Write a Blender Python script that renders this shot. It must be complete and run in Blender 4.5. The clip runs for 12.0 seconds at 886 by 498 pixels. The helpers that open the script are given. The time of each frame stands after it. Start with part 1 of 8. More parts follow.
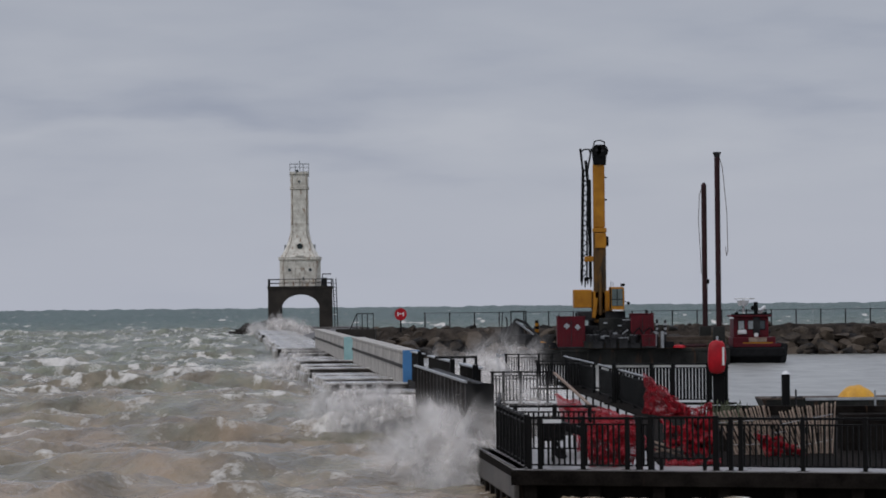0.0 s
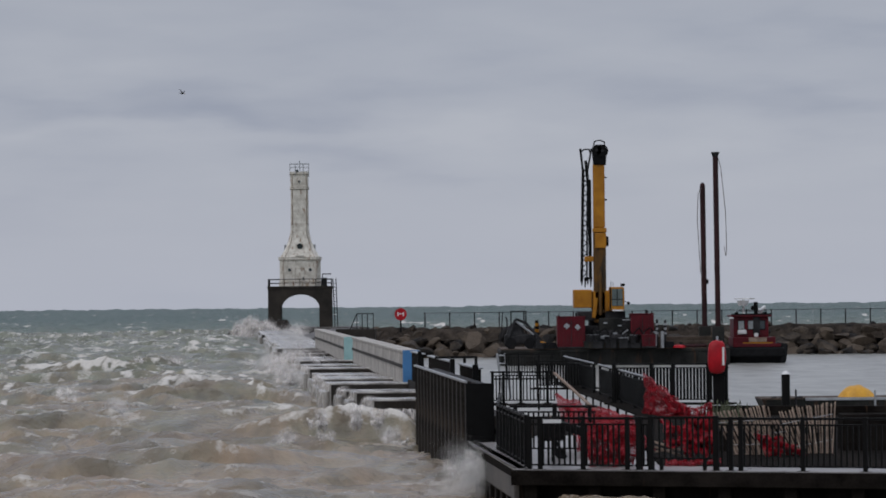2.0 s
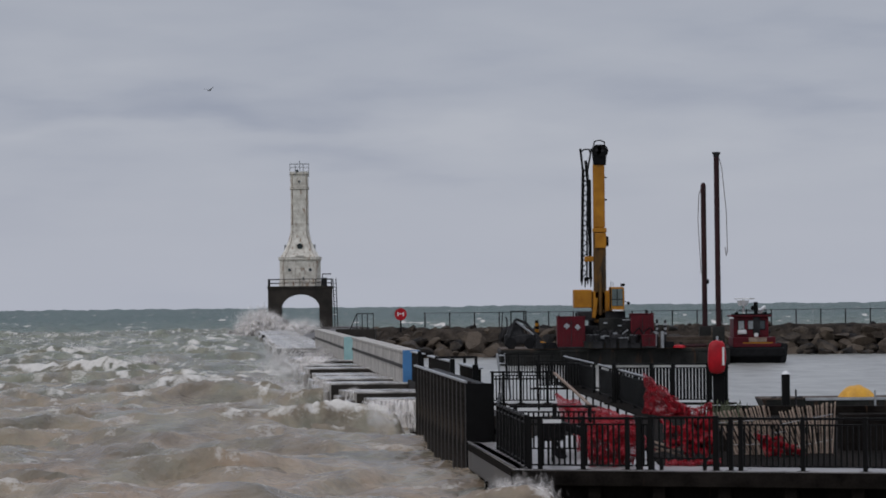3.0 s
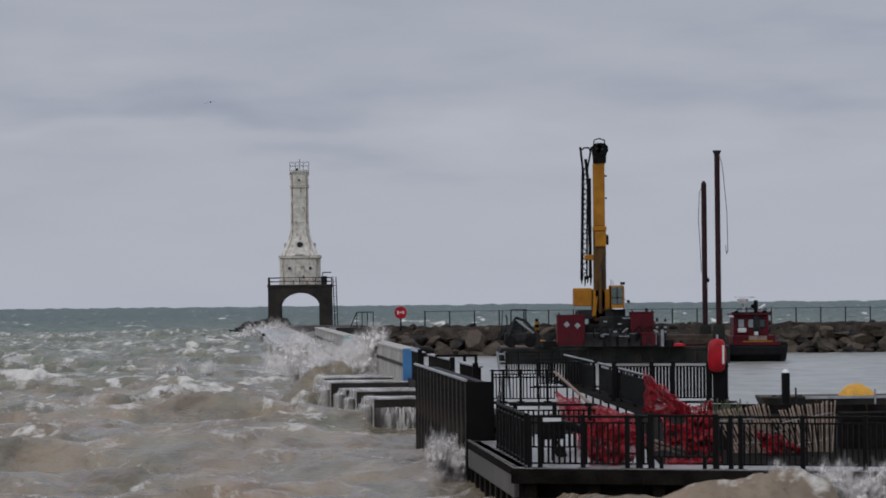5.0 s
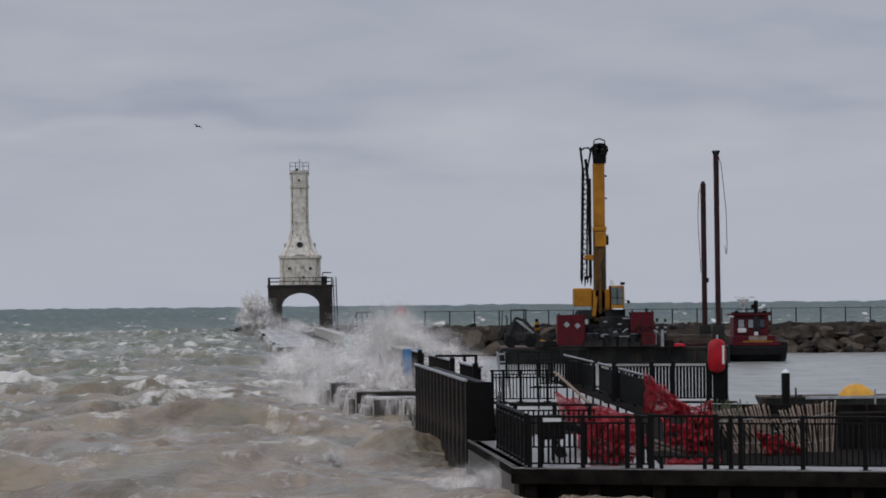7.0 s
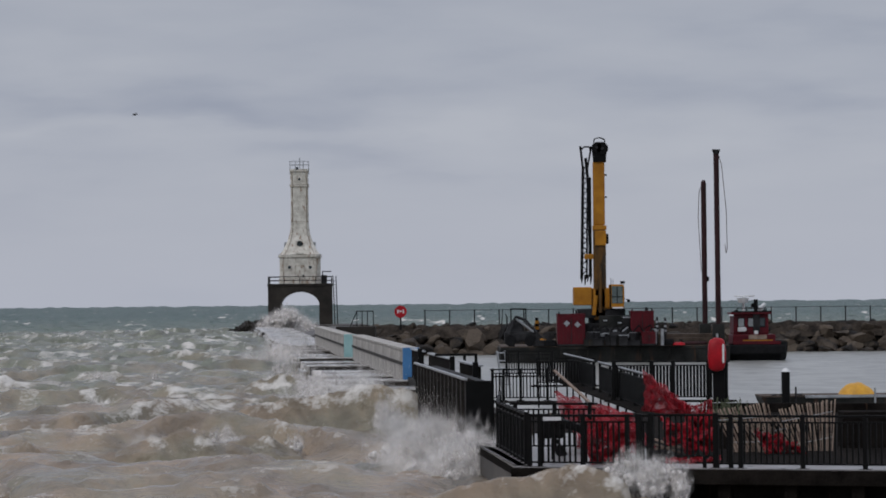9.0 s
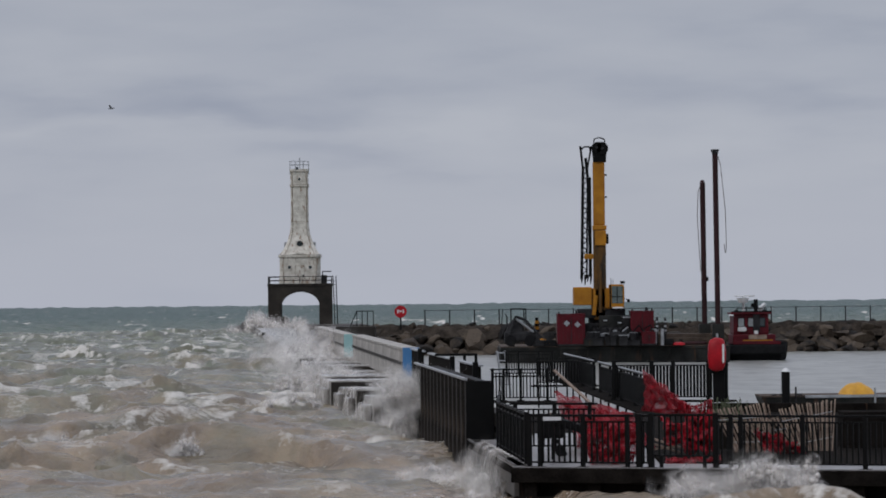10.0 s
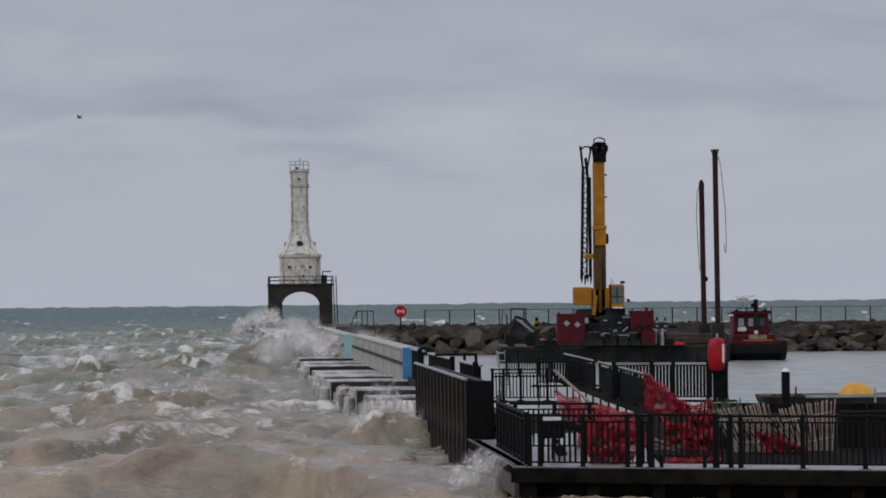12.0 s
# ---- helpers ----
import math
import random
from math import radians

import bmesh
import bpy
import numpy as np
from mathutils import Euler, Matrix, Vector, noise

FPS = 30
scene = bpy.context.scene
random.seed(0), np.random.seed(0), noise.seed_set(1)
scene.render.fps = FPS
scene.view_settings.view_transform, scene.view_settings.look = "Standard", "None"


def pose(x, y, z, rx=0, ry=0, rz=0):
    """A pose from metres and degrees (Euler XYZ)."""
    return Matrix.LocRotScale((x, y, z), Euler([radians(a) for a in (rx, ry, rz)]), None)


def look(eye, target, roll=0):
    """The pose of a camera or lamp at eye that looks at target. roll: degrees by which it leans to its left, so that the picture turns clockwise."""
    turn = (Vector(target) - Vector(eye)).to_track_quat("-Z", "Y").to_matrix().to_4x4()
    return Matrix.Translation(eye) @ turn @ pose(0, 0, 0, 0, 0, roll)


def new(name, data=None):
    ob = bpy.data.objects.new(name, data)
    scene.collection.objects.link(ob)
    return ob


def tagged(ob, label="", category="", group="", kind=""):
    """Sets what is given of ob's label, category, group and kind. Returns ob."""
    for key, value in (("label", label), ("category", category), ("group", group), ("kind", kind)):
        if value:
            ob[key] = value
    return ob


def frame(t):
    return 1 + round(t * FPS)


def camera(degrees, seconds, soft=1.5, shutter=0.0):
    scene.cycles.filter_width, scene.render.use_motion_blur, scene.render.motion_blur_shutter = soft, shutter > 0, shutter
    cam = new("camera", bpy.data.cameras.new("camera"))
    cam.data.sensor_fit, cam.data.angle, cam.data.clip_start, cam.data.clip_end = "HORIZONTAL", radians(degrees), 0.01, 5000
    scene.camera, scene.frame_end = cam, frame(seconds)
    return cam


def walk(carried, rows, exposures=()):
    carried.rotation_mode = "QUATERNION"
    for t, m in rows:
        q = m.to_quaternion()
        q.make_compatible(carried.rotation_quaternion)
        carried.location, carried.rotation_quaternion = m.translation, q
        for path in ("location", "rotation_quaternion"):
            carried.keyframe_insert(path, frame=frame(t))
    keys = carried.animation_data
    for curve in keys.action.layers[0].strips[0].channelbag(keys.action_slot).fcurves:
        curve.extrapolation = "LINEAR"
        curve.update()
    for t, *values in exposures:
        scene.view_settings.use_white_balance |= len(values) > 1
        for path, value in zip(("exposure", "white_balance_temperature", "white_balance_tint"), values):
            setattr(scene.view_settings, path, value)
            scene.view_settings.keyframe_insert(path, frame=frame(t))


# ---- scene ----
EYE = (0.0, 0.0, 4.3)
cam = camera(15.0, 12.0, soft=1.78, shutter=0.5)


def aim(drop):
    """The standing camera's pose, with its slow sag on the tripod in thousandths of a radian."""
    return look(EYE, (0.0, 1000.0, 4.3 + 15.78 - drop), -0.58)


walk(cam, [(0.0, aim(0.0)), (3.0, aim(0.0)), (5.0, aim(0.47)), (7.0, aim(0.42)), (9.0, aim(0.76)), (12.0, aim(0.78))])

scene.cycles.transparent_max_bounces = 48
scene.cycles.diffuse_bounces, scene.cycles.transmission_bounces, scene.cycles.max_bounces = 10, 10, 14

# ---- world and light ----
SUN_ELEVATION, SUN_AZIMUTH = radians(48), radians(-130)
world = bpy.data.worlds.new("overcast")
scene.world = world
world.use_nodes = True


def sky_nodes():
    nt = world.node_tree
    nt.nodes.clear()
    n, ln = nt.nodes.new, nt.links.new
    out, bg = n("ShaderNodeOutputWorld"), n("ShaderNodeBackground")
    sky = n("ShaderNodeTexSky")
    sky.sky_type, sky.sun_disc = "NISHITA", False
    sky.sun_elevation, sky.sun_rotation = SUN_ELEVATION, SUN_AZIMUTH
    dim = n("ShaderNodeVectorMath")
    dim.operation = "SCALE"
    dim.inputs["Scale"].default_value = 0.1
    co, sep = n("ShaderNodeTexCoord"), n("ShaderNodeSeparateXYZ")
    ln(co.outputs["Generated"], sep.inputs[0])
    ln(sky.outputs[0], dim.inputs[0])
    layers = []
    for scale, stretch, detail, off in ((5.0, 5.0, 3.0, 2.3), (13.0, 4.2, 3.5, 1.35)):
        mp, no = n("ShaderNodeMapping"), n("ShaderNodeTexNoise")
        mp.inputs["Scale"].default_value = (1, 1, stretch)
        mp.inputs["Location"].default_value = (off, 0.4 * off, 0.7 * off)
        no.inputs["Scale"].default_value, no.inputs["Detail"].default_value = scale, detail
        no.inputs["Roughness"].default_value, no.inputs["Distortion"].default_value = 0.42, 0.5
        ln(co.outputs["Generated"], mp.inputs[0])
        ln(mp.outputs[0], no.inputs["Vector"])
        layers.append(no)
    wisp = n("ShaderNodeTexNoise")
    wisp.inputs["Scale"].default_value, wisp.inputs["Detail"].default_value, wisp.inputs["Roughness"].default_value = 30.0, 5.0, 0.52
    ln(mp.outputs[0], wisp.inputs["Vector"])

    def plus(value, gain, rest):
        """value times gain, added to rest (a socket or a number)."""
        node = n("ShaderNodeMath")
        node.operation = "MULTIPLY_ADD"
        node.inputs[1].default_value = gain
        ln(value, node.inputs[0])
        if isinstance(rest, float):
            node.inputs[2].default_value = rest
        else:
            ln(rest, node.inputs[2])
        return node.outputs[0]

    tone = plus(layers[0].outputs["Fac"], 0.14, 0.52 - 0.07 - 0.09 - 0.06)
    tone = plus(layers[1].outputs["Fac"], 0.18, tone)
    tone = plus(wisp.outputs["Fac"], 0.12, tone)
    # the banks of stratus: bearing and height as slopes, half widths, depth of tone; their edges are frayed
    flat, over, fray, bent = n("ShaderNodeVectorMath"), n("ShaderNodeCombineXYZ"), n("ShaderNodeVectorMath"), n("ShaderNodeVectorMath")
    flat.operation, fray.operation, bent.operation = "DIVIDE", "MULTIPLY_ADD", "ADD"
    for axis in range(3):
        ln(sep.outputs["Y"], over.inputs[axis])
    ln(co.outputs["Generated"], flat.inputs[0])
    ln(over.outputs[0], flat.inputs[1])
    swirl = n("ShaderNodeTexNoise")
    swirl.inputs["Scale"].default_value, swirl.inputs["Detail"].default_value = 16.0, 4.0
    ln(mp.outputs[0], swirl.inputs["Vector"])
    fray.inputs[1].default_value, fray.inputs[2].default_value = (0.09, 0.0, 0.028), (-0.045, 0.0, -0.014)
    ln(swirl.outputs["Color"], fray.inputs[0])
    ln(flat.outputs[0], bent.inputs[0])
    ln(fray.outputs[0], bent.inputs[1])
    for u, v, ru, rv, depth in ((-0.085, 0.0595, 0.052, 0.0060, -0.085), (-0.055, 0.0555, 0.030, 0.0042, -0.07), (-0.028, 0.0435, 0.024, 0.0048, -0.085), (0.004, 0.0385, 0.022, 0.0030, -0.05),
                                (0.018, 0.0745, 0.038, 0.0050, -0.06), (0.075, 0.0635, 0.045, 0.0060, -0.05), (0.115, 0.0565, 0.030, 0.0055, -0.085), (-0.02, 0.0655, 0.050, 0.0040, -0.04), (0.11, 0.0790, 0.035, 0.0040, -0.05),
                                (0.012, 0.0515, 0.036, 0.0034, 0.06), (-0.105, 0.0500, 0.036, 0.0034, 0.05), (-0.120, 0.0760, 0.030, 0.0050, 0.06), (0.06, 0.0470, 0.050, 0.0045, 0.03), (-0.07, 0.0860, 0.050, 0.0045, 0.03)):
        off, scaled, square, fall = n("ShaderNodeVectorMath"), n("ShaderNodeVectorMath"), n("ShaderNodeVectorMath"), n("ShaderNodeMath")
        off.operation, scaled.operation, square.operation, fall.operation = "SUBTRACT", "MULTIPLY", "DOT_PRODUCT", "EXPONENT"
        off.inputs[1].default_value, scaled.inputs[1].default_value = (u, 1.0, v), (1 / ru, 0.0, 1 / rv)
        ln(bent.outputs[0], off.inputs[0])
        ln(off.outputs[0], scaled.inputs[0])
        ln(scaled.outputs[0], square.inputs[0])
        ln(scaled.outputs[0], square.inputs[1])
        ln(plus(square.outputs["Value"], -1.0, 0.0), fall.inputs[0])
        tone = plus(fall.outputs[0], depth, tone)
    ramp = n("ShaderNodeValToRGB")
    r = ramp.color_ramp
    r.elements[0].position, r.elements[0].color = 0.40, (0.300, 0.327, 0.412, 1)
    r.elements[1].position, r.elements[1].color = 0.60, (0.425, 0.445, 0.510, 1)
    mid = r.elements.new(0.5)
    mid.color = (0.377, 0.40, 0.473, 1)
    ln(tone, ramp.inputs[0])
    # an overcast dome is brighter towards the zenith
    low, high, lift = n("ShaderNodeMapRange"), n("ShaderNodeMapRange"), n("ShaderNodeMath")
    low.inputs[2].default_value, low.inputs[3].default_value, low.inputs[4].default_value = 0.10, 1.10, 0.93
    high.inputs[1].default_value, high.inputs[4].default_value = 0.10, 1.1
    lift.operation = "ADD"
    ln(sep.outputs["Z"], low.inputs[0])
    ln(sep.outputs["Z"], high.inputs[0])
    ln(low.outputs[0], lift.inputs[0])
    ln(high.outputs[0], lift.inputs[1])
    # the distant layer near the horizon is even
    far, even = n("ShaderNodeMapRange"), n("ShaderNodeMix")
    far.inputs[1].default_value, far.inputs[2].default_value, far.inputs[3].default_value = 0.020, 0.046, 0.25
    even.data_type = "RGBA"
    even.inputs[6].default_value = (0.392, 0.414, 0.485, 1)
    ln(sep.outputs["Z"], far.inputs[0])
    ln(far.outputs[0], even.inputs["Factor"])
    ln(ramp.outputs[0], even.inputs[7])
    veil = n("ShaderNodeVectorMath")
    veil.operation = "SCALE"
    ln(even.outputs[2], veil.inputs[0])
    ln(lift.outputs[0], veil.inputs["Scale"])
    mix = n("ShaderNodeMix")
    mix.data_type = "RGBA"
    mix.inputs["Factor"].default_value = 0.93
    ln(dim.outputs[0], mix.inputs[6])
    ln(veil.outputs[0], mix.inputs[7])
    ln(mix.outputs[2], bg.inputs["Color"])
    bg.inputs["Strength"].default_value = 1.0
    ln(bg.outputs[0], out.inputs[0])


sky_nodes()
sun = new("sun", bpy.data.lights.new("sun", "SUN"))
sun.data.energy, sun.data.angle, sun.data.color = 0.7, radians(25), (1.0, 0.97, 0.93)
sun.matrix_world = look((-40, -45, 65), (0, 0, 0))

# ---- materials ----


def material(name, dark, light, rough=0.6, metal=0.0, scale=2.0, fine=30.0, bump=0.2, depth=0.02, stain=None, stain_at=0.62,
             island=False, vary=0.0, coat=0.0, streak=1.0, spec=0.5):
    """A two-scale procedural surface: broad tone, fine grain, optional stains running down, bump."""
    m = bpy.data.materials.new(name)
    m.use_nodes = True
    nt = m.node_tree
    n, ln = nt.nodes.new, nt.links.new
    b = nt.nodes["Principled BSDF"]
    geo, mp = n("ShaderNodeNewGeometry"), n("ShaderNodeMapping")
    mp.inputs["Scale"].default_value = (1, 1, 1 / streak)
    co = n("ShaderNodeTexCoord")
    ln(co.outputs["Object"], mp.inputs[0])
    big, small = n("ShaderNodeTexNoise"), n("ShaderNodeTexNoise")
    big.inputs["Scale"].default_value, big.inputs["Detail"].default_value = scale, 6
    small.inputs["Scale"].default_value, small.inputs["Detail"].default_value = fine, 4
    ln(mp.outputs[0], big.inputs["Vector"])
    ln(mp.outputs[0], small.inputs["Vector"])
    add = n("ShaderNodeMath")
    add.operation = "MULTIPLY_ADD"
    add.inputs[1].default_value = 0.4
    ln(small.outputs["Fac"], add.inputs[0])
    ln(big.outputs["Fac"], add.inputs[2])
    last = add.outputs[0]
    if vary:
        info = n("ShaderNodeObjectInfo")
        source = geo.outputs["Random Per Island"] if island else info.outputs["Random"]
        va = n("ShaderNodeMath")
        va.operation = "MULTIPLY_ADD"
        va.inputs[1].default_value = vary
        ln(source, va.inputs[0])
        ln(last, va.inputs[2])
        sub = n("ShaderNodeMath")
        sub.operation = "SUBTRACT"
        sub.inputs[1].default_value = vary / 2
        ln(va.outputs[0], sub.inputs[0])
        last = sub.outputs[0]
    ramp = n("ShaderNodeValToRGB")
    e = ramp.color_ramp.elements
    e[0].position, e[0].color = 0.5, (*dark, 1)
    e[1].position, e[1].color = 0.9, (*light, 1)
    ln(last, ramp.inputs[0])
    colour = ramp.outputs[0]
    if stain:
        sn, sm = n("ShaderNodeTexNoise"), n("ShaderNodeMapping")
        sm.inputs["Scale"].default_value = (1, 1, 0.22)
        sn.inputs["Scale"].default_value, sn.inputs["Detail"].default_value = scale * 2.2, 7
        sr = n("ShaderNodeValToRGB")
        sr.color_ramp.elements[0].position, sr.color_ramp.elements[1].position = stain_at, stain_at + 0.1
        mix = n("ShaderNodeMix")
        mix.data_type = "RGBA"
        ln(co.outputs["Object"], sm.inputs[0])
        ln(sm.outputs[0], sn.inputs["Vector"])
        ln(sn.outputs["Fac"], sr.inputs[0])
        ln(sr.outputs[0], mix.inputs["Factor"])
        ln(colour, mix.inputs[6])
        mix.inputs[7].default_value = (*stain, 1)
        colour = mix.outputs[2]
    ln(colour, b.inputs["Base Color"])
    b.inputs["Metallic"].default_value = metal
    b.inputs["Coat Weight"].default_value = coat
    b.inputs["Specular IOR Level"].default_value = spec
    rr = n("ShaderNodeMapRange")
    rr.inputs[3].default_value, rr.inputs[4].default_value = max(rough - 0.15, 0.03), min(rough + 0.15, 1)
    ln(big.outputs["Fac"], rr.inputs[0])
    ln(rr.outputs[0], b.inputs["Roughness"])
    bp = n("ShaderNodeBump")
    bp.inputs["Strength"].default_value, bp.inputs["Distance"].default_value = bump, depth
    ln(small.outputs["Fac"], bp.inputs["Height"])
    ln(bp.outputs[0], b.inputs["Normal"])
    return m


def water_material(name, near, far, foam_gain, rough=0.12, ripple=0.35, y0=95.0, y1=370.0, scale=1.3, spec=0.5, ripple_scale=2.2, ripple_depth=0.25):
    """Silty lake water: brown near the shore, green further out, with broken white foam where the mesh carries it."""
    m = bpy.data.materials.new(name)
    m.use_nodes = True
    nt = m.node_tree
    n, ln = nt.nodes.new, nt.links.new
    b = nt.nodes["Principled BSDF"]
    geo, sep = n("ShaderNodeNewGeometry"), n("ShaderNodeSeparateXYZ")
    co = n("ShaderNodeTexCoord")
    ln(geo.outputs["Position"], sep.inputs[0])
    reach = n("ShaderNodeMapRange")
    reach.inputs[1].default_value, reach.inputs[2].default_value = y0, y1
    blot = n("ShaderNodeTexNoise")
    blot.inputs["Scale"].default_value, blot.inputs["Detail"].default_value = 0.03, 4
    ln(co.outputs["Object"], blot.inputs["Vector"])
    wob = n("ShaderNodeMath")
    wob.operation = "MULTIPLY_ADD"
    wob.inputs[1].default_value = 120.0
    ln(blot.outputs["Fac"], wob.inputs[0])
    ln(sep.outputs["Y"], wob.inputs[2])
    ln(wob.outputs[0], reach.inputs[0])
    silt = n("ShaderNodeMix")
    silt.data_type = "RGBA"
    silt.inputs[6].default_value, silt.inputs[7].default_value = (*near, 1), (*far, 1)
    # clearer patches drift among the silt
    drift, grain = n("ShaderNodeMapping"), n("ShaderNodeTexNoise")
    drift.inputs["Scale"].default_value = (0.34, 0.16, 0.3)
    grain.inputs["Scale"].default_value, grain.inputs["Detail"].default_value, grain.inputs["Roughness"].default_value = 1.0, 5, 0.62
    ln(co.outputs["Object"], drift.inputs["Vector"])
    ln(drift.outputs[0], grain.inputs["Vector"])
    clear = n("ShaderNodeMapRange")
    clear.inputs[1].default_value, clear.inputs[2].default_value, clear.inputs[3].default_value, clear.inputs[4].default_value = 0.40, 0.64, -0.06, 0.46
    ln(grain.outputs["Fac"], clear.inputs[0])
    both = n("ShaderNodeMath")
    both.operation, both.use_clamp = "ADD", True
    ln(reach.outputs[0], both.inputs[0])
    ln(clear.outputs[0], both.inputs[1])
    ln(both.outputs[0], silt.inputs["Factor"])
    # foam: broken by two noises, carried by the wave
    att = n("ShaderNodeAttribute")
    att.attribute_name = "foam"
    lace = n("ShaderNodeTexNoise")
    lace.inputs["Scale"].default_value, lace.inputs["Detail"].default_value = scale, 8
    lace.inputs["Roughness"].default_value = 0.74
    ln(co.outputs["Object"], lace.inputs["Vector"])
    thin = n("ShaderNodeMath")
    thin.operation = "MULTIPLY_ADD"
    # the shallow inshore chop breaks less than the sea further out
    shoal, keep = n("ShaderNodeMapRange"), n("ShaderNodeMath")
    shoal.inputs[1].default_value, shoal.inputs[2].default_value, shoal.inputs[3].default_value, shoal.inputs[4].default_value = 75.0, 150.0, 0.72 * foam_gain, 1.28 * foam_gain
    keep.operation = "MULTIPLY"
    ln(sep.outputs["Y"], shoal.inputs[0])
    ln(shoal.outputs[0], keep.inputs[0])
    ln(att.outputs["Fac"], keep.inputs[1])
    thin.inputs[1].default_value = 1.0
    ln(keep.outputs[0], thin.inputs[0])
    ln(lace.outputs["Fac"], thin.inputs[2])
    cut = n("ShaderNodeValToRGB")
    cut.color_ramp.elements[0].position, cut.color_ramp.elements[1].position = 0.70, 0.98
    ln(thin.outputs[0], cut.inputs[0])
    mix = n("ShaderNodeMix")
    mix.data_type = "RGBA"
    ln(cut.outputs[0], mix.inputs["Factor"])
    # churned streaks, darker and lighter
    churn, shade, tone = n("ShaderNodeTexNoise"), n("ShaderNodeMapRange"), n("ShaderNodeVectorMath")
    churn.inputs["Scale"].default_value, churn.inputs["Detail"].default_value, churn.inputs["Roughness"].default_value, churn.inputs["Distortion"].default_value = 1.5, 4, 0.55, 0.9
    ln(drift.outputs[0], churn.inputs["Vector"])
    shade.inputs[1].default_value, shade.inputs[2].default_value, shade.inputs[3].default_value, shade.inputs[4].default_value = 0.36, 0.64, 0.64, 1.22
    ln(churn.outputs["Fac"], shade.inputs[0])
    tone.operation = "SCALE"
    ln(silt.outputs[2], tone.inputs[0])
    ln(shade.outputs[0], tone.inputs["Scale"])
    ln(tone.outputs[0], mix.inputs[6])
    mix.inputs[7].default_value = (0.66, 0.63, 0.58, 1)
    ln(mix.outputs[2], b.inputs["Base Color"])
    ro = n("ShaderNodeMapRange")
    ro.inputs[3].default_value, ro.inputs[4].default_value = rough, 0.75
    ln(cut.outputs[0], ro.inputs[0])
    ln(ro.outputs[0], b.inputs["Roughness"])
    b.inputs["IOR"].default_value = 1.33
    b.inputs["Specular IOR Level"].default_value = spec
    rip = n("ShaderNodeTexNoise")
    rip.inputs["Scale"].default_value, rip.inputs["Detail"].default_value = ripple_scale, 6
    ln(co.outputs["Object"], rip.inputs["Vector"])
    bp = n("ShaderNodeBump")
    bp.inputs["Strength"].default_value, bp.inputs["Distance"].default_value = ripple, ripple_depth
    ln(rip.outputs["Fac"], bp.inputs["Height"])
    ln(bp.outputs[0], b.inputs["Normal"])
    return m


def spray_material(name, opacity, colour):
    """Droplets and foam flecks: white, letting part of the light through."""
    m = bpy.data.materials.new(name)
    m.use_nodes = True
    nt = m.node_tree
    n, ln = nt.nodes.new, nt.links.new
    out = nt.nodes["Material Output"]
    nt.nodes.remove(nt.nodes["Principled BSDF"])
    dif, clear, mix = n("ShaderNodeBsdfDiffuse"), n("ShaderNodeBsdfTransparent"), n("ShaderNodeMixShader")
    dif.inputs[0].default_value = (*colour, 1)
    # fixed normal turned to the sky brightens the drops in place of scattered light
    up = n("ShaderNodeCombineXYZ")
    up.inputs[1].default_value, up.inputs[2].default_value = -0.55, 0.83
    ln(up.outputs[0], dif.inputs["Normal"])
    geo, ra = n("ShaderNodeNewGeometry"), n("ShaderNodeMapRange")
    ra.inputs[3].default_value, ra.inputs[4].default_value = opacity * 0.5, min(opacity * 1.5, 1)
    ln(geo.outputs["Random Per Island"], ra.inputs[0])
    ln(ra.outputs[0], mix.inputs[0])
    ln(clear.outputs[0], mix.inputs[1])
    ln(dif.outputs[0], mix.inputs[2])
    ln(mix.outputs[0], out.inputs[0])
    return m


SEA = water_material("silty_lake_water", (0.284, 0.207, 0.141), (0.160, 0.169, 0.122), 1.0, rough=0.20, ripple=0.8, spec=0.5, scale=4.2)
SEA_FAR = water_material("open_lake_water", (0.140, 0.166, 0.122), (0.040, 0.082, 0.070), 0.75, rough=0.36, ripple=1.0, scale=0.25, spec=0.22, y0=380.0, y1=1100.0, ripple_scale=0.3, ripple_depth=1.6)
HARBOUR = water_material("harbour_water", (0.285, 0.285, 0.262), (0.285, 0.285, 0.262), 1.0, rough=0.28, ripple=0.10)
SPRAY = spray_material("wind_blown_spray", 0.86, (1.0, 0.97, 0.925))


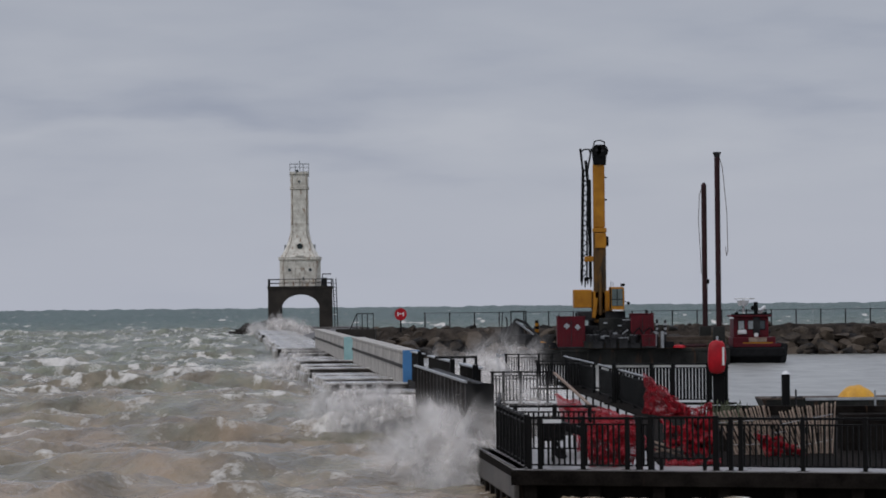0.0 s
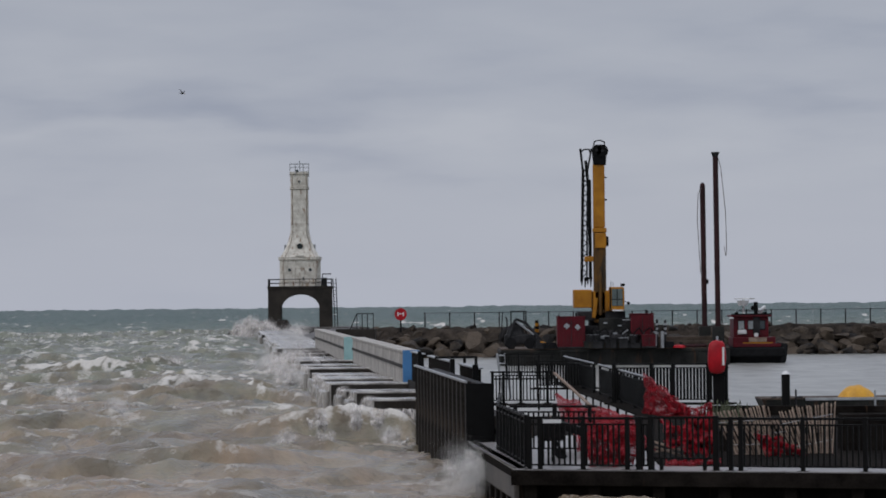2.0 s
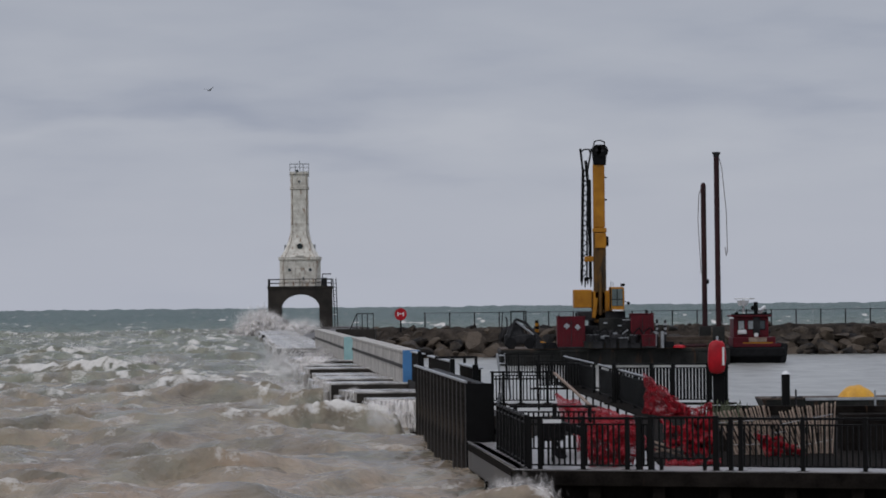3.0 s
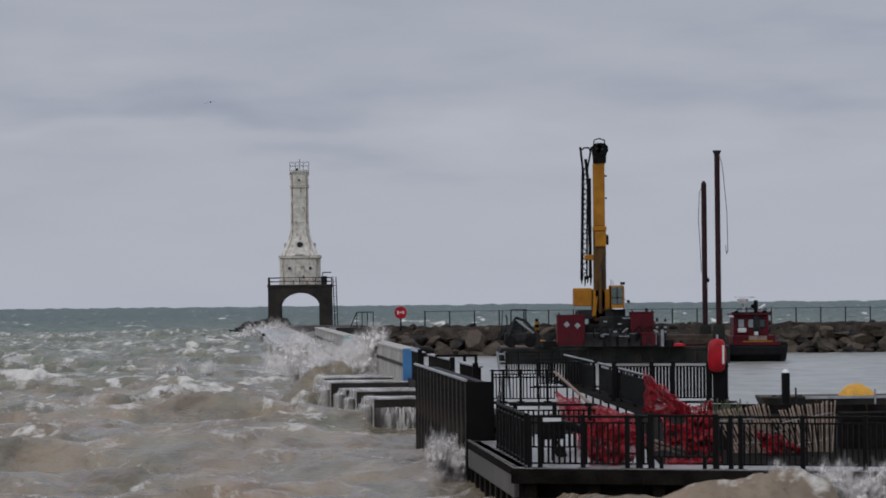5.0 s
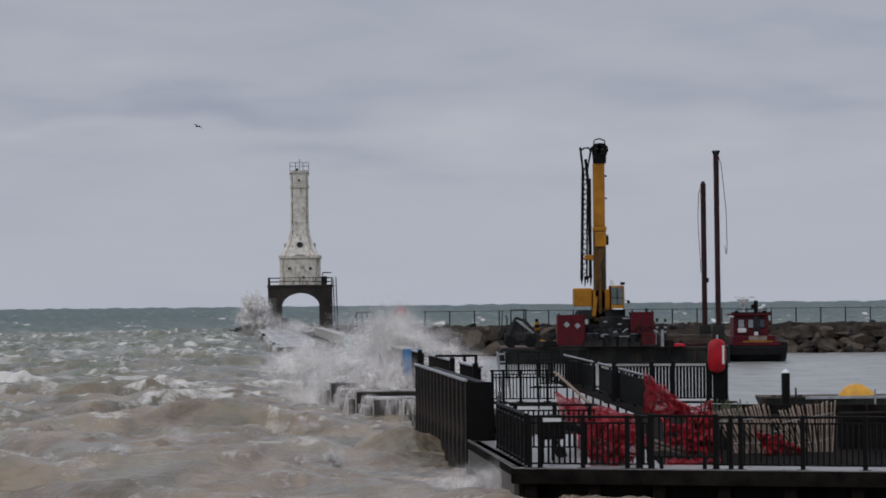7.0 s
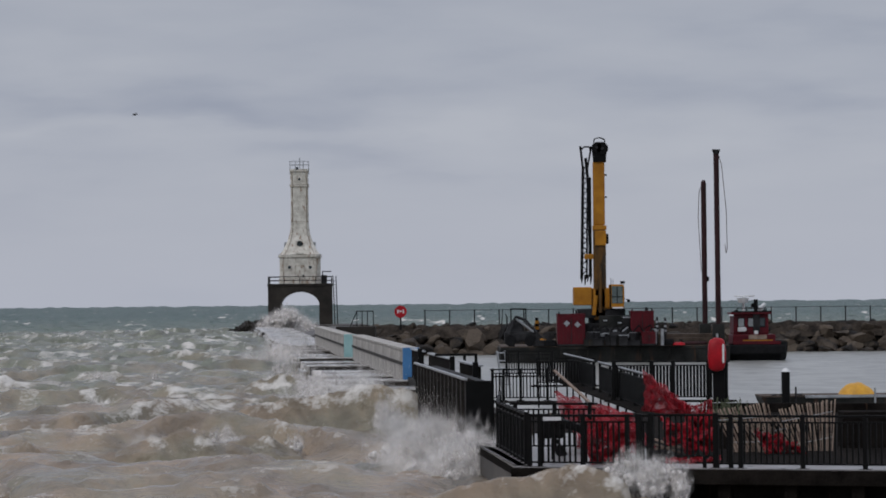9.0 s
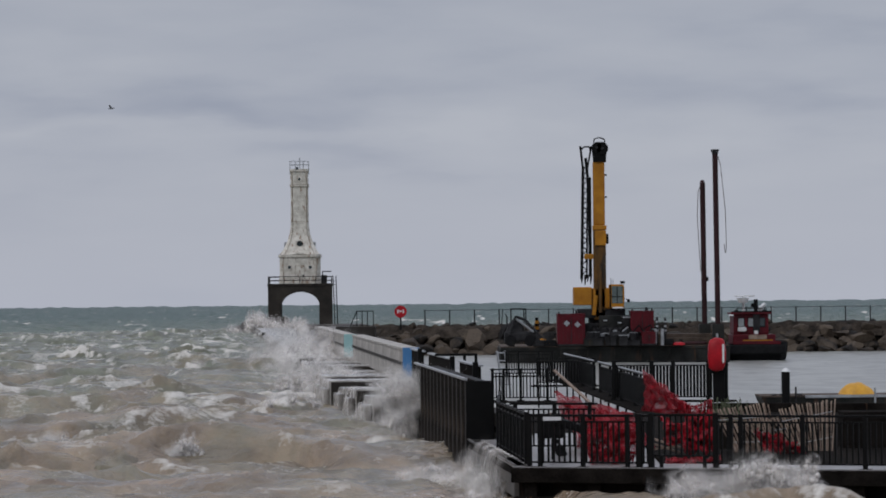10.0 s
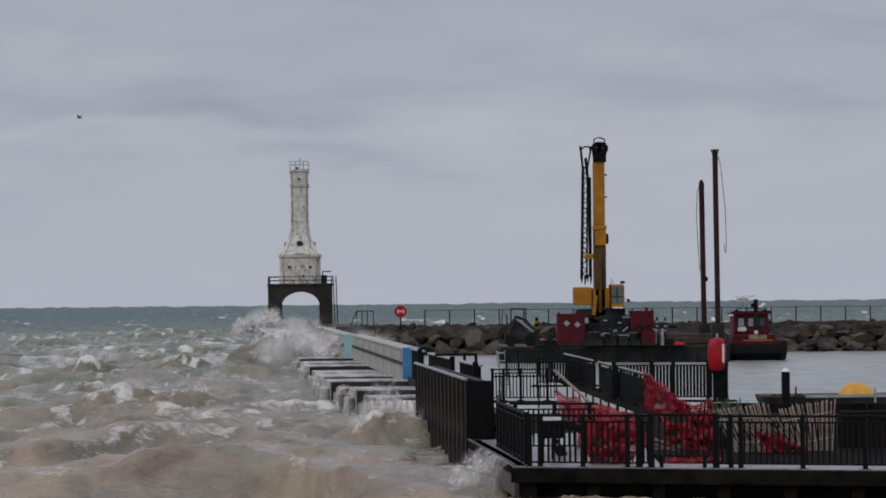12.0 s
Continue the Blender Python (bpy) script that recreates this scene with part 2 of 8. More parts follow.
def torn_foam(name):
    """White water thrown into the air: solid at its foot, torn into lace towards the top."""
    m = bpy.data.materials.new(name)
    m.use_nodes = True
    nt = m.node_tree
    n, ln = nt.nodes.new, nt.links.new
    b = nt.nodes["Principled BSDF"]
    co, sep, no, add, cut = n("ShaderNodeTexCoord"), n("ShaderNodeSeparateXYZ"), n("ShaderNodeTexNoise"), n("ShaderNodeMath"), n("ShaderNodeMapRange")
    no.inputs["Scale"].default_value, no.inputs["Detail"].default_value, no.inputs["Roughness"].default_value = 9.0, 8, 0.78
    add.operation = "MULTIPLY_ADD"
    add.inputs[1].default_value = -0.42
    cut.inputs[1].default_value, cut.inputs[2].default_value = 0.16, 0.52
    ln(co.outputs["Object"], sep.inputs[0])
    ln(co.outputs["Object"], no.inputs["Vector"])
    ln(sep.outputs["Z"], add.inputs[0])
    ln(no.outputs["Fac"], add.inputs[2])
    ln(add.outputs[0], cut.inputs[0])
    # the foot thins out too, where the body leaves the water
    foot, thin = n("ShaderNodeMapRange"), n("ShaderNodeMath")
    foot.interpolation_type, foot.inputs[1].default_value, foot.inputs[2].default_value = "SMOOTHSTEP", 0.0, 0.26
    thin.operation = "MULTIPLY"
    ln(sep.outputs["Z"], foot.inputs[0])
    ln(cut.outputs[0], thin.inputs[0])
    ln(foot.outputs[0], thin.inputs[1])
    ln(thin.outputs[0], b.inputs["Alpha"])
    b.inputs["Base Color"].default_value = (0.98, 0.935, 0.885, 1)
    b.inputs["Roughness"].default_value = 0.9
    b.inputs["Specular IOR Level"].default_value = 0.0
    up = n("ShaderNodeBump")
    up.inputs["Strength"].default_value, up.inputs["Distance"].default_value = 0.5, 0.1
    ln(no.outputs["Fac"], up.inputs["Height"])
    # shading normal is bent upward, brightening the foam as sky scatter would
    half, lean = n("ShaderNodeVectorMath"), n("ShaderNodeVectorMath")
    half.operation, lean.operation = "MULTIPLY_ADD", "NORMALIZE"
    half.inputs[1].default_value, half.inputs[2].default_value = (0.45, 0.45, 0.45), (0, -0.35, 0.8)
    ln(up.outputs[0], half.inputs[0])
    ln(half.outputs[0], lean.inputs[0])
    ln(lean.outputs[0], b.inputs["Normal"])
    return m


def mist_material(name, opacity, stretch=(1, 1, 1)):
    """Fine drops too small to tell apart: thin sheets of them, densest in the middle, torn by the wind."""
    m = bpy.data.materials.new(name)
    m.use_nodes = True
    nt = m.node_tree
    n, ln = nt.nodes.new, nt.links.new
    nt.nodes.remove(nt.nodes["Principled BSDF"])
    dif, clear, mix, up = n("ShaderNodeBsdfDiffuse"), n("ShaderNodeBsdfTransparent"), n("ShaderNodeMixShader"), n("ShaderNodeCombineXYZ")
    # one upward normal lights every sheet alike, brighter than its own slope would
    up.inputs[1].default_value, up.inputs[2].default_value = -0.5, 0.86
    ln(up.outputs[0], dif.inputs["Normal"])
    att, co, no, thin, dense = n("ShaderNodeAttribute"), n("ShaderNodeTexCoord"), n("ShaderNodeTexNoise"), n("ShaderNodeMapRange"), n("ShaderNodeMath")
    att.attribute_name = "thick"
    no.inputs["Scale"].default_value, no.inputs["Detail"].default_value, no.inputs["Roughness"].default_value = 4.2, 4, 0.52
    thin.inputs[1].default_value, thin.inputs[2].default_value, thin.inputs[4].default_value = 0.34, 0.62, opacity
    # noise from white to silty brown, painting lumpy shading into the colour
    lump, lump_shade = n("ShaderNodeTexNoise"), n("ShaderNodeValToRGB")
    lump.inputs["Scale"].default_value, lump.inputs["Detail"].default_value = 3.0, 3
    lump_shade.color_ramp.elements[0].position, lump_shade.color_ramp.elements[1].position = 0.36, 0.58
    lump_shade.color_ramp.elements[0].color, lump_shade.color_ramp.elements[1].color = (0.88, 0.82, 0.76, 1), (1.0, 0.96, 0.92, 1)
    ln(co.outputs["Object"], lump.inputs["Vector"])
    ln(lump.outputs["Fac"], lump_shade.inputs[0])
    ln(lump_shade.outputs[0], dif.inputs[0])
    dense.operation = "MULTIPLY"
    drawn = n("ShaderNodeMapping")
    drawn.inputs["Scale"].default_value = stretch
    ln(co.outputs["Object"], drawn.inputs["Vector"])
    ln(drawn.outputs[0], no.inputs["Vector"])
    ln(no.outputs["Fac"], thin.inputs[0])
    ln(thin.outputs[0], dense.inputs[0])
    ln(att.outputs["Fac"], dense.inputs[1])
    ln(dense.outputs[0], mix.inputs[0])
    ln(clear.outputs[0], mix.inputs[1])
    # some of the light goes on through the drops
    on, body = n("ShaderNodeBsdfTranslucent"), n("ShaderNodeMixShader")
    body.inputs[0].default_value = 0.2
    ln(lump_shade.outputs[0], on.inputs[0])
    ln(dif.outputs[0], body.inputs[1])
    ln(on.outputs[0], body.inputs[2])
    ln(body.outputs[0], mix.inputs[2])
    ln(mix.outputs[0], nt.nodes["Material Output"].inputs[0])
    return m


MIST = mist_material("fine_spray_mist", 0.58)
DENSE = mist_material("dense_spray", 0.96)
FALL = mist_material("running_white_water", 0.78, (2.6, 0.5, 0.45))
TORN = torn_foam("torn_white_water")
CONCRETE = material("weathered_concrete", (0.24, 0.22, 0.195), (0.52, 0.49, 0.45), 0.75, scale=0.8, fine=14, bump=0.35, stain=(0.13, 0.12, 0.11))
WET = material("wet_concrete", (0.165, 0.152, 0.138), (0.54, 0.515, 0.48), 0.25, scale=0.9, fine=5, bump=0.35, depth=0.03)
DARK_CONCRETE = material("dark_brown_concrete", (0.013, 0.0108, 0.0088), (0.043, 0.036, 0.029), 0.7, spec=0.25, scale=0.7, fine=12, bump=0.4)
SIDE_CONCRETE = material("wet_grey_concrete", (0.034, 0.031, 0.028), (0.115, 0.104, 0.093), 0.6, scale=0.7, fine=12, bump=0.4, stain=(0.05, 0.045, 0.04), stain_at=0.55)
WHITE_PAINT = material("rust_streaked_white_paint", (0.46, 0.425, 0.36), (0.76, 0.73, 0.655), 0.6, scale=1.5, fine=7.5, bump=0.25, stain=(0.27, 0.175, 0.11), stain_at=0.575)
RUSTY_PAINT = material("rust_bled_white_paint", (0.15, 0.105, 0.07), (0.52, 0.46, 0.38), 0.65, scale=1.4, fine=7, bump=0.3, streak=3, stain=(0.12, 0.07, 0.04), stain_at=0.56)
BLUE = material("blue_painted_concrete", (0.035, 0.15, 0.33), (0.06, 0.20, 0.42), 0.55, scale=2, fine=20, bump=0.3)
TEAL = material("pale_teal_painted_concrete", (0.24, 0.42, 0.42), (0.33, 0.52, 0.51), 0.55, scale=2, fine=20, bump=0.3)
STEEL = material("tarred_sheet_steel", (0.009, 0.008, 0.0072), (0.038, 0.033, 0.029), 0.7, spec=0.10, scale=0.9, fine=14, bump=0.35, stain=(0.06, 0.048, 0.038), stain_at=0.57)
GALV = material("galvanised_steel", (0.30, 0.31, 0.32), (0.46, 0.47, 0.48), 0.4, metal=0.7, scale=3, fine=30, bump=0.1)
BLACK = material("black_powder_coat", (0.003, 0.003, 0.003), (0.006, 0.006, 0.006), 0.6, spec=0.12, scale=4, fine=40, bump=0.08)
DECK = material("wet_pale_deck", (0.16, 0.15, 0.145), (0.37, 0.35, 0.34), 0.32, scale=1.1, fine=16, bump=0.2)
TIMBER_DARK = material("black_wet_timber", (0.006, 0.0053, 0.0047), (0.020, 0.0172, 0.015), 0.85, spec=0.015, scale=2, fine=22, bump=0.4, stain=(0.05, 0.03, 0.02), stain_at=0.66)
ROCK = material("wet_limestone_rock", (0.007, 0.0058, 0.0048), (0.092, 0.071, 0.052), 0.75, scale=0.8, fine=7, bump=0.8, depth=0.06, vary=0.5, spec=0.2)
EARTH = material("dark_wet_earth", (0.010, 0.0078, 0.006), (0.062, 0.049, 0.038), 0.85, scale=1.1, fine=5, bump=0.8, depth=0.08, spec=0.1)
RUST = material("rusted_steel_pipe", (0.017, 0.0065, 0.0075), (0.043, 0.0155, 0.0165), 0.7, spec=0.2, scale=2.5, fine=25, bump=0.3, streak=4)
YELLOW = material("crane_yellow_paint", (0.29, 0.115, 0.006), (0.44, 0.19, 0.011), 0.5, spec=0.3, scale=1.4, fine=18, bump=0.1, stain=(0.14, 0.07, 0.015), stain_at=0.68)
GREASY = material("grimy_crane_paint", (0.045, 0.022, 0.006), (0.15, 0.070, 0.010), 0.5, spec=0.3, scale=1.2, fine=14, bump=0.2, stain=(0.04, 0.025, 0.012), stain_at=0.5)
RED = material("dark_red_paint", (0.055, 0.002, 0.006), (0.115, 0.005, 0.011), 0.55, spec=0.25, scale=1.6, fine=18, bump=0.1, stain=(0.05, 0.012, 0.012), stain_at=0.66)
BRIGHT_RED = material("bright_red_vinyl", (0.25, 0.004, 0.010), (0.46, 0.008, 0.016), 0.5, spec=0.25, scale=2.2, fine=14, bump=0.25)
NET = material("red_plastic_mesh", (0.17, 0.003, 0.009), (0.40, 0.008, 0.020), 0.5, spec=0.3, scale=4, fine=30, bump=0.2)
MACHINE = material("greasy_dark_steel", (0.009, 0.009, 0.010), (0.036, 0.035, 0.036), 0.6, spec=0.18, scale=2, fine=20, bump=0.3)
BARGE = material("barge_hull_steel", (0.009, 0.0095, 0.0088), (0.034, 0.034, 0.031), 0.7, spec=0.12, scale=0.8, fine=10, bump=0.3, stain=(0.06, 0.035, 0.022))
TYRE = material("fender_rubber", (0.006, 0.006, 0.0065), (0.015, 0.015, 0.016), 0.8, spec=0.12, scale=4, fine=30, bump=0.3)
WHITE = material("white_gloss_paint", (0.62, 0.62, 0.61), (0.80, 0.80, 0.79), 0.35, scale=3, fine=30, bump=0.08)
LATH = material("grey_weathered_lath", (0.10, 0.068, 0.052), (0.36, 0.275, 0.215), 0.8, spec=0.2, scale=3, fine=40, bump=0.4, vary=0.3)
PLANK = material("wet_brown_plank", (0.13, 0.085, 0.06), (0.28, 0.20, 0.15), 0.6, scale=2, fine=30, bump=0.4, vary=0.3)
TARP = material("yellow_tarpaulin", (0.52, 0.25, 0.01), (0.70, 0.36, 0.02), 0.5, scale=2, fine=9, bump=0.5, depth=0.05)
TIMBER = material("old_grey_timber", (0.045, 0.033, 0.025), (0.11, 0.083, 0.064), 0.8, spec=0.2, scale=1.5, fine=20, bump=0.4)
FEATHER = material("grey_gull_feather", (0.06, 0.06, 0.065), (0.16, 0.16, 0.17), 0.8, scale=9, fine=60, bump=0.1)
GLASS = material("dark_window_glass", (0.03, 0.04, 0.045), (0.05, 0.06, 0.065), 0.1, scale=1, fine=5, bump=0.02)
PALE_GLASS = material("pale_cab_glass", (0.08, 0.105, 0.10), (0.15, 0.18, 0.172), 0.1, scale=1, fine=5, bump=0.02)
# pale colour stands in for bright sky seen through the wheelhouse windows
SKY_GLASS = material("sky_lit_window_glass", (0.22, 0.24, 0.245), (0.34, 0.36, 0.365), 0.1, scale=1, fine=5, bump=0.02)
REED = material("dry_green_weed", (0.045, 0.055, 0.026), (0.11, 0.125, 0.07), 0.8, scale=5, fine=30, bump=0.2, island=True, vary=0.4)

# ---- builders ----


def thing(name, x, y, z, label, category, group="", kind="", turn=0.0):
    ob = new(name)
    ob.empty_display_size = 0.3
    ob.matrix_world = pose(x, y, z, 0, 0, turn)
    return tagged(ob, label, category, group, kind)


def part(name, bm, mat, parent=None, label="", smooth=False):
    me = bpy.data.meshes.new(name)
    bmesh.ops.recalc_face_normals(bm, faces=bm.faces)
    bm.to_mesh(me)
    bm.free()
    if smooth:
        for p in me.polygons:
            p.use_smooth = True
    me.materials.append(mat)
    ob = new(name, me)
    if parent:
        ob.parent = parent
    if label:
        ob["label"] = label
    return ob


def again(ob, m, parent=None):
    """Another piece on the same mesh."""
    o = ob.copy()
    scene.collection.objects.link(o)
    o.matrix_basis = m
    if parent:
        o.parent = parent
    return o


def box(bm, x0, x1, y0, y1, z0, z1, bevel=0.0, m=None):
    vs = [bm.verts.new((x, y, z)) for x in (x0, x1) for y in (y0, y1) for z in (z0, z1)]
    fs = [bm.faces.new([vs[i] for i in q]) for q in ((0, 1, 3, 2), (4, 6, 7, 5), (0, 4, 5, 1), (2, 3, 7, 6), (0, 2, 6, 4), (1, 5, 7, 3))]
    if m:
        bmesh.ops.transform(bm, matrix=m, verts=vs)
    if bevel:
        es = {e for f in fs for e in f.edges}
        bmesh.ops.bevel(bm, geom=list(es), offset=bevel, segments=2, affect="EDGES", profile=0.6)
    return vs


def a_box(x0, x1, y0, y1, z0, z1, bevel=0.0, m=None):
    bm = bmesh.new()
    box(bm, x0, x1, y0, y1, z0, z1, bevel, m)
    return bm


def tube(bm, a, b, r, r2=None, seg=10):
    a, b = Vector(a), Vector(b)
    d = b - a
    q = d.to_track_quat("Z", "Y").to_matrix().to_4x4()
    bmesh.ops.create_cone(bm, cap_ends=True, segments=seg, radius1=r, radius2=r if r2 is None else r2, depth=d.length,
                          matrix=Matrix.Translation((a + b) / 2) @ q)


def a_tube(a, b, r, r2=None, seg=10):
    bm = bmesh.new()
    tube(bm, a, b, r, r2, seg)
    return bm


def path_tube(points, r, seg=6):
    bm = bmesh.new()
    for a, b in zip(points, points[1:]):
        tube(bm, a, b, r, seg=seg)
    return bm


def loft(rings, cap=True):
    bm = bmesh.new()
    made = [[bm.verts.new(v) for v in ring] for ring in rings]
    k = len(made[0])
    for a, b in zip(made, made[1:]):
        for i in range(k):
            bm.faces.new((a[i], a[(i + 1) % k], b[(i + 1) % k], b[i]))
    if cap:
        bm.faces.new(made[0][::-1])
        bm.faces.new(made[-1])
    return bm


def eight(half, cut, z):
    """A square of that half width with cut corners."""
    h, c = half, half - cut
    return [(-h, -c, z), (-c, -h, z), (c, -h, z), (h, -c, z), (h, c, z), (c, h, z), (-c, h, z), (-h, c, z)]


def hashed(i, j, seed):
    n = (i.astype(np.int64) * 374761393 + j.astype(np.int64) * 668265263 + seed * 974711) & 0x7FFFFFFF
    n = ((n ^ (n >> 13)) * 1274126177) & 0x7FFFFFFF
    return ((n ^ (n >> 16)) & 0xFFFF) / 65535.0


def vnoise(x, y, seed):
    i, j = np.floor(x), np.floor(y)
    u, v = x - i, y - j
    u, v = u * u * (3 - 2 * u), v * v * (3 - 2 * v)
    a, b = hashed(i, j, seed), hashed(i + 1, j, seed)
    c, d = hashed(i, j + 1, seed), hashed(i + 1, j + 1, seed)
    return (a + (b - a) * u) * (1 - v) + (c + (d - c) * u) * v


def fbm(x, y, seed, octaves=4):
    total, amp = 0.0, 0.5
    for k in range(octaves):
        total = total + amp * vnoise(x * 2 ** k, y * 2 ** k, seed + 17 * k)
        amp *= 0.5
    return total / (1 - 0.5 ** octaves)


# the breakwater's own axes: s runs out along it, w across it towards the harbour
UX, UY = -0.0645, 0.99792


def out(s, w, z=0.0):
    return (UX * s + UY * w, UY * s - UX * w, z)


def grid_mesh(name, x, y, z, foam, mat):
    """One sheet of quads over arrays of points, with its foam."""
    r, c = x.shape
    me = bpy.data.meshes.new(name)
    me.vertices.add(r * c)
    me.vertices.foreach_set("co", np.stack([x, y, z], -1).astype(np.float32).ravel())
    k = (np.arange(r - 1)[:, None] * c + np.arange(c - 1)).ravel()
    loops = np.stack([k, k + 1, k + c + 1, k + c], -1).ravel()
    me.loops.add(len(loops))
    me.loops.foreach_set("vertex_index", loops.astype(np.int32))
    me.polygons.add(len(k))
    me.polygons.foreach_set("loop_start", np.arange(0, len(loops), 4, dtype=np.int32))
    me.update(calc_edges=True)
    me.polygons.foreach_set("use_smooth", np.ones(len(k), dtype=bool))
    at = me.attributes.new("foam", "FLOAT", "POINT")
    at.data.foreach_set("value", foam.astype(np.float32).ravel())
    me.materials.append(mat)
    return new(name, me)


def swell(w, s, seed, waves, sheltered=False):
    """Heights and foam of a breaking sea: short-crested trains, steep on the shore side, grouped and warped."""
    h = np.zeros_like(w)
    ww = w + 3.2 * (fbm(w / 9, s / 9, seed, 3) - 0.5) * 2
    ss = s + 5.5 * (fbm(w / 7 + 9, s / 14, seed + 5, 3) - 0.5) * 2
    for k, (amp, length, turn) in enumerate(waves):
        ph = 2 * math.pi * (math.cos(turn) * ss + math.sin(turn) * ww) / length + 1.7 * k + seed
        group = np.clip(2.6 * fbm(w / (length * 0.75), s / (length * 1.6), seed + 31 * k, 2) - 0.45, 0.12, 2.0)
        form = np.clip((np.sin(ph) + 0.30 * np.sin(2 * ph) + 1.12) / 2.26, 0, 1)
        h = h + amp * group * (2.4 * form ** 1.8 - 0.85)
    if sheltered:
        # the wall's own backwash keeps the seas lower along it
        h = h * (1 - 0.55 * np.clip((w - 0.5) / 3.5, 0, 1))
    broad = h.copy()
    chop = 1 - np.abs(2 * fbm(w / 1.3, s / 1.7, seed + 77, 4) - 1)
    h = h + 0.22 * (fbm(w / 2.2, s / 2.6, seed + 71, 4) - 0.5) + 0.16 * (chop ** 3 - 0.4) + 0.06 * (1 - np.abs(2 * fbm(w / 0.55, s / 0.8, seed + 83, 3) - 1))
    # breaking tops: the highest parts and the shoreward face just before them
    ds = s[1, 0] - s[0, 0]
    slope = np.gradient(broad, axis=0) / ds
    tall = np.clip((broad - 0.24) / 0.40, 0, 1)
    face = np.clip(0.35 + 2.2 * slope, 0, 1)
    patch = fbm(w / 2.4, s / 4.5, seed + 101, 3)
    torn = fbm(w / 0.5, s / 0.9, seed + 141, 4)
    foam = tall * face * np.clip((patch - 0.55) * 5.0, 0, 1) * np.clip((torn - 0.40) * 3.4, 0, 1)
    h = h + 0.42 * foam * fbm(w / 0.3, s / 0.3, seed + 151, 2)
    # lace left behind by spent breakers
    lace = np.clip((fbm(w / 1.1, s / 3.2, seed + 131, 4) - 0.56) * 2.4, 0, 0.22) * np.clip(2.4 * fbm(w / 7, s / 13, seed + 137, 2) - 0.5, 0.2, 1.3)
    # small flecks on the sharpest wavelets
    fleck = np.clip((fbm(w / 0.7, s / 0.9, seed + 171, 3) - 0.60) * 4.0, 0, 0.36) * np.clip((chop - 0.72) * 5, 0, 1)
    return h, np.clip(0.42 * foam + 0.9 * lace + 0.9 * fleck + 0.05 * tall, 0, 0.42)

# ---- the lake ----


def sea_sheet(name, label, seed, waves, s0, s1, ds, w0, w1, dw, drop):
    s, w = np.meshgrid(np.arange(s0, s1, ds), np.arange(w0, w1, dw), indexing="ij")
    h, foam = swell(w, s, seed, waves, True)
    if seed == 83:
        # this sheet runs along the wall as well, and dips under the others at its edge
        h = h - 0.9 * np.clip((w - w1 + 2.4) / 2.4, 0, 1) ** 1.5
    ob = grid_mesh(name, UX * s + UY * w, UY * s - UX * w, h + drop, foam, SEA)
    return tagged(ob, label, "water", kind="structure")


WAVES_A = [(0.30, 19.0, 0.18), (0.20, 10.5, -0.40), (0.11, 5.0, 0.6), (0.07, 2.7, -0.3)]
WAVES_B = [(0.18, 23.0, -0.30), (0.16, 9.0, 0.45), (0.10, 4.4, -0.8), (0.06, 2.4, 0.2)]
WAVES_C = [(0.13, 12.0, 0.55), (0.14, 7.0, -0.2), (0.09, 3.6, 0.9), (0.05, 2.1, -0.5)]
SEA_PIECES = []


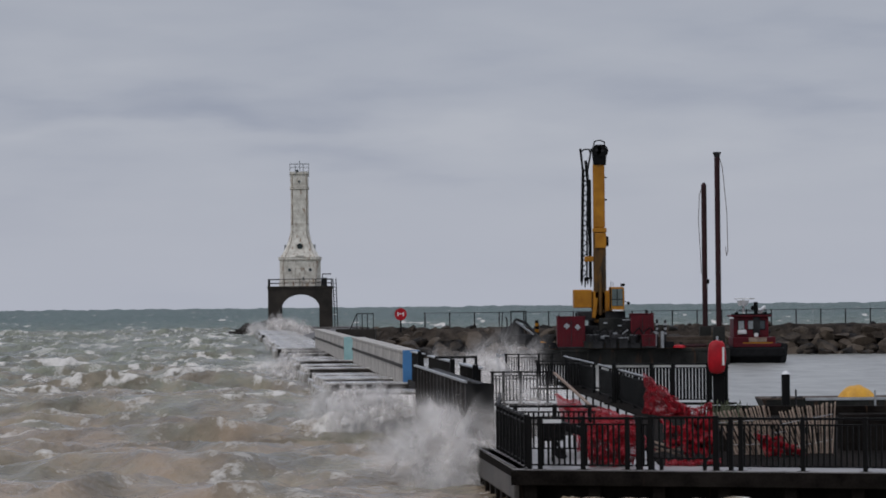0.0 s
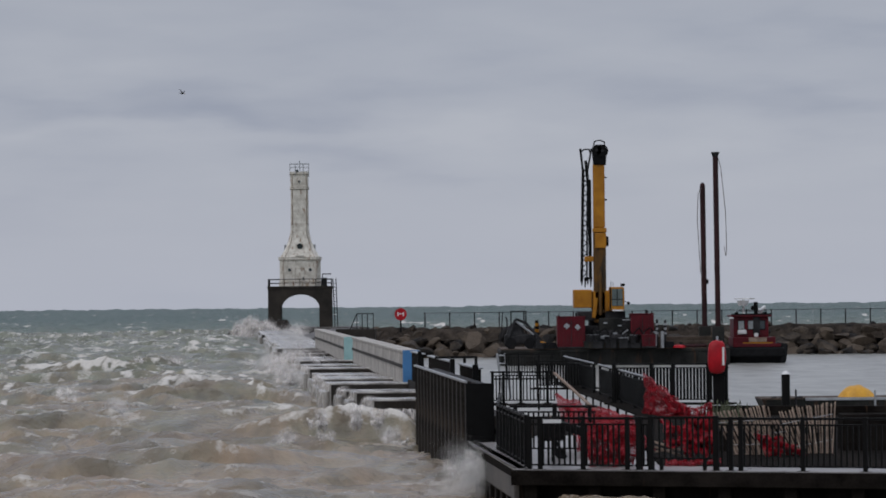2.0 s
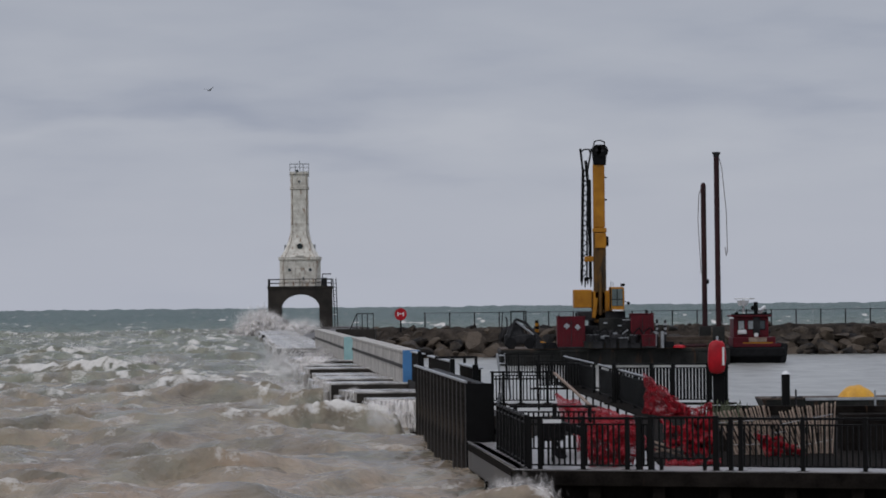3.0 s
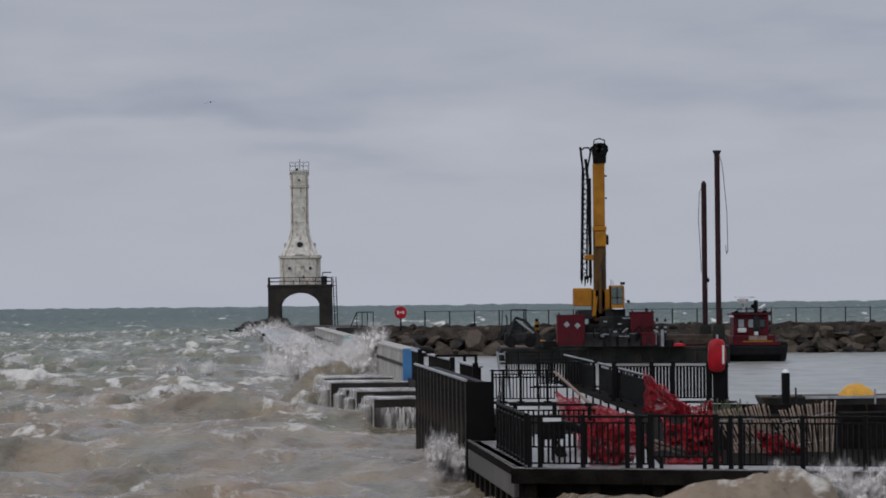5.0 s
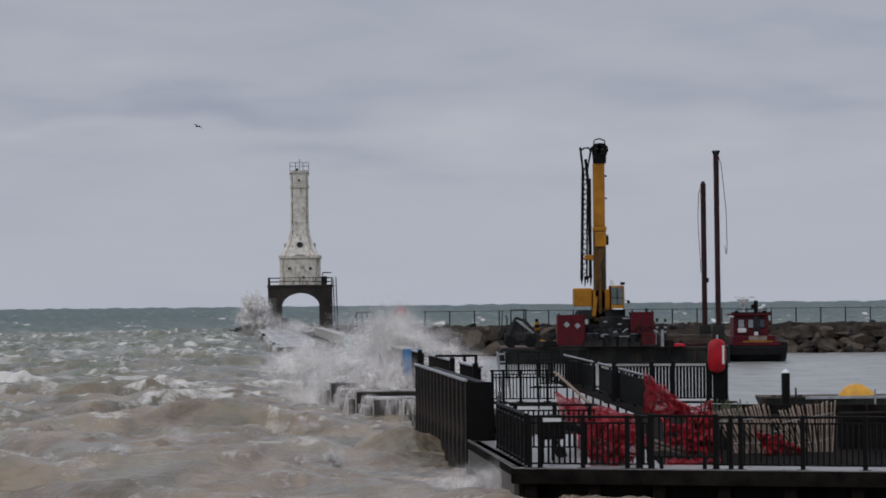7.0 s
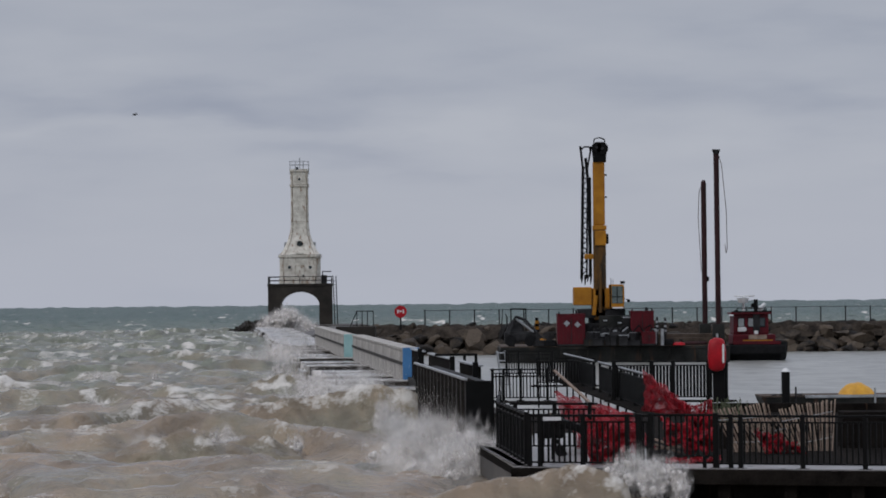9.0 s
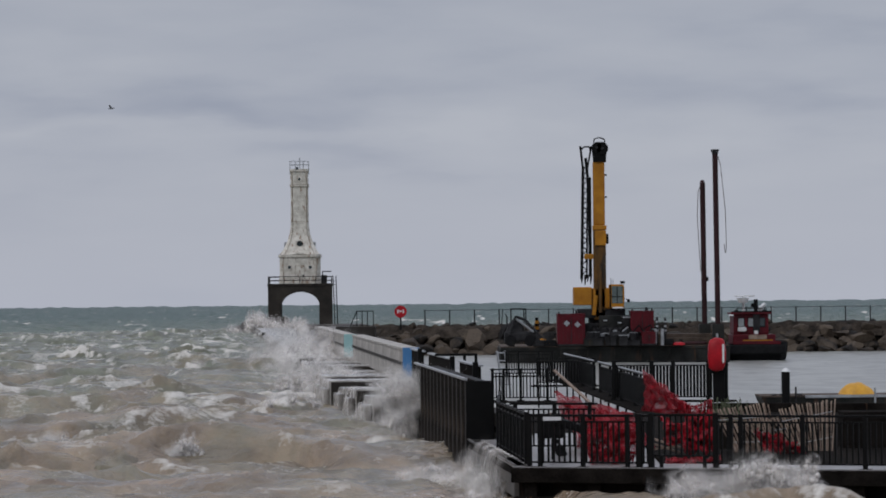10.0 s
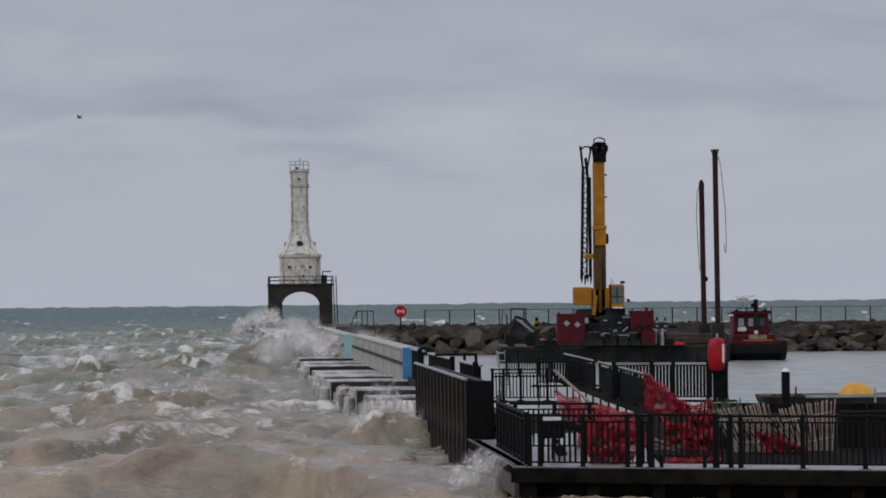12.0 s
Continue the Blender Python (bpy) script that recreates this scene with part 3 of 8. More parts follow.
def lake():
    # three rigid sheets of waves run at their own speeds: seconds to metres along and across
    for name, label, seed, waves, run, across, level in (("water_swell", "brown choppy silty lake water with whitecaps", 11, WAVES_A, 90.0, 0.0, -0.05),
                                                  ("water_chop", "brown crossing chop on the silty lake", 47, WAVES_B, 58.0, 0.0, -0.17),
                                                  ("water_cross", "brown waves thrown back from the breakwater", 83, WAVES_C, 66.0, -12.0, -0.21)):
        near = sea_sheet(name, label, seed, waves, 40, 150 + run, 0.30, -23 - across * 0.5, 6.02, 0.20, level)
        far = sea_sheet(name, label, seed, waves, 147.5 + run, 430 + run, 0.62, -64, 6.02, 0.36, level)
        SEA_PIECES.append((near, far, run, across))
    # the open lake out to the horizon, seen over the rocks too
    r = 262.0 * np.exp(np.arange(0, 3.0, 0.0065))
    a = np.linspace(-0.145, 0.145, 520)
    rr, aa = np.meshgrid(r, a, indexing="ij")
    x, y = rr * np.sin(aa), rr * np.cos(aa)
    grow = 1 + rr / 1500
    h = 0.9 * grow * (fbm(x / (6 * grow), y / (12 * grow), 5, 4) - 0.55) + 0.9 * grow * (fbm(x / (2.1 * grow), y / (9 * grow), 15, 3) - 0.5) + 0.5 * (1 - np.abs(2 * fbm(x / 11, y / 22, 8, 3) - 1)) - 0.45
    foam = np.clip((fbm(x / (1.5 * grow), y / (9 * grow), 23, 3) - 0.69) * 4.5, 0, 0.6) * np.clip(1.2 - rr / 4000, 0.2, 1)
    tagged(grid_mesh("water_open", x, y, h - 0.1 - 2.4 * np.clip((rr - 700) / 3300, 0, 1), foam, SEA_FAR), "green-grey open lake with scattered whitecaps to the horizon", "water", kind="structure")
    bed = bmesh.new()
    box(bed, -4900, 4900, -4900, 4900, -5.0, -3.2)
    tagged(part("water_below", bed, SEA_FAR), "deep water under the waves out to the horizon", "water", kind="structure")
    # sheltered harbour water
    s, w = np.meshgrid(np.arange(84, 262, 0.5), np.arange(7.3, 62, 0.5), indexing="ij")
    h = 0.05 * (fbm(w / 0.9, s / 0.9, 61, 3) - 0.5) + 0.05 * (fbm(w / 4, s / 2.4, 62, 2) - 0.5)
    # the water is paler close behind the wall, set through its foam value
    foam = 0.28 * np.clip(1 - (w - 10) / 9, 0, 1) * np.clip((215 - s) / 60, 0, 1) * (0.6 + 0.6 * fbm(w / 2.5, s / 9, 64, 3))
    tagged(grid_mesh("water_harbour", UX * s + UY * w, UY * s - UX * w, h, foam, HARBOUR), "calm grey sheltered harbour water", "water", kind="structure")
    # the strip of lake before the dock
    x, y = np.meshgrid(np.arange(1.6, 16, 0.15), np.arange(40, 67.6, 0.22), indexing="xy")
    h, foam = swell(x, y, 91, [(0.16, 9.0, 0.4), (0.12, 5.0, -0.4), (0.07, 2.5, 0.9)])
    sel = grid_mesh("water_front", x, y, h + 0.02, foam, SEA)
    SEA_PIECES.append((sel, None, 0.0, 0.0))
    tagged(sel, "brown lapping water below the dock", "water", kind="structure")


lake()

# ---- the breakwater ----


def breakwater():
    root = thing("breakwater", 0, 0, 0, "grey wet concrete breakwater of stepped slabs awash", "breakwater", kind="structure")
    rng = random.Random(4)
    # the nearer slabs step out and in: where each begins, and its seaward edge
    near = ((112.4, 4.85), (119.6, 4.55), (125.9, 4.40), (132.9, 4.05), (141.8, 4.05), (153.2, 4.15), (165.1, 4.00), (175.6, 4.10), (187.9, 4.05), (199.9, 4.05), (216.0, 4.1))
    s, k = near[0][0], 0
    while s < 470:
        length = near[k + 1][0] - s if k < 10 else rng.uniform(8.0, 11.0) if s < 260 else 16.0
        edge = near[k][1] if k < 11 else 4.0 + rng.uniform(-0.4, 0.3)
        top = 1.03 + rng.choice((-0.06, -0.02, 0.03, 0.05)) * (1 if s < 260 else 0.4)
        SLABS.append((s, length, edge, top))
        bm = a_box(0, length - 0.07, edge, 7.9, -1.4, top, 0.05)
        # worn seaward corner
        box(bm, 0.3, length - 0.4, edge - 0.22, edge - 0.012, -1.4, top - rng.uniform(0.2, 0.4), 0.08)
        ob = part("slab", bm, WET, root)
        # settled unevenly: the shoreward end of each slab stands proud of the one before
        lie = along(s, 0, 0.07) @ pose(0, 0, 0, 0, math.degrees(0.145 / length), 0) if s < 240 else along(s)
        ob.matrix_basis = lie
        # a thin plate makes the near end darker than the slab
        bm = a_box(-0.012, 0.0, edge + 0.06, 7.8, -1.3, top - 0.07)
        part("slab_face", bm, DARK_CONCRETE, root, "darker end face").matrix_basis = lie
        s += length
        k += 1
    return root


SLABS = []


def along(s, w=0.0, z=0.0):
    return Matrix(((UX, UY, 0, UX * s + UY * w), (UY, -UX, 0, UY * s - UX * w), (0, 0, 1, z), (0, 0, 0, 1)))


def parapet():
    """The wave wall on the walkway's harbour side, in cast lengths, two of them with painted end faces."""
    root = thing("wave_wall", 0, 0, 0, "grey cast concrete wave wall with painted end faces", "wall", kind="structure")

    def run(s0, s1, w, step, end, label):
        n = round((s1 - s0) / step)
        step = (s1 - s0) / n
        for i in range(n):
            bm = a_box(0.07, step - 0.07, 0, 0.62, 1.0, 2.30, 0.04)
            # the coping sits proud of the face; a dark ledge runs lower down
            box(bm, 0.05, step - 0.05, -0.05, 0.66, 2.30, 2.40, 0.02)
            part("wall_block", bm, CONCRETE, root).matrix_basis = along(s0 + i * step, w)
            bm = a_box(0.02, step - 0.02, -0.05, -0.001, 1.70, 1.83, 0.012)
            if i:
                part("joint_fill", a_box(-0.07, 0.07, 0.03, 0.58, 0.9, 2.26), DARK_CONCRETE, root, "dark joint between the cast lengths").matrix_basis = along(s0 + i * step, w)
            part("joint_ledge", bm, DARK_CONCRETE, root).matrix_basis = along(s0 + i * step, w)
        bm = a_box(-0.05, 0.0, -0.05, 0.60, 0.95, 2.41, 0.012)
        part("end_face", bm, end, root, label).matrix_basis = along(s0, w)

    run(133.0, 187.0, 7.0, 7.7, BLUE, "blue painted end face")
    run(188.6, 252.0, 6.62, 7.9, TEAL, "pale teal painted end face")
    return root


def sheet_wall():
    root = thing("sheet_pile_wall", 0, 0, 0, "black tarred steel sheet pile wall with pale cap", "wall", kind="structure")
    # one folded sheet, pan by pan
    step, s = 1.55, 81.0
    pan = bmesh.new()
    prof = [(0, 0), (0.42, 0), (0.60, 0.24), (step - 0.20, 0.24), (step, 0)]
    lo = [pan.verts.new((a, b, -1.5)) for a, b in prof]
    hi = [pan.verts.new((a, b, 2.34)) for a, b in prof]
    lo2 = [pan.verts.new((a, b + 0.03, -1.5)) for a, b in prof]
    hi2 = [pan.verts.new((a, b + 0.03, 2.34)) for a, b in prof]
    for i in range(4):
        pan.faces.new((lo[i], lo[i + 1], hi[i + 1], hi[i]))
        pan.faces.new((lo2[i + 1], lo2[i], hi2[i], hi2[i + 1]))
        pan.faces.new((hi[i], hi[i + 1], hi2[i + 1], hi2[i]))
    first = part("sheet_pile", pan, STEEL, root)
    first.matrix_basis = along(s, 5.75)
    for i in range(1, 14):
        again(first, along(s + step * i, 5.75))
    n = 14 * step
    part("cap", a_box(-0.05, n + 0.05, -0.04, 0.04, 2.34, 2.40, 0.01), GALV, root, "pale galvanised cap plate").matrix_basis = along(s, 5.75)
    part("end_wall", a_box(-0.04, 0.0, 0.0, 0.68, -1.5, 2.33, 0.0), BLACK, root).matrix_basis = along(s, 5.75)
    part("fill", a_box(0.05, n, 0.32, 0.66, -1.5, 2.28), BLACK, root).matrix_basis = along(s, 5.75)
    # the harbour-side wall of black panels between posts
    for a, b in ((96.5, 104.0), (108.5, 120.0), (124.5, 131.0)):
        part("back_panel", a_box(0, b - a, 0, 0.10, 1.2, 2.36, 0.02), TIMBER_DARK, root).matrix_basis = along(a, 7.2)
        part("back_cap", a_box(-0.05, b - a + 0.05, -0.05, 0.16, 2.36, 2.41, 0.01), GALV, root, "pale cap").matrix_basis = along(a, 7.2)
    for a in (96.3, 106.2, 124.0):
        part("post", a_box(-0.08, 0.08, -0.08, 0.08, 0.9, 2.50, 0.02), BLACK, root).matrix_basis = along(a, 7.12)
    # a rail across the end of the walk
    part("cross_rail", a_box(-0.31, 1.09, 111.96, 112.04, 2.42, 2.50, 0.01), BLACK, root)
    for x in (0.68, 1.06):
        part("cross_post", a_box(x - 0.05, x + 0.05, 111.95, 112.05, 1.2, 2.50, 0.01), BLACK, root)
    part("back_footing", a_box(0, 50, 0, 0.4, -1.5, 1.25, 0.03), STEEL, root).matrix_basis = along(83.0, 7.15)
    return root


breakwater()
parapet()
sheet_wall()

# ---- rock mound and fence of the far breakwater ----


def rocks():
    root = thing("rock_revetment", 0, 0, 0, "heap of dark wet limestone armour stones", "rocks", kind="structure")
    rng = random.Random(8)
    shapes = []
    for k in range(9):
        bm = bmesh.new()
        bmesh.ops.create_icosphere(bm, subdivisions=3, radius=1.0)
        sx, sy, sz = rng.uniform(0.8, 1.25), rng.uniform(0.7, 1.1), rng.uniform(0.55, 0.85)
        planes = [Vector((rng.uniform(-1, 1), rng.uniform(-1, 1), rng.uniform(-1, 1))).normalized() for _ in range(11)]
        for v in bm.verts:
            p = v.co.copy()
            for n in planes:
                d = p.dot(n) - 0.50
                if d > 0:
                    p -= n * d
            p *= 1.22 + 0.06 * noise.noise(p * 3.1 + Vector((k, 0, 0)))
            v.co = Vector((p.x * sx, p.y * sy, p.z * sz))
        shapes.append(part("stone", bm, ROCK, root))
        shapes[-1].matrix_basis = pose(-4 + 3.9 * k, 261.4, 0.2, rng.uniform(0, 360), 20, 30)
    for row in range(6):
        x = -6.5
        while x < 40:
            size = rng.choice((0.75, 1.0, 1.35, 1.55)) * rng.uniform(0.85, 1.1) * (0.70, 1.0, 1.0, 0.85, 0.72, 0.5)[row]
            m = pose(x, 259.4 + row * 0.75 + rng.uniform(-0.3, 0.3), -0.05 + row * 0.42 + rng.uniform(-0.12, 0.10),
                     rng.uniform(-18, 18), rng.uniform(-25, 25), rng.uniform(0, 360)) @ Matrix.Diagonal((size, size * 0.8, size * 0.85, 1))
            again(rng.choice(shapes), m)
            x += size * rng.uniform(1.05, 1.5)
    u, v = np.meshgrid(np.linspace(-6.6, 48, 420), np.linspace(0, 1, 14), indexing="ij")
    rise = np.sin(np.clip(v * 1.25, 0, 1) * math.pi / 2)
    bank = grid_mesh("bank", u, 261.2 + 2.4 * v + 0.5 * (fbm(u / 0.8, v * 3, 301, 3) - 0.5), 1.25 + 1.05 * rise + 0.42 * (fbm(u / 0.9, v * 4, 303, 4) - 0.5) - 0.9 * np.clip((v - 0.8) * 5, 0, 1), 0 * u, EARTH)
    bank.parent = root
    bank["label"] = "dark brown earth and rubble along the mound's top"
    core = a_box(-7, 60, 262.0, 268, -1.5, 1.5, 0.2)
    part("core", core, DARK_CONCRETE, root)
    part("path", a_box(-5.6, 60, 262.9, 266.5, 1.4, 2.16, 0.06), DARK_CONCRETE, root)
    return root


def fence():
    root = thing("breakwater_fence", 0, 0, 0, "thin grey steel post and rail fence on the far breakwater", "fence")
    post = part("post", a_tube((0, 0, 0), (0, 0, 1.25), 0.05, seg=8), MACHINE, root)
    post.matrix_basis = pose(-1.47, 263.9, 2.25)
    for k in range(1, 28):
        again(post, pose(-1.47 + 1.94 * k, 263.9, 2.25))
    for z in (3.45,):
        part("rail", a_tube((-1.6, 263.9, z), (52, 263.9, z), 0.02, seg=6), MACHINE, root)
    return root


def outer_rocks():
    root = thing("outer_rocks", 0, 0, 0, "dark jagged rocks awash before the lighthouse", "rocks")
    rng = random.Random(21)
    shape = None
    for k in range(76):
        t = k / 75
        m = pose(-27.0 + 6.6 * t + rng.uniform(-0.3, 0.3), 440 - 6 * t + rng.uniform(-2, 2), 0.15 + 0.95 * min(1, 1.8 * t) ** 0.7 + rng.uniform(-0.5, 0.15),
                 rng.uniform(0, 360), rng.uniform(-30, 30), rng.uniform(0, 360)) @ Matrix.Diagonal((rng.uniform(0.7, 1.5), 1.0, 0.7, 1))
        if shape is None:
            bm = bmesh.new()
            bmesh.ops.create_icosphere(bm, subdivisions=2, radius=1.0)
            for v in bm.verts:
                v.co *= 0.85 + 0.9 * noise.noise(v.co * 1.7)
            shape = part("stone", bm, DARK_CONCRETE, root)
            shape.matrix_basis = m
        else:
            again(shape, m)
    return root


rocks()
fence()
outer_rocks()

# ---- the lighthouse ----


def arch_wall(half, depth, z0, z1, inner, spring, rise, n=18):
    """A wall along x pierced by one round-headed arch, as a solid of that depth along y."""
    bm = bmesh.new()
    arc = [(inner * math.cos(math.pi * i / n), spring + rise * math.sin(math.pi * i / n)) for i in range(n + 1)]
    front, back = [], []
    for y, store in ((-depth / 2, front), (depth / 2, back)):
        for x, z in arc:
            store.append((bm.verts.new((x, y, z)), bm.verts.new((x * half / inner if abs(z - spring) < 1e-6 else x, y, z1))))
    for st in (front, back):
        for i in range(n):
            bm.faces.new((st[i][0], st[i + 1][0], st[i + 1][1], st[i][1]))
    for i in range(n):
        bm.faces.new((front[i][0], back[i][0], back[i + 1][0], front[i + 1][0]))
        bm.faces.new((front[i][1], front[i + 1][1], back[i + 1][1], back[i][1]))
    for sx in (-1, 1):
        i = 0 if sx > 0 else n
        for y, st in ((-depth / 2, front), (depth / 2, back)):
            o = bm.verts.new((sx * half, y, spring))
            bm.faces.new((st[i][0], o, st[i][1]))
    bm2 = bm
    for sx in (-1, 1):
        box(bm2, min(sx * inner, sx * half), max(sx * inner, sx * half), -depth / 2, depth / 2, z0, spring)
    return bm2


def lighthouse():
    root = thing("lighthouse", -19.64, 462.3, 1.1, "white square art deco lighthouse, rust-streaked, on an arched dark concrete base", "lighthouse", turn=1.4)
    for y in (-3.48, 3.48):
        part("arch_wall", arch_wall(4.35, 1.74, -1.4, 5.22, 2.68, 2.45, 2.0), DARK_CONCRETE, root).matrix_basis = pose(0, y, 0)
    for x in (-3.47, 3.47):
        part("arch_wall", arch_wall(4.34, 1.72, -1.4, 5.21, 2.6, 2.4, 2.0), DARK_CONCRETE, root).matrix_basis = pose(x, 0, 0, 0, 0, 90)
    part("platform", a_box(-4.45, 4.45, -4.45, 4.45, 5.22, 5.56, 0.04), DARK_CONCRETE, root, "stained platform slab")
    for k in range(5):
        for sx, sy in ((-4.3 + 2.15 * k, -4.3), (-4.3 + 2.15 * k, 4.3)):
            part("rail_post", a_tube((sx, sy, 5.56), (sx, sy, 6.55), 0.05, seg=6), BLACK, root)
    for k in range(1, 4):
        for sx in (-4.3, 4.3):
            part("rail_post", a_tube((sx, -4.3 + 2.15 * k, 5.56), (sx, -4.3 + 2.15 * k, 6.55), 0.05, seg=6), BLACK, root)
    for z in (6.0, 6.52):
        for a, b in (((-4.3, -4.3), (4.3, -4.3)), ((4.3, -4.3), (4.3, 4.3)), ((4.3, 4.3), (-4.3, 4.3)), ((-4.3, 4.3), (-4.3, -4.3))):
            part("rail", a_tube((*a, z), (*b, z), 0.045, seg=6), BLACK, root)
    # the lower room: a square with cut corners, plinth and cornice
    part("lower_room", loft([eight(2.86, 0.62, 5.56), eight(2.86, 0.62, 6.15), eight(2.78, 0.6, 6.2), eight(2.78, 0.6, 9.1), eight(2.92, 0.64, 9.2),
                             eight(2.92, 0.64, 9.52), eight(2.7, 0.6, 9.58)]), WHITE_PAINT, root)
    rings = []
    for i in range(13):
        t = i / 12
        half = 1.22 + 1.48 * (1 - t) ** 2.1
        rings.append(eight(half, 0.27 * half + 0.05, 9.58 + 4.5 * t))
    part("flared_stage", loft(rings), WHITE_PAINT, root)
    part("shaft", loft([eight(1.22, 0.36, 14.08), eight(1.2, 0.34, 18.85), eight(1.3, 0.36, 18.9), eight(1.3, 0.36, 19.1), eight(1.22, 0.34, 19.15),
                        eight(1.22, 0.34, 20.9), eight(1.3, 0.34, 20.95), eight(1.3, 0.34, 21.3)]), WHITE_PAINT, root)
    # corner ribs up the shaft and the room
    for sx in (-1, 1):
        for sy in (-1, 1):
            part("corner_rib", a_box(-0.07, 0.07, -0.1, 0.1, 14.0, 21.1, 0.03), RUSTY_PAINT, root).matrix_basis = pose(sx * 0.98, sy * 1.12, 0)
            part("corner_rib", a_box(-0.06, 0.06, -0.1, 0.1, 6.2, 9.15, 0.03), RUSTY_PAINT, root).matrix_basis = pose(sx * 2.22, sy * 2.72, 0)
    for half, z in ((2.935, 9.18), (2.935, 9.50), (2.87, 6.16), (1.315, 18.88), (1.315, 19.12), (1.315, 20.93), (1.24, 14.06)):
        part("seam", loft([eight(half, 0.22 * half, z), eight(half, 0.22 * half, z + 0.05)]), RUSTY_PAINT, root, "rust-bled seam")
    for sx in (-1, 1):
        edge = [(sx * (1.22 + 1.48 * (1 - i / 12) ** 2.1) * 0.75, -(1.24 + 1.48 * (1 - i / 12) ** 2.1), 9.58 + 4.5 * i / 12) for i in range(13)]
        part("edge_bead", path_tube(edge, 0.045), RUSTY_PAINT, root, "rust-bled edge")
    for x, z, y, r in ((-1.42, 7.8, -2.8, 0.22), (1.42, 7.8, -2.8, 0.22), (0, 11.05, -2.16, 0.40), (0, 19.9, -1.24, 0.17)):
        bm = bmesh.new()
        tube(bm, (0, 0.1, 0), (0, -0.06, 0), r * 1.25, seg=20)
        ring = part("porthole", bm, WHITE_PAINT, root, "round porthole frame")
        ring.matrix_basis = pose(x, y, z, 20 if z == 11.05 else 0)
        part("pane", a_tube((0, 0.05, 0), (0, -0.075, 0), r, seg=20), GLASS, ring, "dark glass pane")
    part("door", a_box(-0.58, 0.58, -2.84, -2.72, 5.88, 7.98, 0.02), WHITE_PAINT, root, "pale door with a dark vent")
    part("door_frame", a_box(-0.66, 0.66, -2.81, -2.70, 5.87, 8.06, 0.02), RUSTY_PAINT, root)
    part("vent", a_box(0.36, 0.56, -2.87, -2.83, 6.4, 6.8, 0.01), GLASS, root)
    part("sill", a_box(-0.6, 0.6, -2.95, -2.5, 9.6, 9.85, 0.03), WHITE_PAINT, root)
    for sx in (-1, 1):
        part("bracket_lamp", a_box(-0.14, 0.14, -0.2, 0.2, 0, 0.75, 0.05), GALV, root).matrix_basis = pose(sx * 2.0, -0.6, 10.55)
    # gallery and beacon pole on the roof
    for k in range(8):
        a = math.pi / 4 * k + math.pi / 8
        p = (1.62 * math.cos(a) / max(abs(math.cos(a)), abs(math.sin(a))) * 0.8, 1.62 * math.sin(a) / max(abs(math.cos(a)), abs(math.sin(a))) * 0.8)
        part("gallery_post", a_tube((*p, 20.6), (*p, 22.4), 0.04, seg=6), GALV, root)
    for z in (21.9, 22.38):
        for a, b in (((-1.3, -1.3), (1.3, -1.3)), ((1.3, -1.3), (1.3, 1.3)), ((1.3, 1.3), (-1.3, 1.3)), ((-1.3, 1.3), (-1.3, -1.3))):
            part("gallery_rail", a_tube((*a, z), (*b, z), 0.03, seg=6), GALV, root)
    part("beacon_pole", a_tube((0.05, 0, 21.3), (0.05, 0, 22.85), 0.06, seg=8), GALV, root)
    part("solar_panel", a_box(-0.45, -0.1, -1.32, -1.28, 21.2, 21.55), GLASS, root)
    ladder = part("ladder", path_tube([(4.75, -3.9, -1.0), (4.55, -3.9, 5.6), (4.5, -3.9, 6.6)], 0.06), BLACK, root)
    part("stringer", path_tube([(5.15, -3.9, -1.0), (4.95, -3.9, 5.6), (4.9, -3.9, 6.6)], 0.06), BLACK, ladder)
    for k in range(14):
        z = -0.6 + 0.5 * k
        part("rung", a_tube((4.73 - 0.012 * k, -3.9, z), (5.13 - 0.012 * k, -3.9, z), 0.035, seg=6), BLACK, ladder)
    hoist = part("davit", path_tube([(3.1, -3.6, 5.56), (3.1, -3.6, 7.2), (4.3, -3.6, 7.2)], 0.07), BLACK, root)
    part("winch", a_box(2.9, 3.7, -3.9, -3.3, 5.56, 6.7, 0.1), MACHINE, hoist)


def lighthouse_approach():
    root = thing("lighthouse_pier", 0, 0, 0, "low grey concrete pier out to the lighthouse", "pier", kind="structure")
    part("pier_top", a_box(-26.5, -11.5, 452, 475, -2, 1.08, 0.1), SIDE_CONCRETE, root)
    part("kerb", a_box(-15.2, -12.2, 330, 452, -2, 0.92, 0.1), SIDE_CONCRETE, root)
    # the landing where the two breakwaters meet
    part("landing", a_box(-8.2, -5.2, 255.5, 259.0, -2, 2.32, 0.05), DARK_CONCRETE, root)
    part("landing_step", a_box(-9.4, -8.2, 256.2, 258.6, -2, 1.6, 0.05), DARK_CONCRETE, root)
    for x in (-6.6, -6.2, -5.8, -5.35):
        part("landing_post", a_tube((x, 255.8, 2.3), (x, 255.8, 3.5), 0.035, seg=6), BLACK, root)
    part("landing_rail", path_tube([(-7.2, 255.8, 2.1), (-6.6, 255.8, 3.48), (-5.35, 255.8, 3.48)], 0.035), BLACK, root)


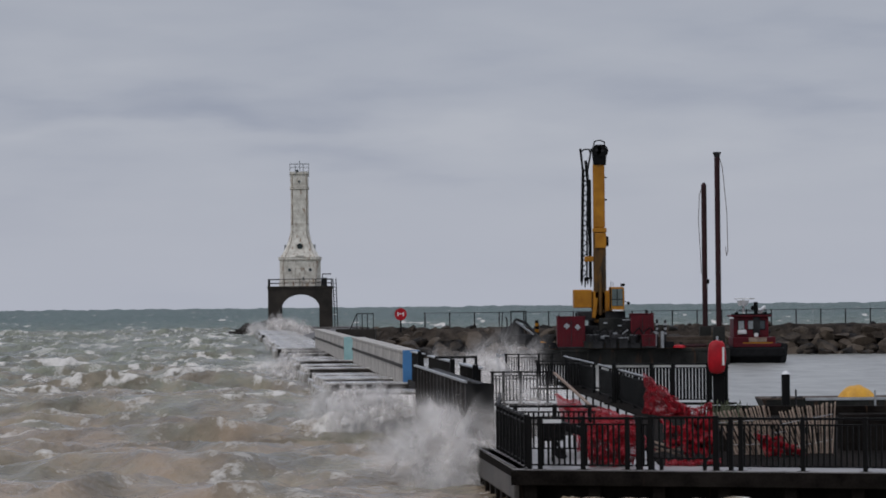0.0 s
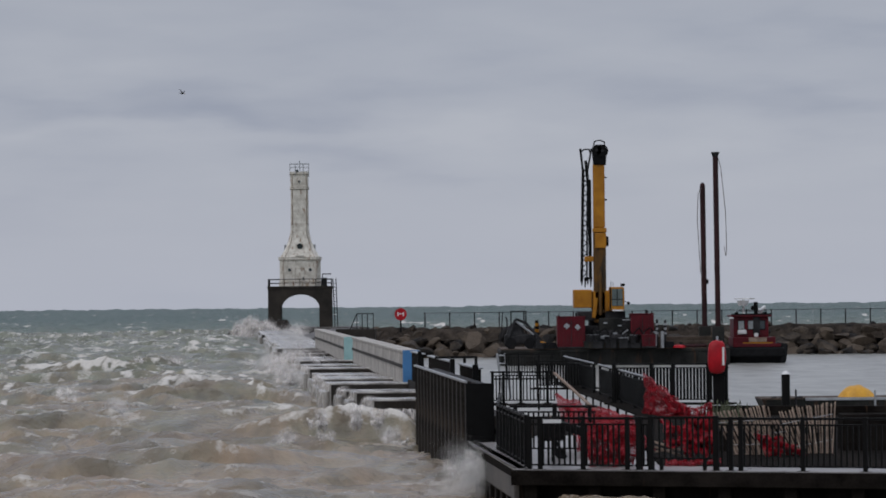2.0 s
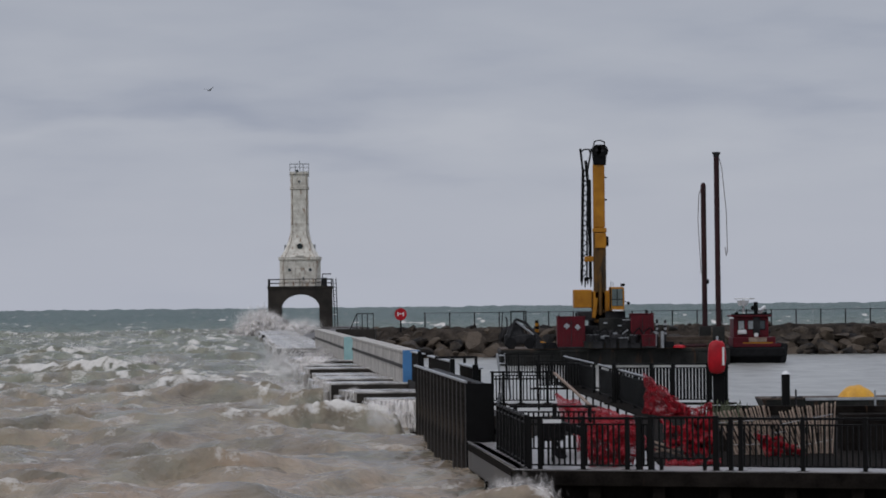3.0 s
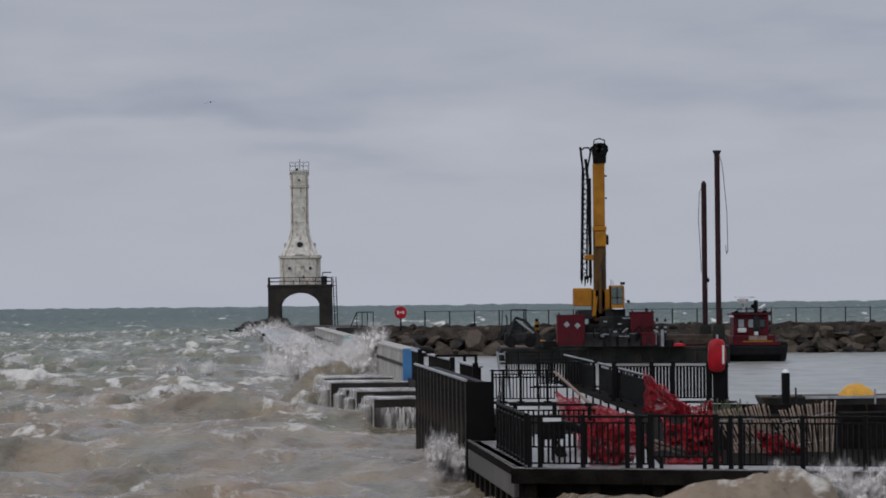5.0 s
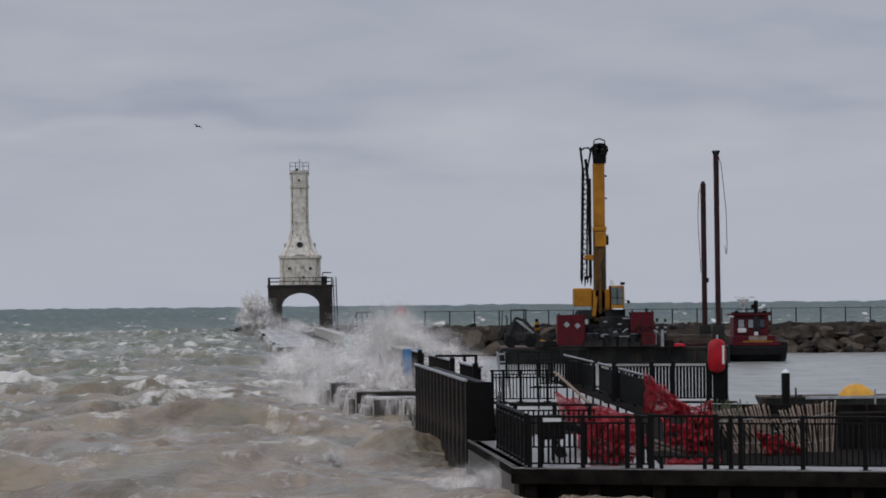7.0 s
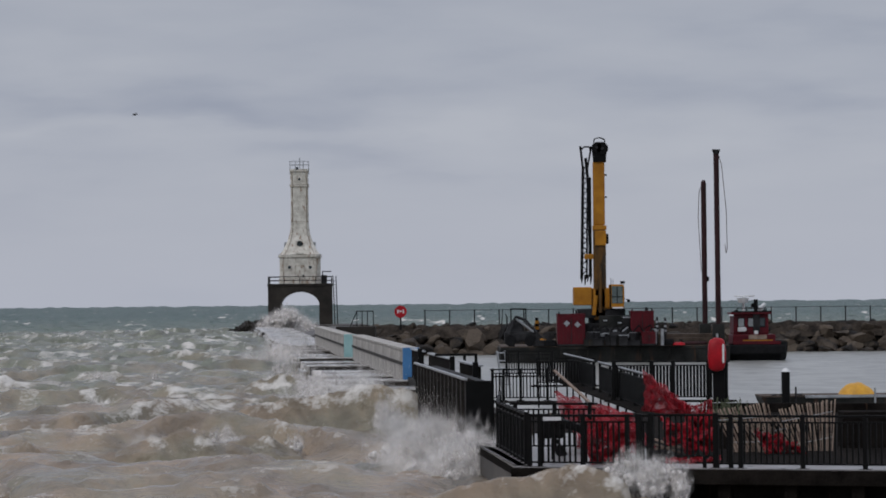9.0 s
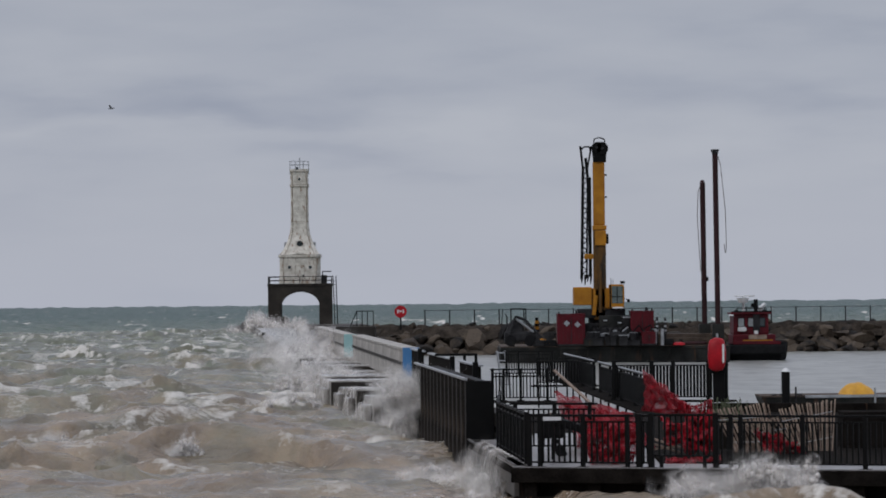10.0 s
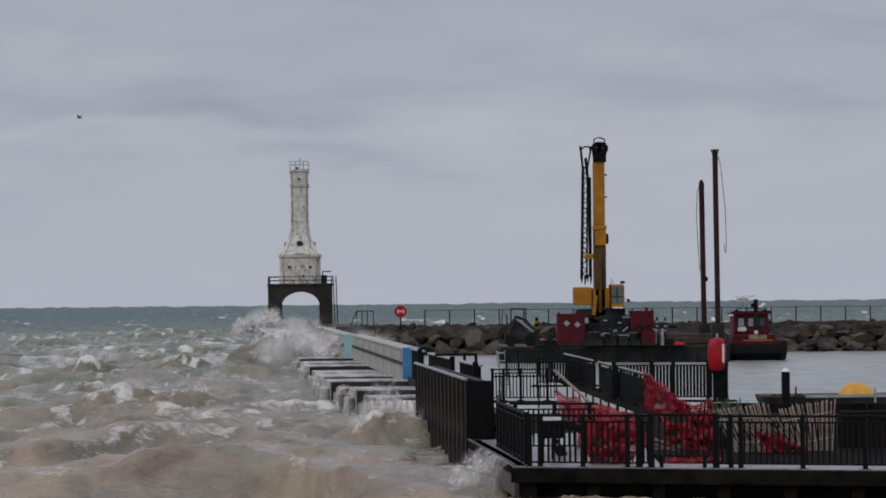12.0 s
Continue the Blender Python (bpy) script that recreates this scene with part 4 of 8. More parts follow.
def ring_station():
    root = thing("life_ring_sign", -3.3, 258.2, 2.3, "red round sign with white marks on a post", "sign")
    part("post", a_box(-0.06, 0.06, 0.04, 0.14, -0.3, 1.2, 0.01), BLACK, root)
    disc = part("disc", a_tube((0, 0.04, 1.1), (0, -0.03, 1.1), 0.47, seg=32), BRIGHT_RED, root, "red disc")
    for x in (-0.2, 0.2):
        part("mark", a_box(x - 0.05, x + 0.05, -0.045, -0.031, 0.98, 1.26, 0.0), WHITE, disc, "white bar")
    part("mark", a_box(-0.1, 0.1, -0.045, -0.031, 1.09, 1.17), WHITE, disc, "white bar")


lighthouse()
lighthouse_approach()
ring_station()

# ---- work barge, crane, tug ----
BY = 225.0


def barge():
    root = thing("work_barge", 11.4, BY + 5, 0, "dark steel work barge with low sides, moored", "barge")
    part("hull", a_box(-7.65, 7.65, -6, 6, -0.6, 1.0, 0.08), BARGE, root)
    part("deck", a_box(-7.6, 7.6, -5.95, 5.95, 1.0, 1.12, 0.03), TIMBER, root, "worn timber deck")
    for k in range(9):
        part("rub_rail", a_box(-0.06, 0.06, -6.1, -5.98, -0.3, 0.95, 0.02), BARGE, root).matrix_basis = pose(-7.2 + 1.8 * k, 0, 0)
    part("coaming", a_box(-7.6, 7.6, -6.07, -5.95, 0.88, 1.06, 0.02), BARGE, root)
    for k in range(3):
        part("timber_mat", a_box(2.5, 7.3, -5.4 + 0.1 * k, -3.0, 1.12 + 0.25 * k, 1.36 + 0.25 * k, 0.03), TIMBER, root)
    for x in (-6.8, -3.2, 1.2, 4.4):
        part("bollard", a_tube((x, -5.6, 1.1), (x, -5.6, 1.5), 0.12, seg=10), BARGE, root)


def power_box(name, x, w, z0, z1, y, label):
    root = thing(name, x, y, z0, label, "container")
    h = z1 - z0
    part("body", a_box(-w / 2, w / 2, -0.9, 0.9, 0, h, 0.04), RED, root)
    for k in range(7):
        part("rib", a_box(-0.03, 0.03, -0.93, -0.9, 0.1, h - 0.1, 0.008), RED, root).matrix_basis = pose(-w / 2 + 0.15 + (w - 0.3) / 6 * k, 0, 0)
    part("lid", a_box(-w / 2 - 0.04, w / 2 + 0.04, -0.94, 0.94, h, h + 0.07, 0.02), RED, root)
    part("exhaust", a_tube((w * 0.2, 0, h), (w * 0.2, 0, h + 0.3), 0.06, seg=8), MACHINE, root)
    part("skid", a_box(-w / 2 - 0.06, w / 2 + 0.06, -0.96, 0.96, 0, 0.12, 0.02), MACHINE, root)
    part("latch_bar", a_box(-0.02, 0.02, -0.97, -0.93, 0.2, h - 0.15, 0.006), MACHINE, root)
    for sx in (-1, 1):
        part("lifting_eye", a_box(-0.05, 0.05, -0.04, 0.04, h + 0.05, h + 0.2, 0.02), MACHINE, root).matrix_basis = pose(sx * (w / 2 - 0.12), -0.7, 0)
    return root


def placard(root, x, z, s):
    part("placard", a_box(-s, s, -0.955, -0.94, -s, s), GALV, root, "pale diamond placard").matrix_basis = pose(x, 0, z, 0, 45, 0)


def deck_boxes():
    a = power_box("power_pack", 8.48, 1.85, 1.12, 3.2, BY - 0.1, "dark red steel power pack with pale placards on the barge")
    placard(a, -0.3, 1.5, 0.15)
    placard(a, 0.42, 1.42, 0.15)
    b = power_box("fuel_tank", 13.25, 1.55, 1.9, 3.35, BY + 0.5, "dark red steel tank box on the barge")
    part("stand", a_box(-0.8, 0.8, -0.8, 0.8, -0.78, 0, 0.03), MACHINE, b)
    c = power_box("hose_locker", 13.6, 0.9, 1.12, 1.95, BY - 1.0, "small red steel locker on the barge deck")
    for x in (14.02, 14.5):
        d = thing("gas_bottle", x, BY - 1.6, 1.12, "pale gas bottle beside the locker", "gas bottle", group="gas bottles on the barge")
        part("body", a_tube((0, 0, 0), (0, 0, 1.1), 0.12, seg=10), GALV, d)
        part("neck", a_tube((0, 0, 1.1), (0, 0, 1.35), 0.05, seg=8), BLACK, d)
    for x, z in ((14.2, 3.0), (14.75, 2.95)):
        d = thing("stanchion", x, BY - 0.8, 1.12, "striped dark stanchion post on the barge", "post", group="stanchions on the barge")
        part("post", a_tube((0, 0, 0), (0, 0, z - 1.12), 0.08, seg=8), MACHINE, d)
        for k in range(3):
            part("band", a_tube((0, 0, 0.9 + 0.3 * k), (0, 0, 1.02 + 0.3 * k), 0.09, seg=8), GALV, d)


def crane():
    root = thing("crawler_crane", 10.5, BY + 2.0, 1.12, "yellow telescopic crawler crane with raised boom on the barge", "crane")
    for y in (-1.5, 1.5):
        track = part("track", a_box(-1.9, 1.9, -0.4, 0.4, 0.05, 0.95, 0.25), MACHINE, root)
        track.matrix_basis = pose(0.2, y, 0)
        for k in range(12):
            part("track_pad", a_box(-0.13, 0.13, -0.44, 0.44, 0.94, 1.0, 0.01), TYRE, track).matrix_basis = pose(-1.7 + 0.31 * k, 0, 0)
        for k in range(5):
            part("roller", a_tube((-1.3 + 0.65 * k, -0.46, 0.3), (-1.3 + 0.65 * k, 0.46, 0.3), 0.2, seg=12), GALV if k == 2 else MACHINE, track)
    part("carbody", a_box(-1.3, 1.9, -1.3, 1.3, 0.6, 1.5, 0.12), MACHINE, root)
    part("slew_ring", a_tube((0.1, 0, 1.5), (0.1, 0, 1.85), 0.85, seg=24), MACHINE, root)
    part("house", a_box(-0.5, 1.55, -1.2, 1.4, 2.45, 3.85, 0.1), YELLOW, root)
    part("underframe", a_box(-1.5, 1.7, -1.2, 1.2, 1.85, 2.46, 0.08), MACHINE, root)
    part("counterweight", a_box(-1.75, -0.55, -1.3, 1.0, 2.70, 3.92, 0.08), YELLOW, root, "yellow counterweight")
    part("counterweight_arm", a_box(-0.80, -0.54, -1.36, -1.2, 1.95, 3.3, 0.05, Matrix.Rotation(0.12, 4, "Y")), YELLOW, root)
    cab = part("cab", a_box(0.62, 1.6, -1.75, -0.3, 2.5, 4.08, 0.1), YELLOW, root)
    part("windscreen", a_box(0.76, 1.50, -1.79, -1.70, 2.80, 3.96, 0.06), PALE_GLASS, cab, "pale cab window")
    part("side_window", a_box(1.58, 1.63, -1.5, -0.5, 2.9, 3.9, 0.02), PALE_GLASS, cab)
    part("window_bar", a_box(1.095, 1.145, -1.82, -1.78, 2.80, 3.96, 0.005), BLACK, cab)
    part("window_bar", a_box(0.74, 1.52, -1.82, -1.78, 3.22, 3.27, 0.005), BLACK, cab)
    part("door_pillar", a_box(0.62, 0.70, -1.80, -1.74, 2.5, 4.06, 0.01), BLACK, cab)
    part("cab_step", a_box(0.8, 1.5, -1.9, -1.72, 2.46, 2.56, 0.02), WHITE, cab)
    part("work_light", a_box(1.35, 1.65, -1.8, -1.6, 4.12, 4.3, 0.04), BLACK, cab)
    part("aerial", a_tube((0.9, -1.0, 4.05), (0.9, -1.0, 4.4), 0.02, seg=6), BLACK, cab)
    part("aerial", a_tube((0.75, -1.0, 4.05), (0.75, -1.0, 4.5), 0.02, seg=6), BLACK, cab)
    part("mirror", a_tube((1.88, -1.7, 2.98), (1.88, -1.6, 2.98), 0.11, seg=12), BLACK, root)
    part("mirror_arm", path_tube([(1.6, -1.6, 3.1), (1.88, -1.65, 3.05)], 0.02), BLACK, root)
    # telescopic boom: three nested sections, head and sheaves
    part("boom_lower", a_box(-0.40, 0.44, -1.2, -0.42, 1.7, 8.0, 0.10), GREASY, root, "grimy brown-yellow boom section")
    part("lift_ram", a_tube((0.03, -1.34, 2.2), (0.03, -1.28, 5.4), 0.12, seg=16), GREASY, root, "grimy lift cylinder")
    part("boom_collar", a_box(-0.43, 0.49, -1.27, -0.36, 7.75, 8.05, 0.04), YELLOW, root)
    part("boom_upper", a_box(-0.38, 0.40, -1.15, -0.47, 8.05, 12.35, 0.10), YELLOW, root)
    part("boom_head", loft([eight(0.42, 0.08, 12.3), eight(0.45, 0.1, 12.75), eight(0.5, 0.12, 13.1), eight(0.42, 0.1, 13.35)]), BLACK, root, "black boom head").matrix_basis = pose(0.08, -0.8, 0)
    for x, z, r in ((-0.12, 13.28, 0.34), (0.26, 13.22, 0.40)):
        part("sheave", a_tube((x, -1.32, z), (x, -1.18, z), r, seg=22), BLACK, root, "black cable sheave")
        part("sheave_boss", a_tube((x, -1.36, z), (x, -1.16, z), 0.10, seg=12), MACHINE, root)
    for y in (-1.1, -0.6):
        part("head_guard", path_tube([(-0.30, y, 13.5), (-0.26, y, 13.88), (0.10, y, 13.96), (0.42, y, 13.84), (0.48, y, 13.4)], 0.028), BLACK, root)
    part("head_bracket", loft([eight(0.50, 0.14, 13.1), eight(0.46, 0.2, 13.45), eight(0.26, 0.12, 13.66)]), BLACK, root).matrix_basis = pose(0.08, -0.8, 0)
    for z in (9.9, 11.4):
        part("cable_guide", a_box(0.38, 0.56, -0.9, -0.7, z, z + 0.1, 0.02), BLACK, root)
    part("hose_reel", a_tube((0.42, -0.8, 7.15), (0.62, -0.8, 7.15), 0.34, seg=20), BLACK, root, "black hose reel")
    part("reel_bracket", a_box(-0.3, 0.45, -1.35, -1.2, 6.7, 7.7, 0.04), YELLOW, root, "yellow bracket")
    part("jib_bracket", a_box(-1.0, -0.3, -0.95, -0.65, 5.8, 6.15, 0.05), YELLOW, root, "yellow jib bracket")
    # folded lattice jib beside the boom
    jib = part("lattice_jib", path_tube([(-1.22, -0.8, 4.45), (-1.05, -0.8, 12.0), (-1.2, -0.8, 13.4)], 0.075), BLACK, root, "black folded lattice jib")
    part("chord", path_tube([(-0.85, -0.8, 4.5), (-0.72, -0.8, 12.0), (-0.45, -0.8, 13.4)], 0.06), BLACK, jib)
    part("chord", path_tube([(-1.12, -0.4, 4.5), (-0.95, -0.4, 12.0)], 0.04), BLACK, jib)
    part("crosshead", path_tube([(-1.16, -0.8, 13.15), (-0.95, -0.8, 13.35), (-0.6, -0.8, 13.35), (-0.52, -0.8, 13.05)], 0.05), BLACK, jib)
    part("backstay", path_tube([(-0.85, -0.8, 12.6), (-0.7, -0.8, 11.0)], 0.1), BLACK, jib)
    for k in range(22):
        z, dz = 4.7 + 0.335 * k, 0.335
        f0, f1 = (z - 4.45) / 7.55, (z + dz - 4.45) / 7.55
        a = (-1.22 + 0.17 * f0, -0.8, z)
        b = (-0.85 + 0.13 * f1, -0.8, z + dz)
        if k % 2:
            a, b = (-1.22 + 0.17 * f1, -0.8, z + dz), (-0.85 + 0.13 * f0, -0.8, z)
        part("lacing", a_tube(a, b, 0.04, seg=5), BLACK, jib)
    part("jib_extension", a_box(-0.72, -0.50, -0.9, -0.65, 4.6, 11.3, 0.03), BLACK, root, "black jib extension tube")
    for x, z in ((-1.2, 4.2), (-0.98, 4.05), (-0.8, 4.25), (-0.6, 4.1)):
        part("jib_foot", a_tube((x, -0.8, z), (x + 0.04, -0.8, 4.75), 0.03, 0.09, seg=6), BLACK, jib)
    return root


def skid_loader():
    root = thing("skid_loader", 5.25, BY + 0.2, 1.12, "small dark skid loader with open roll cage on the barge", "loader")
    part("body", a_box(-1.2, 0.9, -0.7, 0.7, 0.3, 1.0, 0.15), MACHINE, root)
    part("bonnet", loft([eight(0.62, 0.2, 1.0), eight(0.5, 0.16, 1.5), eight(0.22, 0.08, 1.75)]), MACHINE, root).matrix_basis = pose(-0.45, 0, 0)
    part("seat_back", a_box(-0.25, 0.0, -0.35, 0.35, 1.0, 1.95, 0.06, Matrix.Rotation(-0.2, 4, "Y")), BLACK, root)
    part("exhaust", path_tube([(-1.0, 0.3, 0.9), (-1.02, 0.3, 2.0), (-1.12, 0.3, 2.15)], 0.045), MACHINE, root)
    part("lift_ram", a_tube((-0.5, -0.72, 1.9), (0.75, -0.72, 0.95), 0.07, seg=10), GALV, root, "bright steel lift ram")
    part("lift_frame", path_tube([(-0.9, -0.74, 0.8), (-0.45, -0.74, 2.0), (0.2, -0.74, 1.75), (1.15, -0.74, 0.7)], 0.09), MACHINE, root)
    part("bucket", loft([[(0.95, -0.8, 0.1), (1.7, -0.8, 0.05), (1.7, 0.8, 0.05), (0.95, 0.8, 0.1)], [(0.9, -0.8, 0.75), (1.15, -0.8, 0.8), (1.15, 0.8, 0.8), (0.9, 0.8, 0.75)]]), MACHINE, root)
    for a, b in (((-0.75, -0.6), (-0.75, 0.6)), ((0.25, -0.6), (0.25, 0.6))):
        part("roll_bar", path_tube([(*a, 1.0), (*a, 2.5), (*b, 2.5), (*b, 1.0)], 0.03), BLACK, root)
    part("cage_roof", a_box(-0.8, 0.3, -0.62, 0.62, 2.48, 2.54, 0.02), BLACK, root)
    for x in (-0.8, 0.5):
        for y in (-0.75, 0.75):
            part("wheel", a_tube((x, y - 0.14, 0.38), (x, y + 0.14, 0.38), 0.38, seg=16), TYRE, root)
    part("mast", a_tube((-1.45, -0.3, 0.5), (-1.3, -0.3, 2.5), 0.03, seg=6), MACHINE, root)
    a = thing("water_pump", 6.75, BY - 0.6, 1.05, "small yellow engine pump lying on the barge", "pump")
    part("casing", a_tube((-0.35, 0, 0.45), (0.35, 0, 0.2), 0.17, seg=14), YELLOW, a)
    part("frame", a_box(-0.4, 0.4, -0.2, 0.2, 0, 0.12, 0.03), MACHINE, a)
    b = thing("marker_float", 6.25, BY + 1.2, 1.12, "yellow and black striped marker buoy on a stand", "buoy")
    for k in range(5):
        part("band", a_tube((0, 0, 0.9 + 0.2 * k), (0, 0, 1.1 + 0.2 * k), 0.16 - 0.012 * k, seg=12), YELLOW if k % 2 else BLACK, b)
    part("stand", a_tube((0, 0, 0), (0, 0, 0.9), 0.1, seg=8), MACHINE, b)


def spud(name, x, y, top, r, label, cap):
    root = thing(name, x, y, -0.5, label, "pile", group="barge spuds")
    part("pipe", a_tube((0, 0, 0), (0, 0, top + 0.3), r, seg=20), RUST, root)
    if cap:
        part("cap", a_box(-0.26, 0.26, -0.26, 0.26, top + 0.3, top + 0.42, 0.03), MACHINE, root)
        part("neck", a_tube((0, 0, top + 0.1), (0, 0, top + 0.3), r * 1.05, r * 1.3, seg=16), MACHINE, root)
    else:
        part("cap", a_tube((0, 0, top + 0.3), (0, 0, top + 0.5), r, r * 0.5, seg=20), RUST, root)
    part("guide", a_box(-0.38, 0.38, -0.38, 0.38, 1.4, 3.0, 0.04), BARGE, root)
    side = 1 if cap else -1
    rope = [(side * r, 0, top), (side * 0.35, 0, top - 0.6), (side * 0.62, 0, top - 3.6), (side * 0.66, 0, top - 6.2), (side * 0.58, 0, top - 6.5), (side * 0.5, 0, top - 5.9)]
    if not cap:
        rope = [(side * r, 0, top), (side * 0.30, 0, top - 0.3), (side * 0.38, 0, top - 2.0), (side * 0.22, 0, top - 5.6)]
        part("clip", a_box(0.12, 0.3, -0.1, 0.1, top - 6.3, top - 6.0, 0.02), BLACK, root)
    part("rope", path_tube(rope, 0.022), TIMBER, root, "thin slack rope")
    return root


def tug():
    root = thing("tug", 20.9, BY + 3.0, 0, "small red and black work tug moored by the barge", "boat")
    rings = []
    for z, hw, fy, by in ((-0.7, 1.5, -2.2, 4.2), (0.0, 1.95, -2.9, 4.6), (0.7, 2.08, -3.15, 4.7), (1.12, 2.1, -3.2, 4.7)):
        rings.append([(-hw, by, z), (-hw, fy + 1.0, z), (-hw * 0.82, fy + 0.25, z), (-hw * 0.4, fy, z), (hw * 0.4, fy, z + 0.05), (hw * 0.82, fy + 0.25, z + 0.12 * (z > 1)), (hw * 1.03, fy + 1.0, z + 0.12 * (z > 1)), (hw, by, z)])
    part("hull", loft(rings), TYRE, root, "black painted hull")
    part("bow_fender", a_box(-1.9, 1.9, -3.42, -3.15, 0.45, 1.05, 0.1), TYRE, root, "black rubber bow fender")
    for sx in (-1, 1):
        part("bulwark", a_box(-0.06, 0.06, -2.2, 4.5, 1.1, 1.32, 0.02), BARGE, root).matrix_basis = pose(sx * 2.03, 0, 0)
    part("bulwark", a_box(-1.6, 1.6, -3.2, -3.08, 1.1, 1.32, 0.02), RED, root)
    part("foredeck_house", a_box(-1.5, 1.35, -2.2, 1.5, 1.1, 1.75, 0.06), RED, root, "red painted deckhouse")
    body = part("wheelhouse", a_box(-1.42, 1.28, -1.6, 1.3, 1.75, 3.1, 0.07), RED, root, "red painted wheelhouse")
    for x0, x1 in ((-1.05, -0.62), (-0.28, 0.20), (0.52, 0.98)):
        win = part("window_frame", a_box(x0 - 0.06, x1 + 0.06, -1.64, -1.58, 2.22, 2.88, 0.03), BLACK, body)
        part("pane", a_box(x0, x1, -1.66, -1.635, 2.28, 2.82, 0.01), GLASS if x0 > 0.5 else SKY_GLASS, win)
    part("roof", a_box(-1.62, 1.5, -1.85, 1.5, 3.1, 3.24, 0.05), RED, root)
    part("roof_rail", a_box(-1.62, 1.5, -1.86, -1.80, 3.24, 3.32, 0.01), BLACK, root)
    part("name_board", a_box(-0.45, 0.75, -2.27, -2.2, 1.42, 1.72, 0.01), LATH, root, "weathered pale name board")
    part("stripe", a_box(-0.85, 1.15, -2.26, -2.2, 1.30, 1.40), YELLOW, root, "yellow stripe")
    part("life_ring", a_box(-1.15, -0.55, -1.78, -1.66, 1.95, 2.25, 0.1), WHITE, root, "white rolled cover")
    part("exhaust_stack", a_tube((0.12, -1.4, 3.2), (0.12, -1.4, 4.1), 0.14, seg=12), BLACK, root)
    part("stack_box", a_box(-0.1, 0.35, -1.75, -1.2, 1.9, 3.3, 0.06), MACHINE, root)
    part("mast", a_tube((-0.65, -0.8, 3.2), (-0.65, -0.8, 4.28), 0.08, seg=8), WHITE, root)
    part("radar_bar", a_box(-1.25, 0.1, -0.9, -0.75, 4.28, 4.38, 0.03), WHITE, root, "white radar bar")
    part("radar_dome", a_tube((-0.70, -0.9, 3.86), (-0.70, -0.9, 4.20), 0.30, 0.42, seg=18), WHITE, root, "white radar dome")
    part("searchlight", a_tube((-0.02, -1.2, 3.7), (-0.02, -0.9, 3.7), 0.16, seg=14), BLACK, root)
    part("horn", a_tube((0.3, -1.3, 3.5), (0.75, -1.0, 3.75), 0.05, 0.14, seg=12), WHITE, root)
    for x in (-1.2, 0.95):
        part("deck_light", a_box(x - 0.15, x + 0.15, -1.8, -1.6, 3.24, 3.42, 0.05), BLACK, root)
    for k, x in enumerate((-1.95, 2.0)):
        part("tyre_fender", a_tube((x, -1.2, 0.55), (x * 1.07, -1.2, 0.55), 0.42, seg=18), TYRE, root)
    # the wheelhouse stands towards the boat's port side and is narrower than the deckhouse
    for ob in root.children:
        if ob.name.split(".")[0] in ("wheelhouse", "roof", "roof_rail", "deck_light"):
            ob.matrix_basis = pose(-0.17, 0, 0) @ Matrix.Diagonal((0.87, 1, 1, 1))
    part("side_light", a_box(-1.72, -1.42, -1.95, -1.80, 2.98, 3.10, 0.04), WHITE, root, "white lamp housing under the roof's edge")
    part("life_raft", a_tube((0.32, -1.0, 3.45), (0.62, -1.0, 3.45), 0.22, seg=14), WHITE, root, "white rolled raft on the roof")
    part("grab_rail", path_tube([(-1.2, -1.75, 3.30), (-1.2, -1.75, 3.50), (0.8, -1.75, 3.50), (0.8, -1.75, 3.30)], 0.025), BLACK, root)
    part("seated_gear", a_box(-0.05, 0.22, -1.9, -1.75, 1.75, 2.0, 0.04), WHITE, root)


def hoop(r, t, z, n=20, k=8):
    """One closed ring of round section."""
    bm = bmesh.new()
    vs = [[bm.verts.new(((r + t * math.cos(6.2832 * j / k)) * math.cos(6.2832 * i / n), (r + t * math.cos(6.2832 * j / k)) * math.sin(6.2832 * i / n), z + t * math.sin(6.2832 * j / k))) for j in range(k)] for i in range(n)]
    for i in range(n):
        for j in range(k):
            bm.faces.new((vs[i][j], vs[(i + 1) % n][j], vs[(i + 1) % n][(j + 1) % k], vs[i][(j + 1) % k]))
    return bm


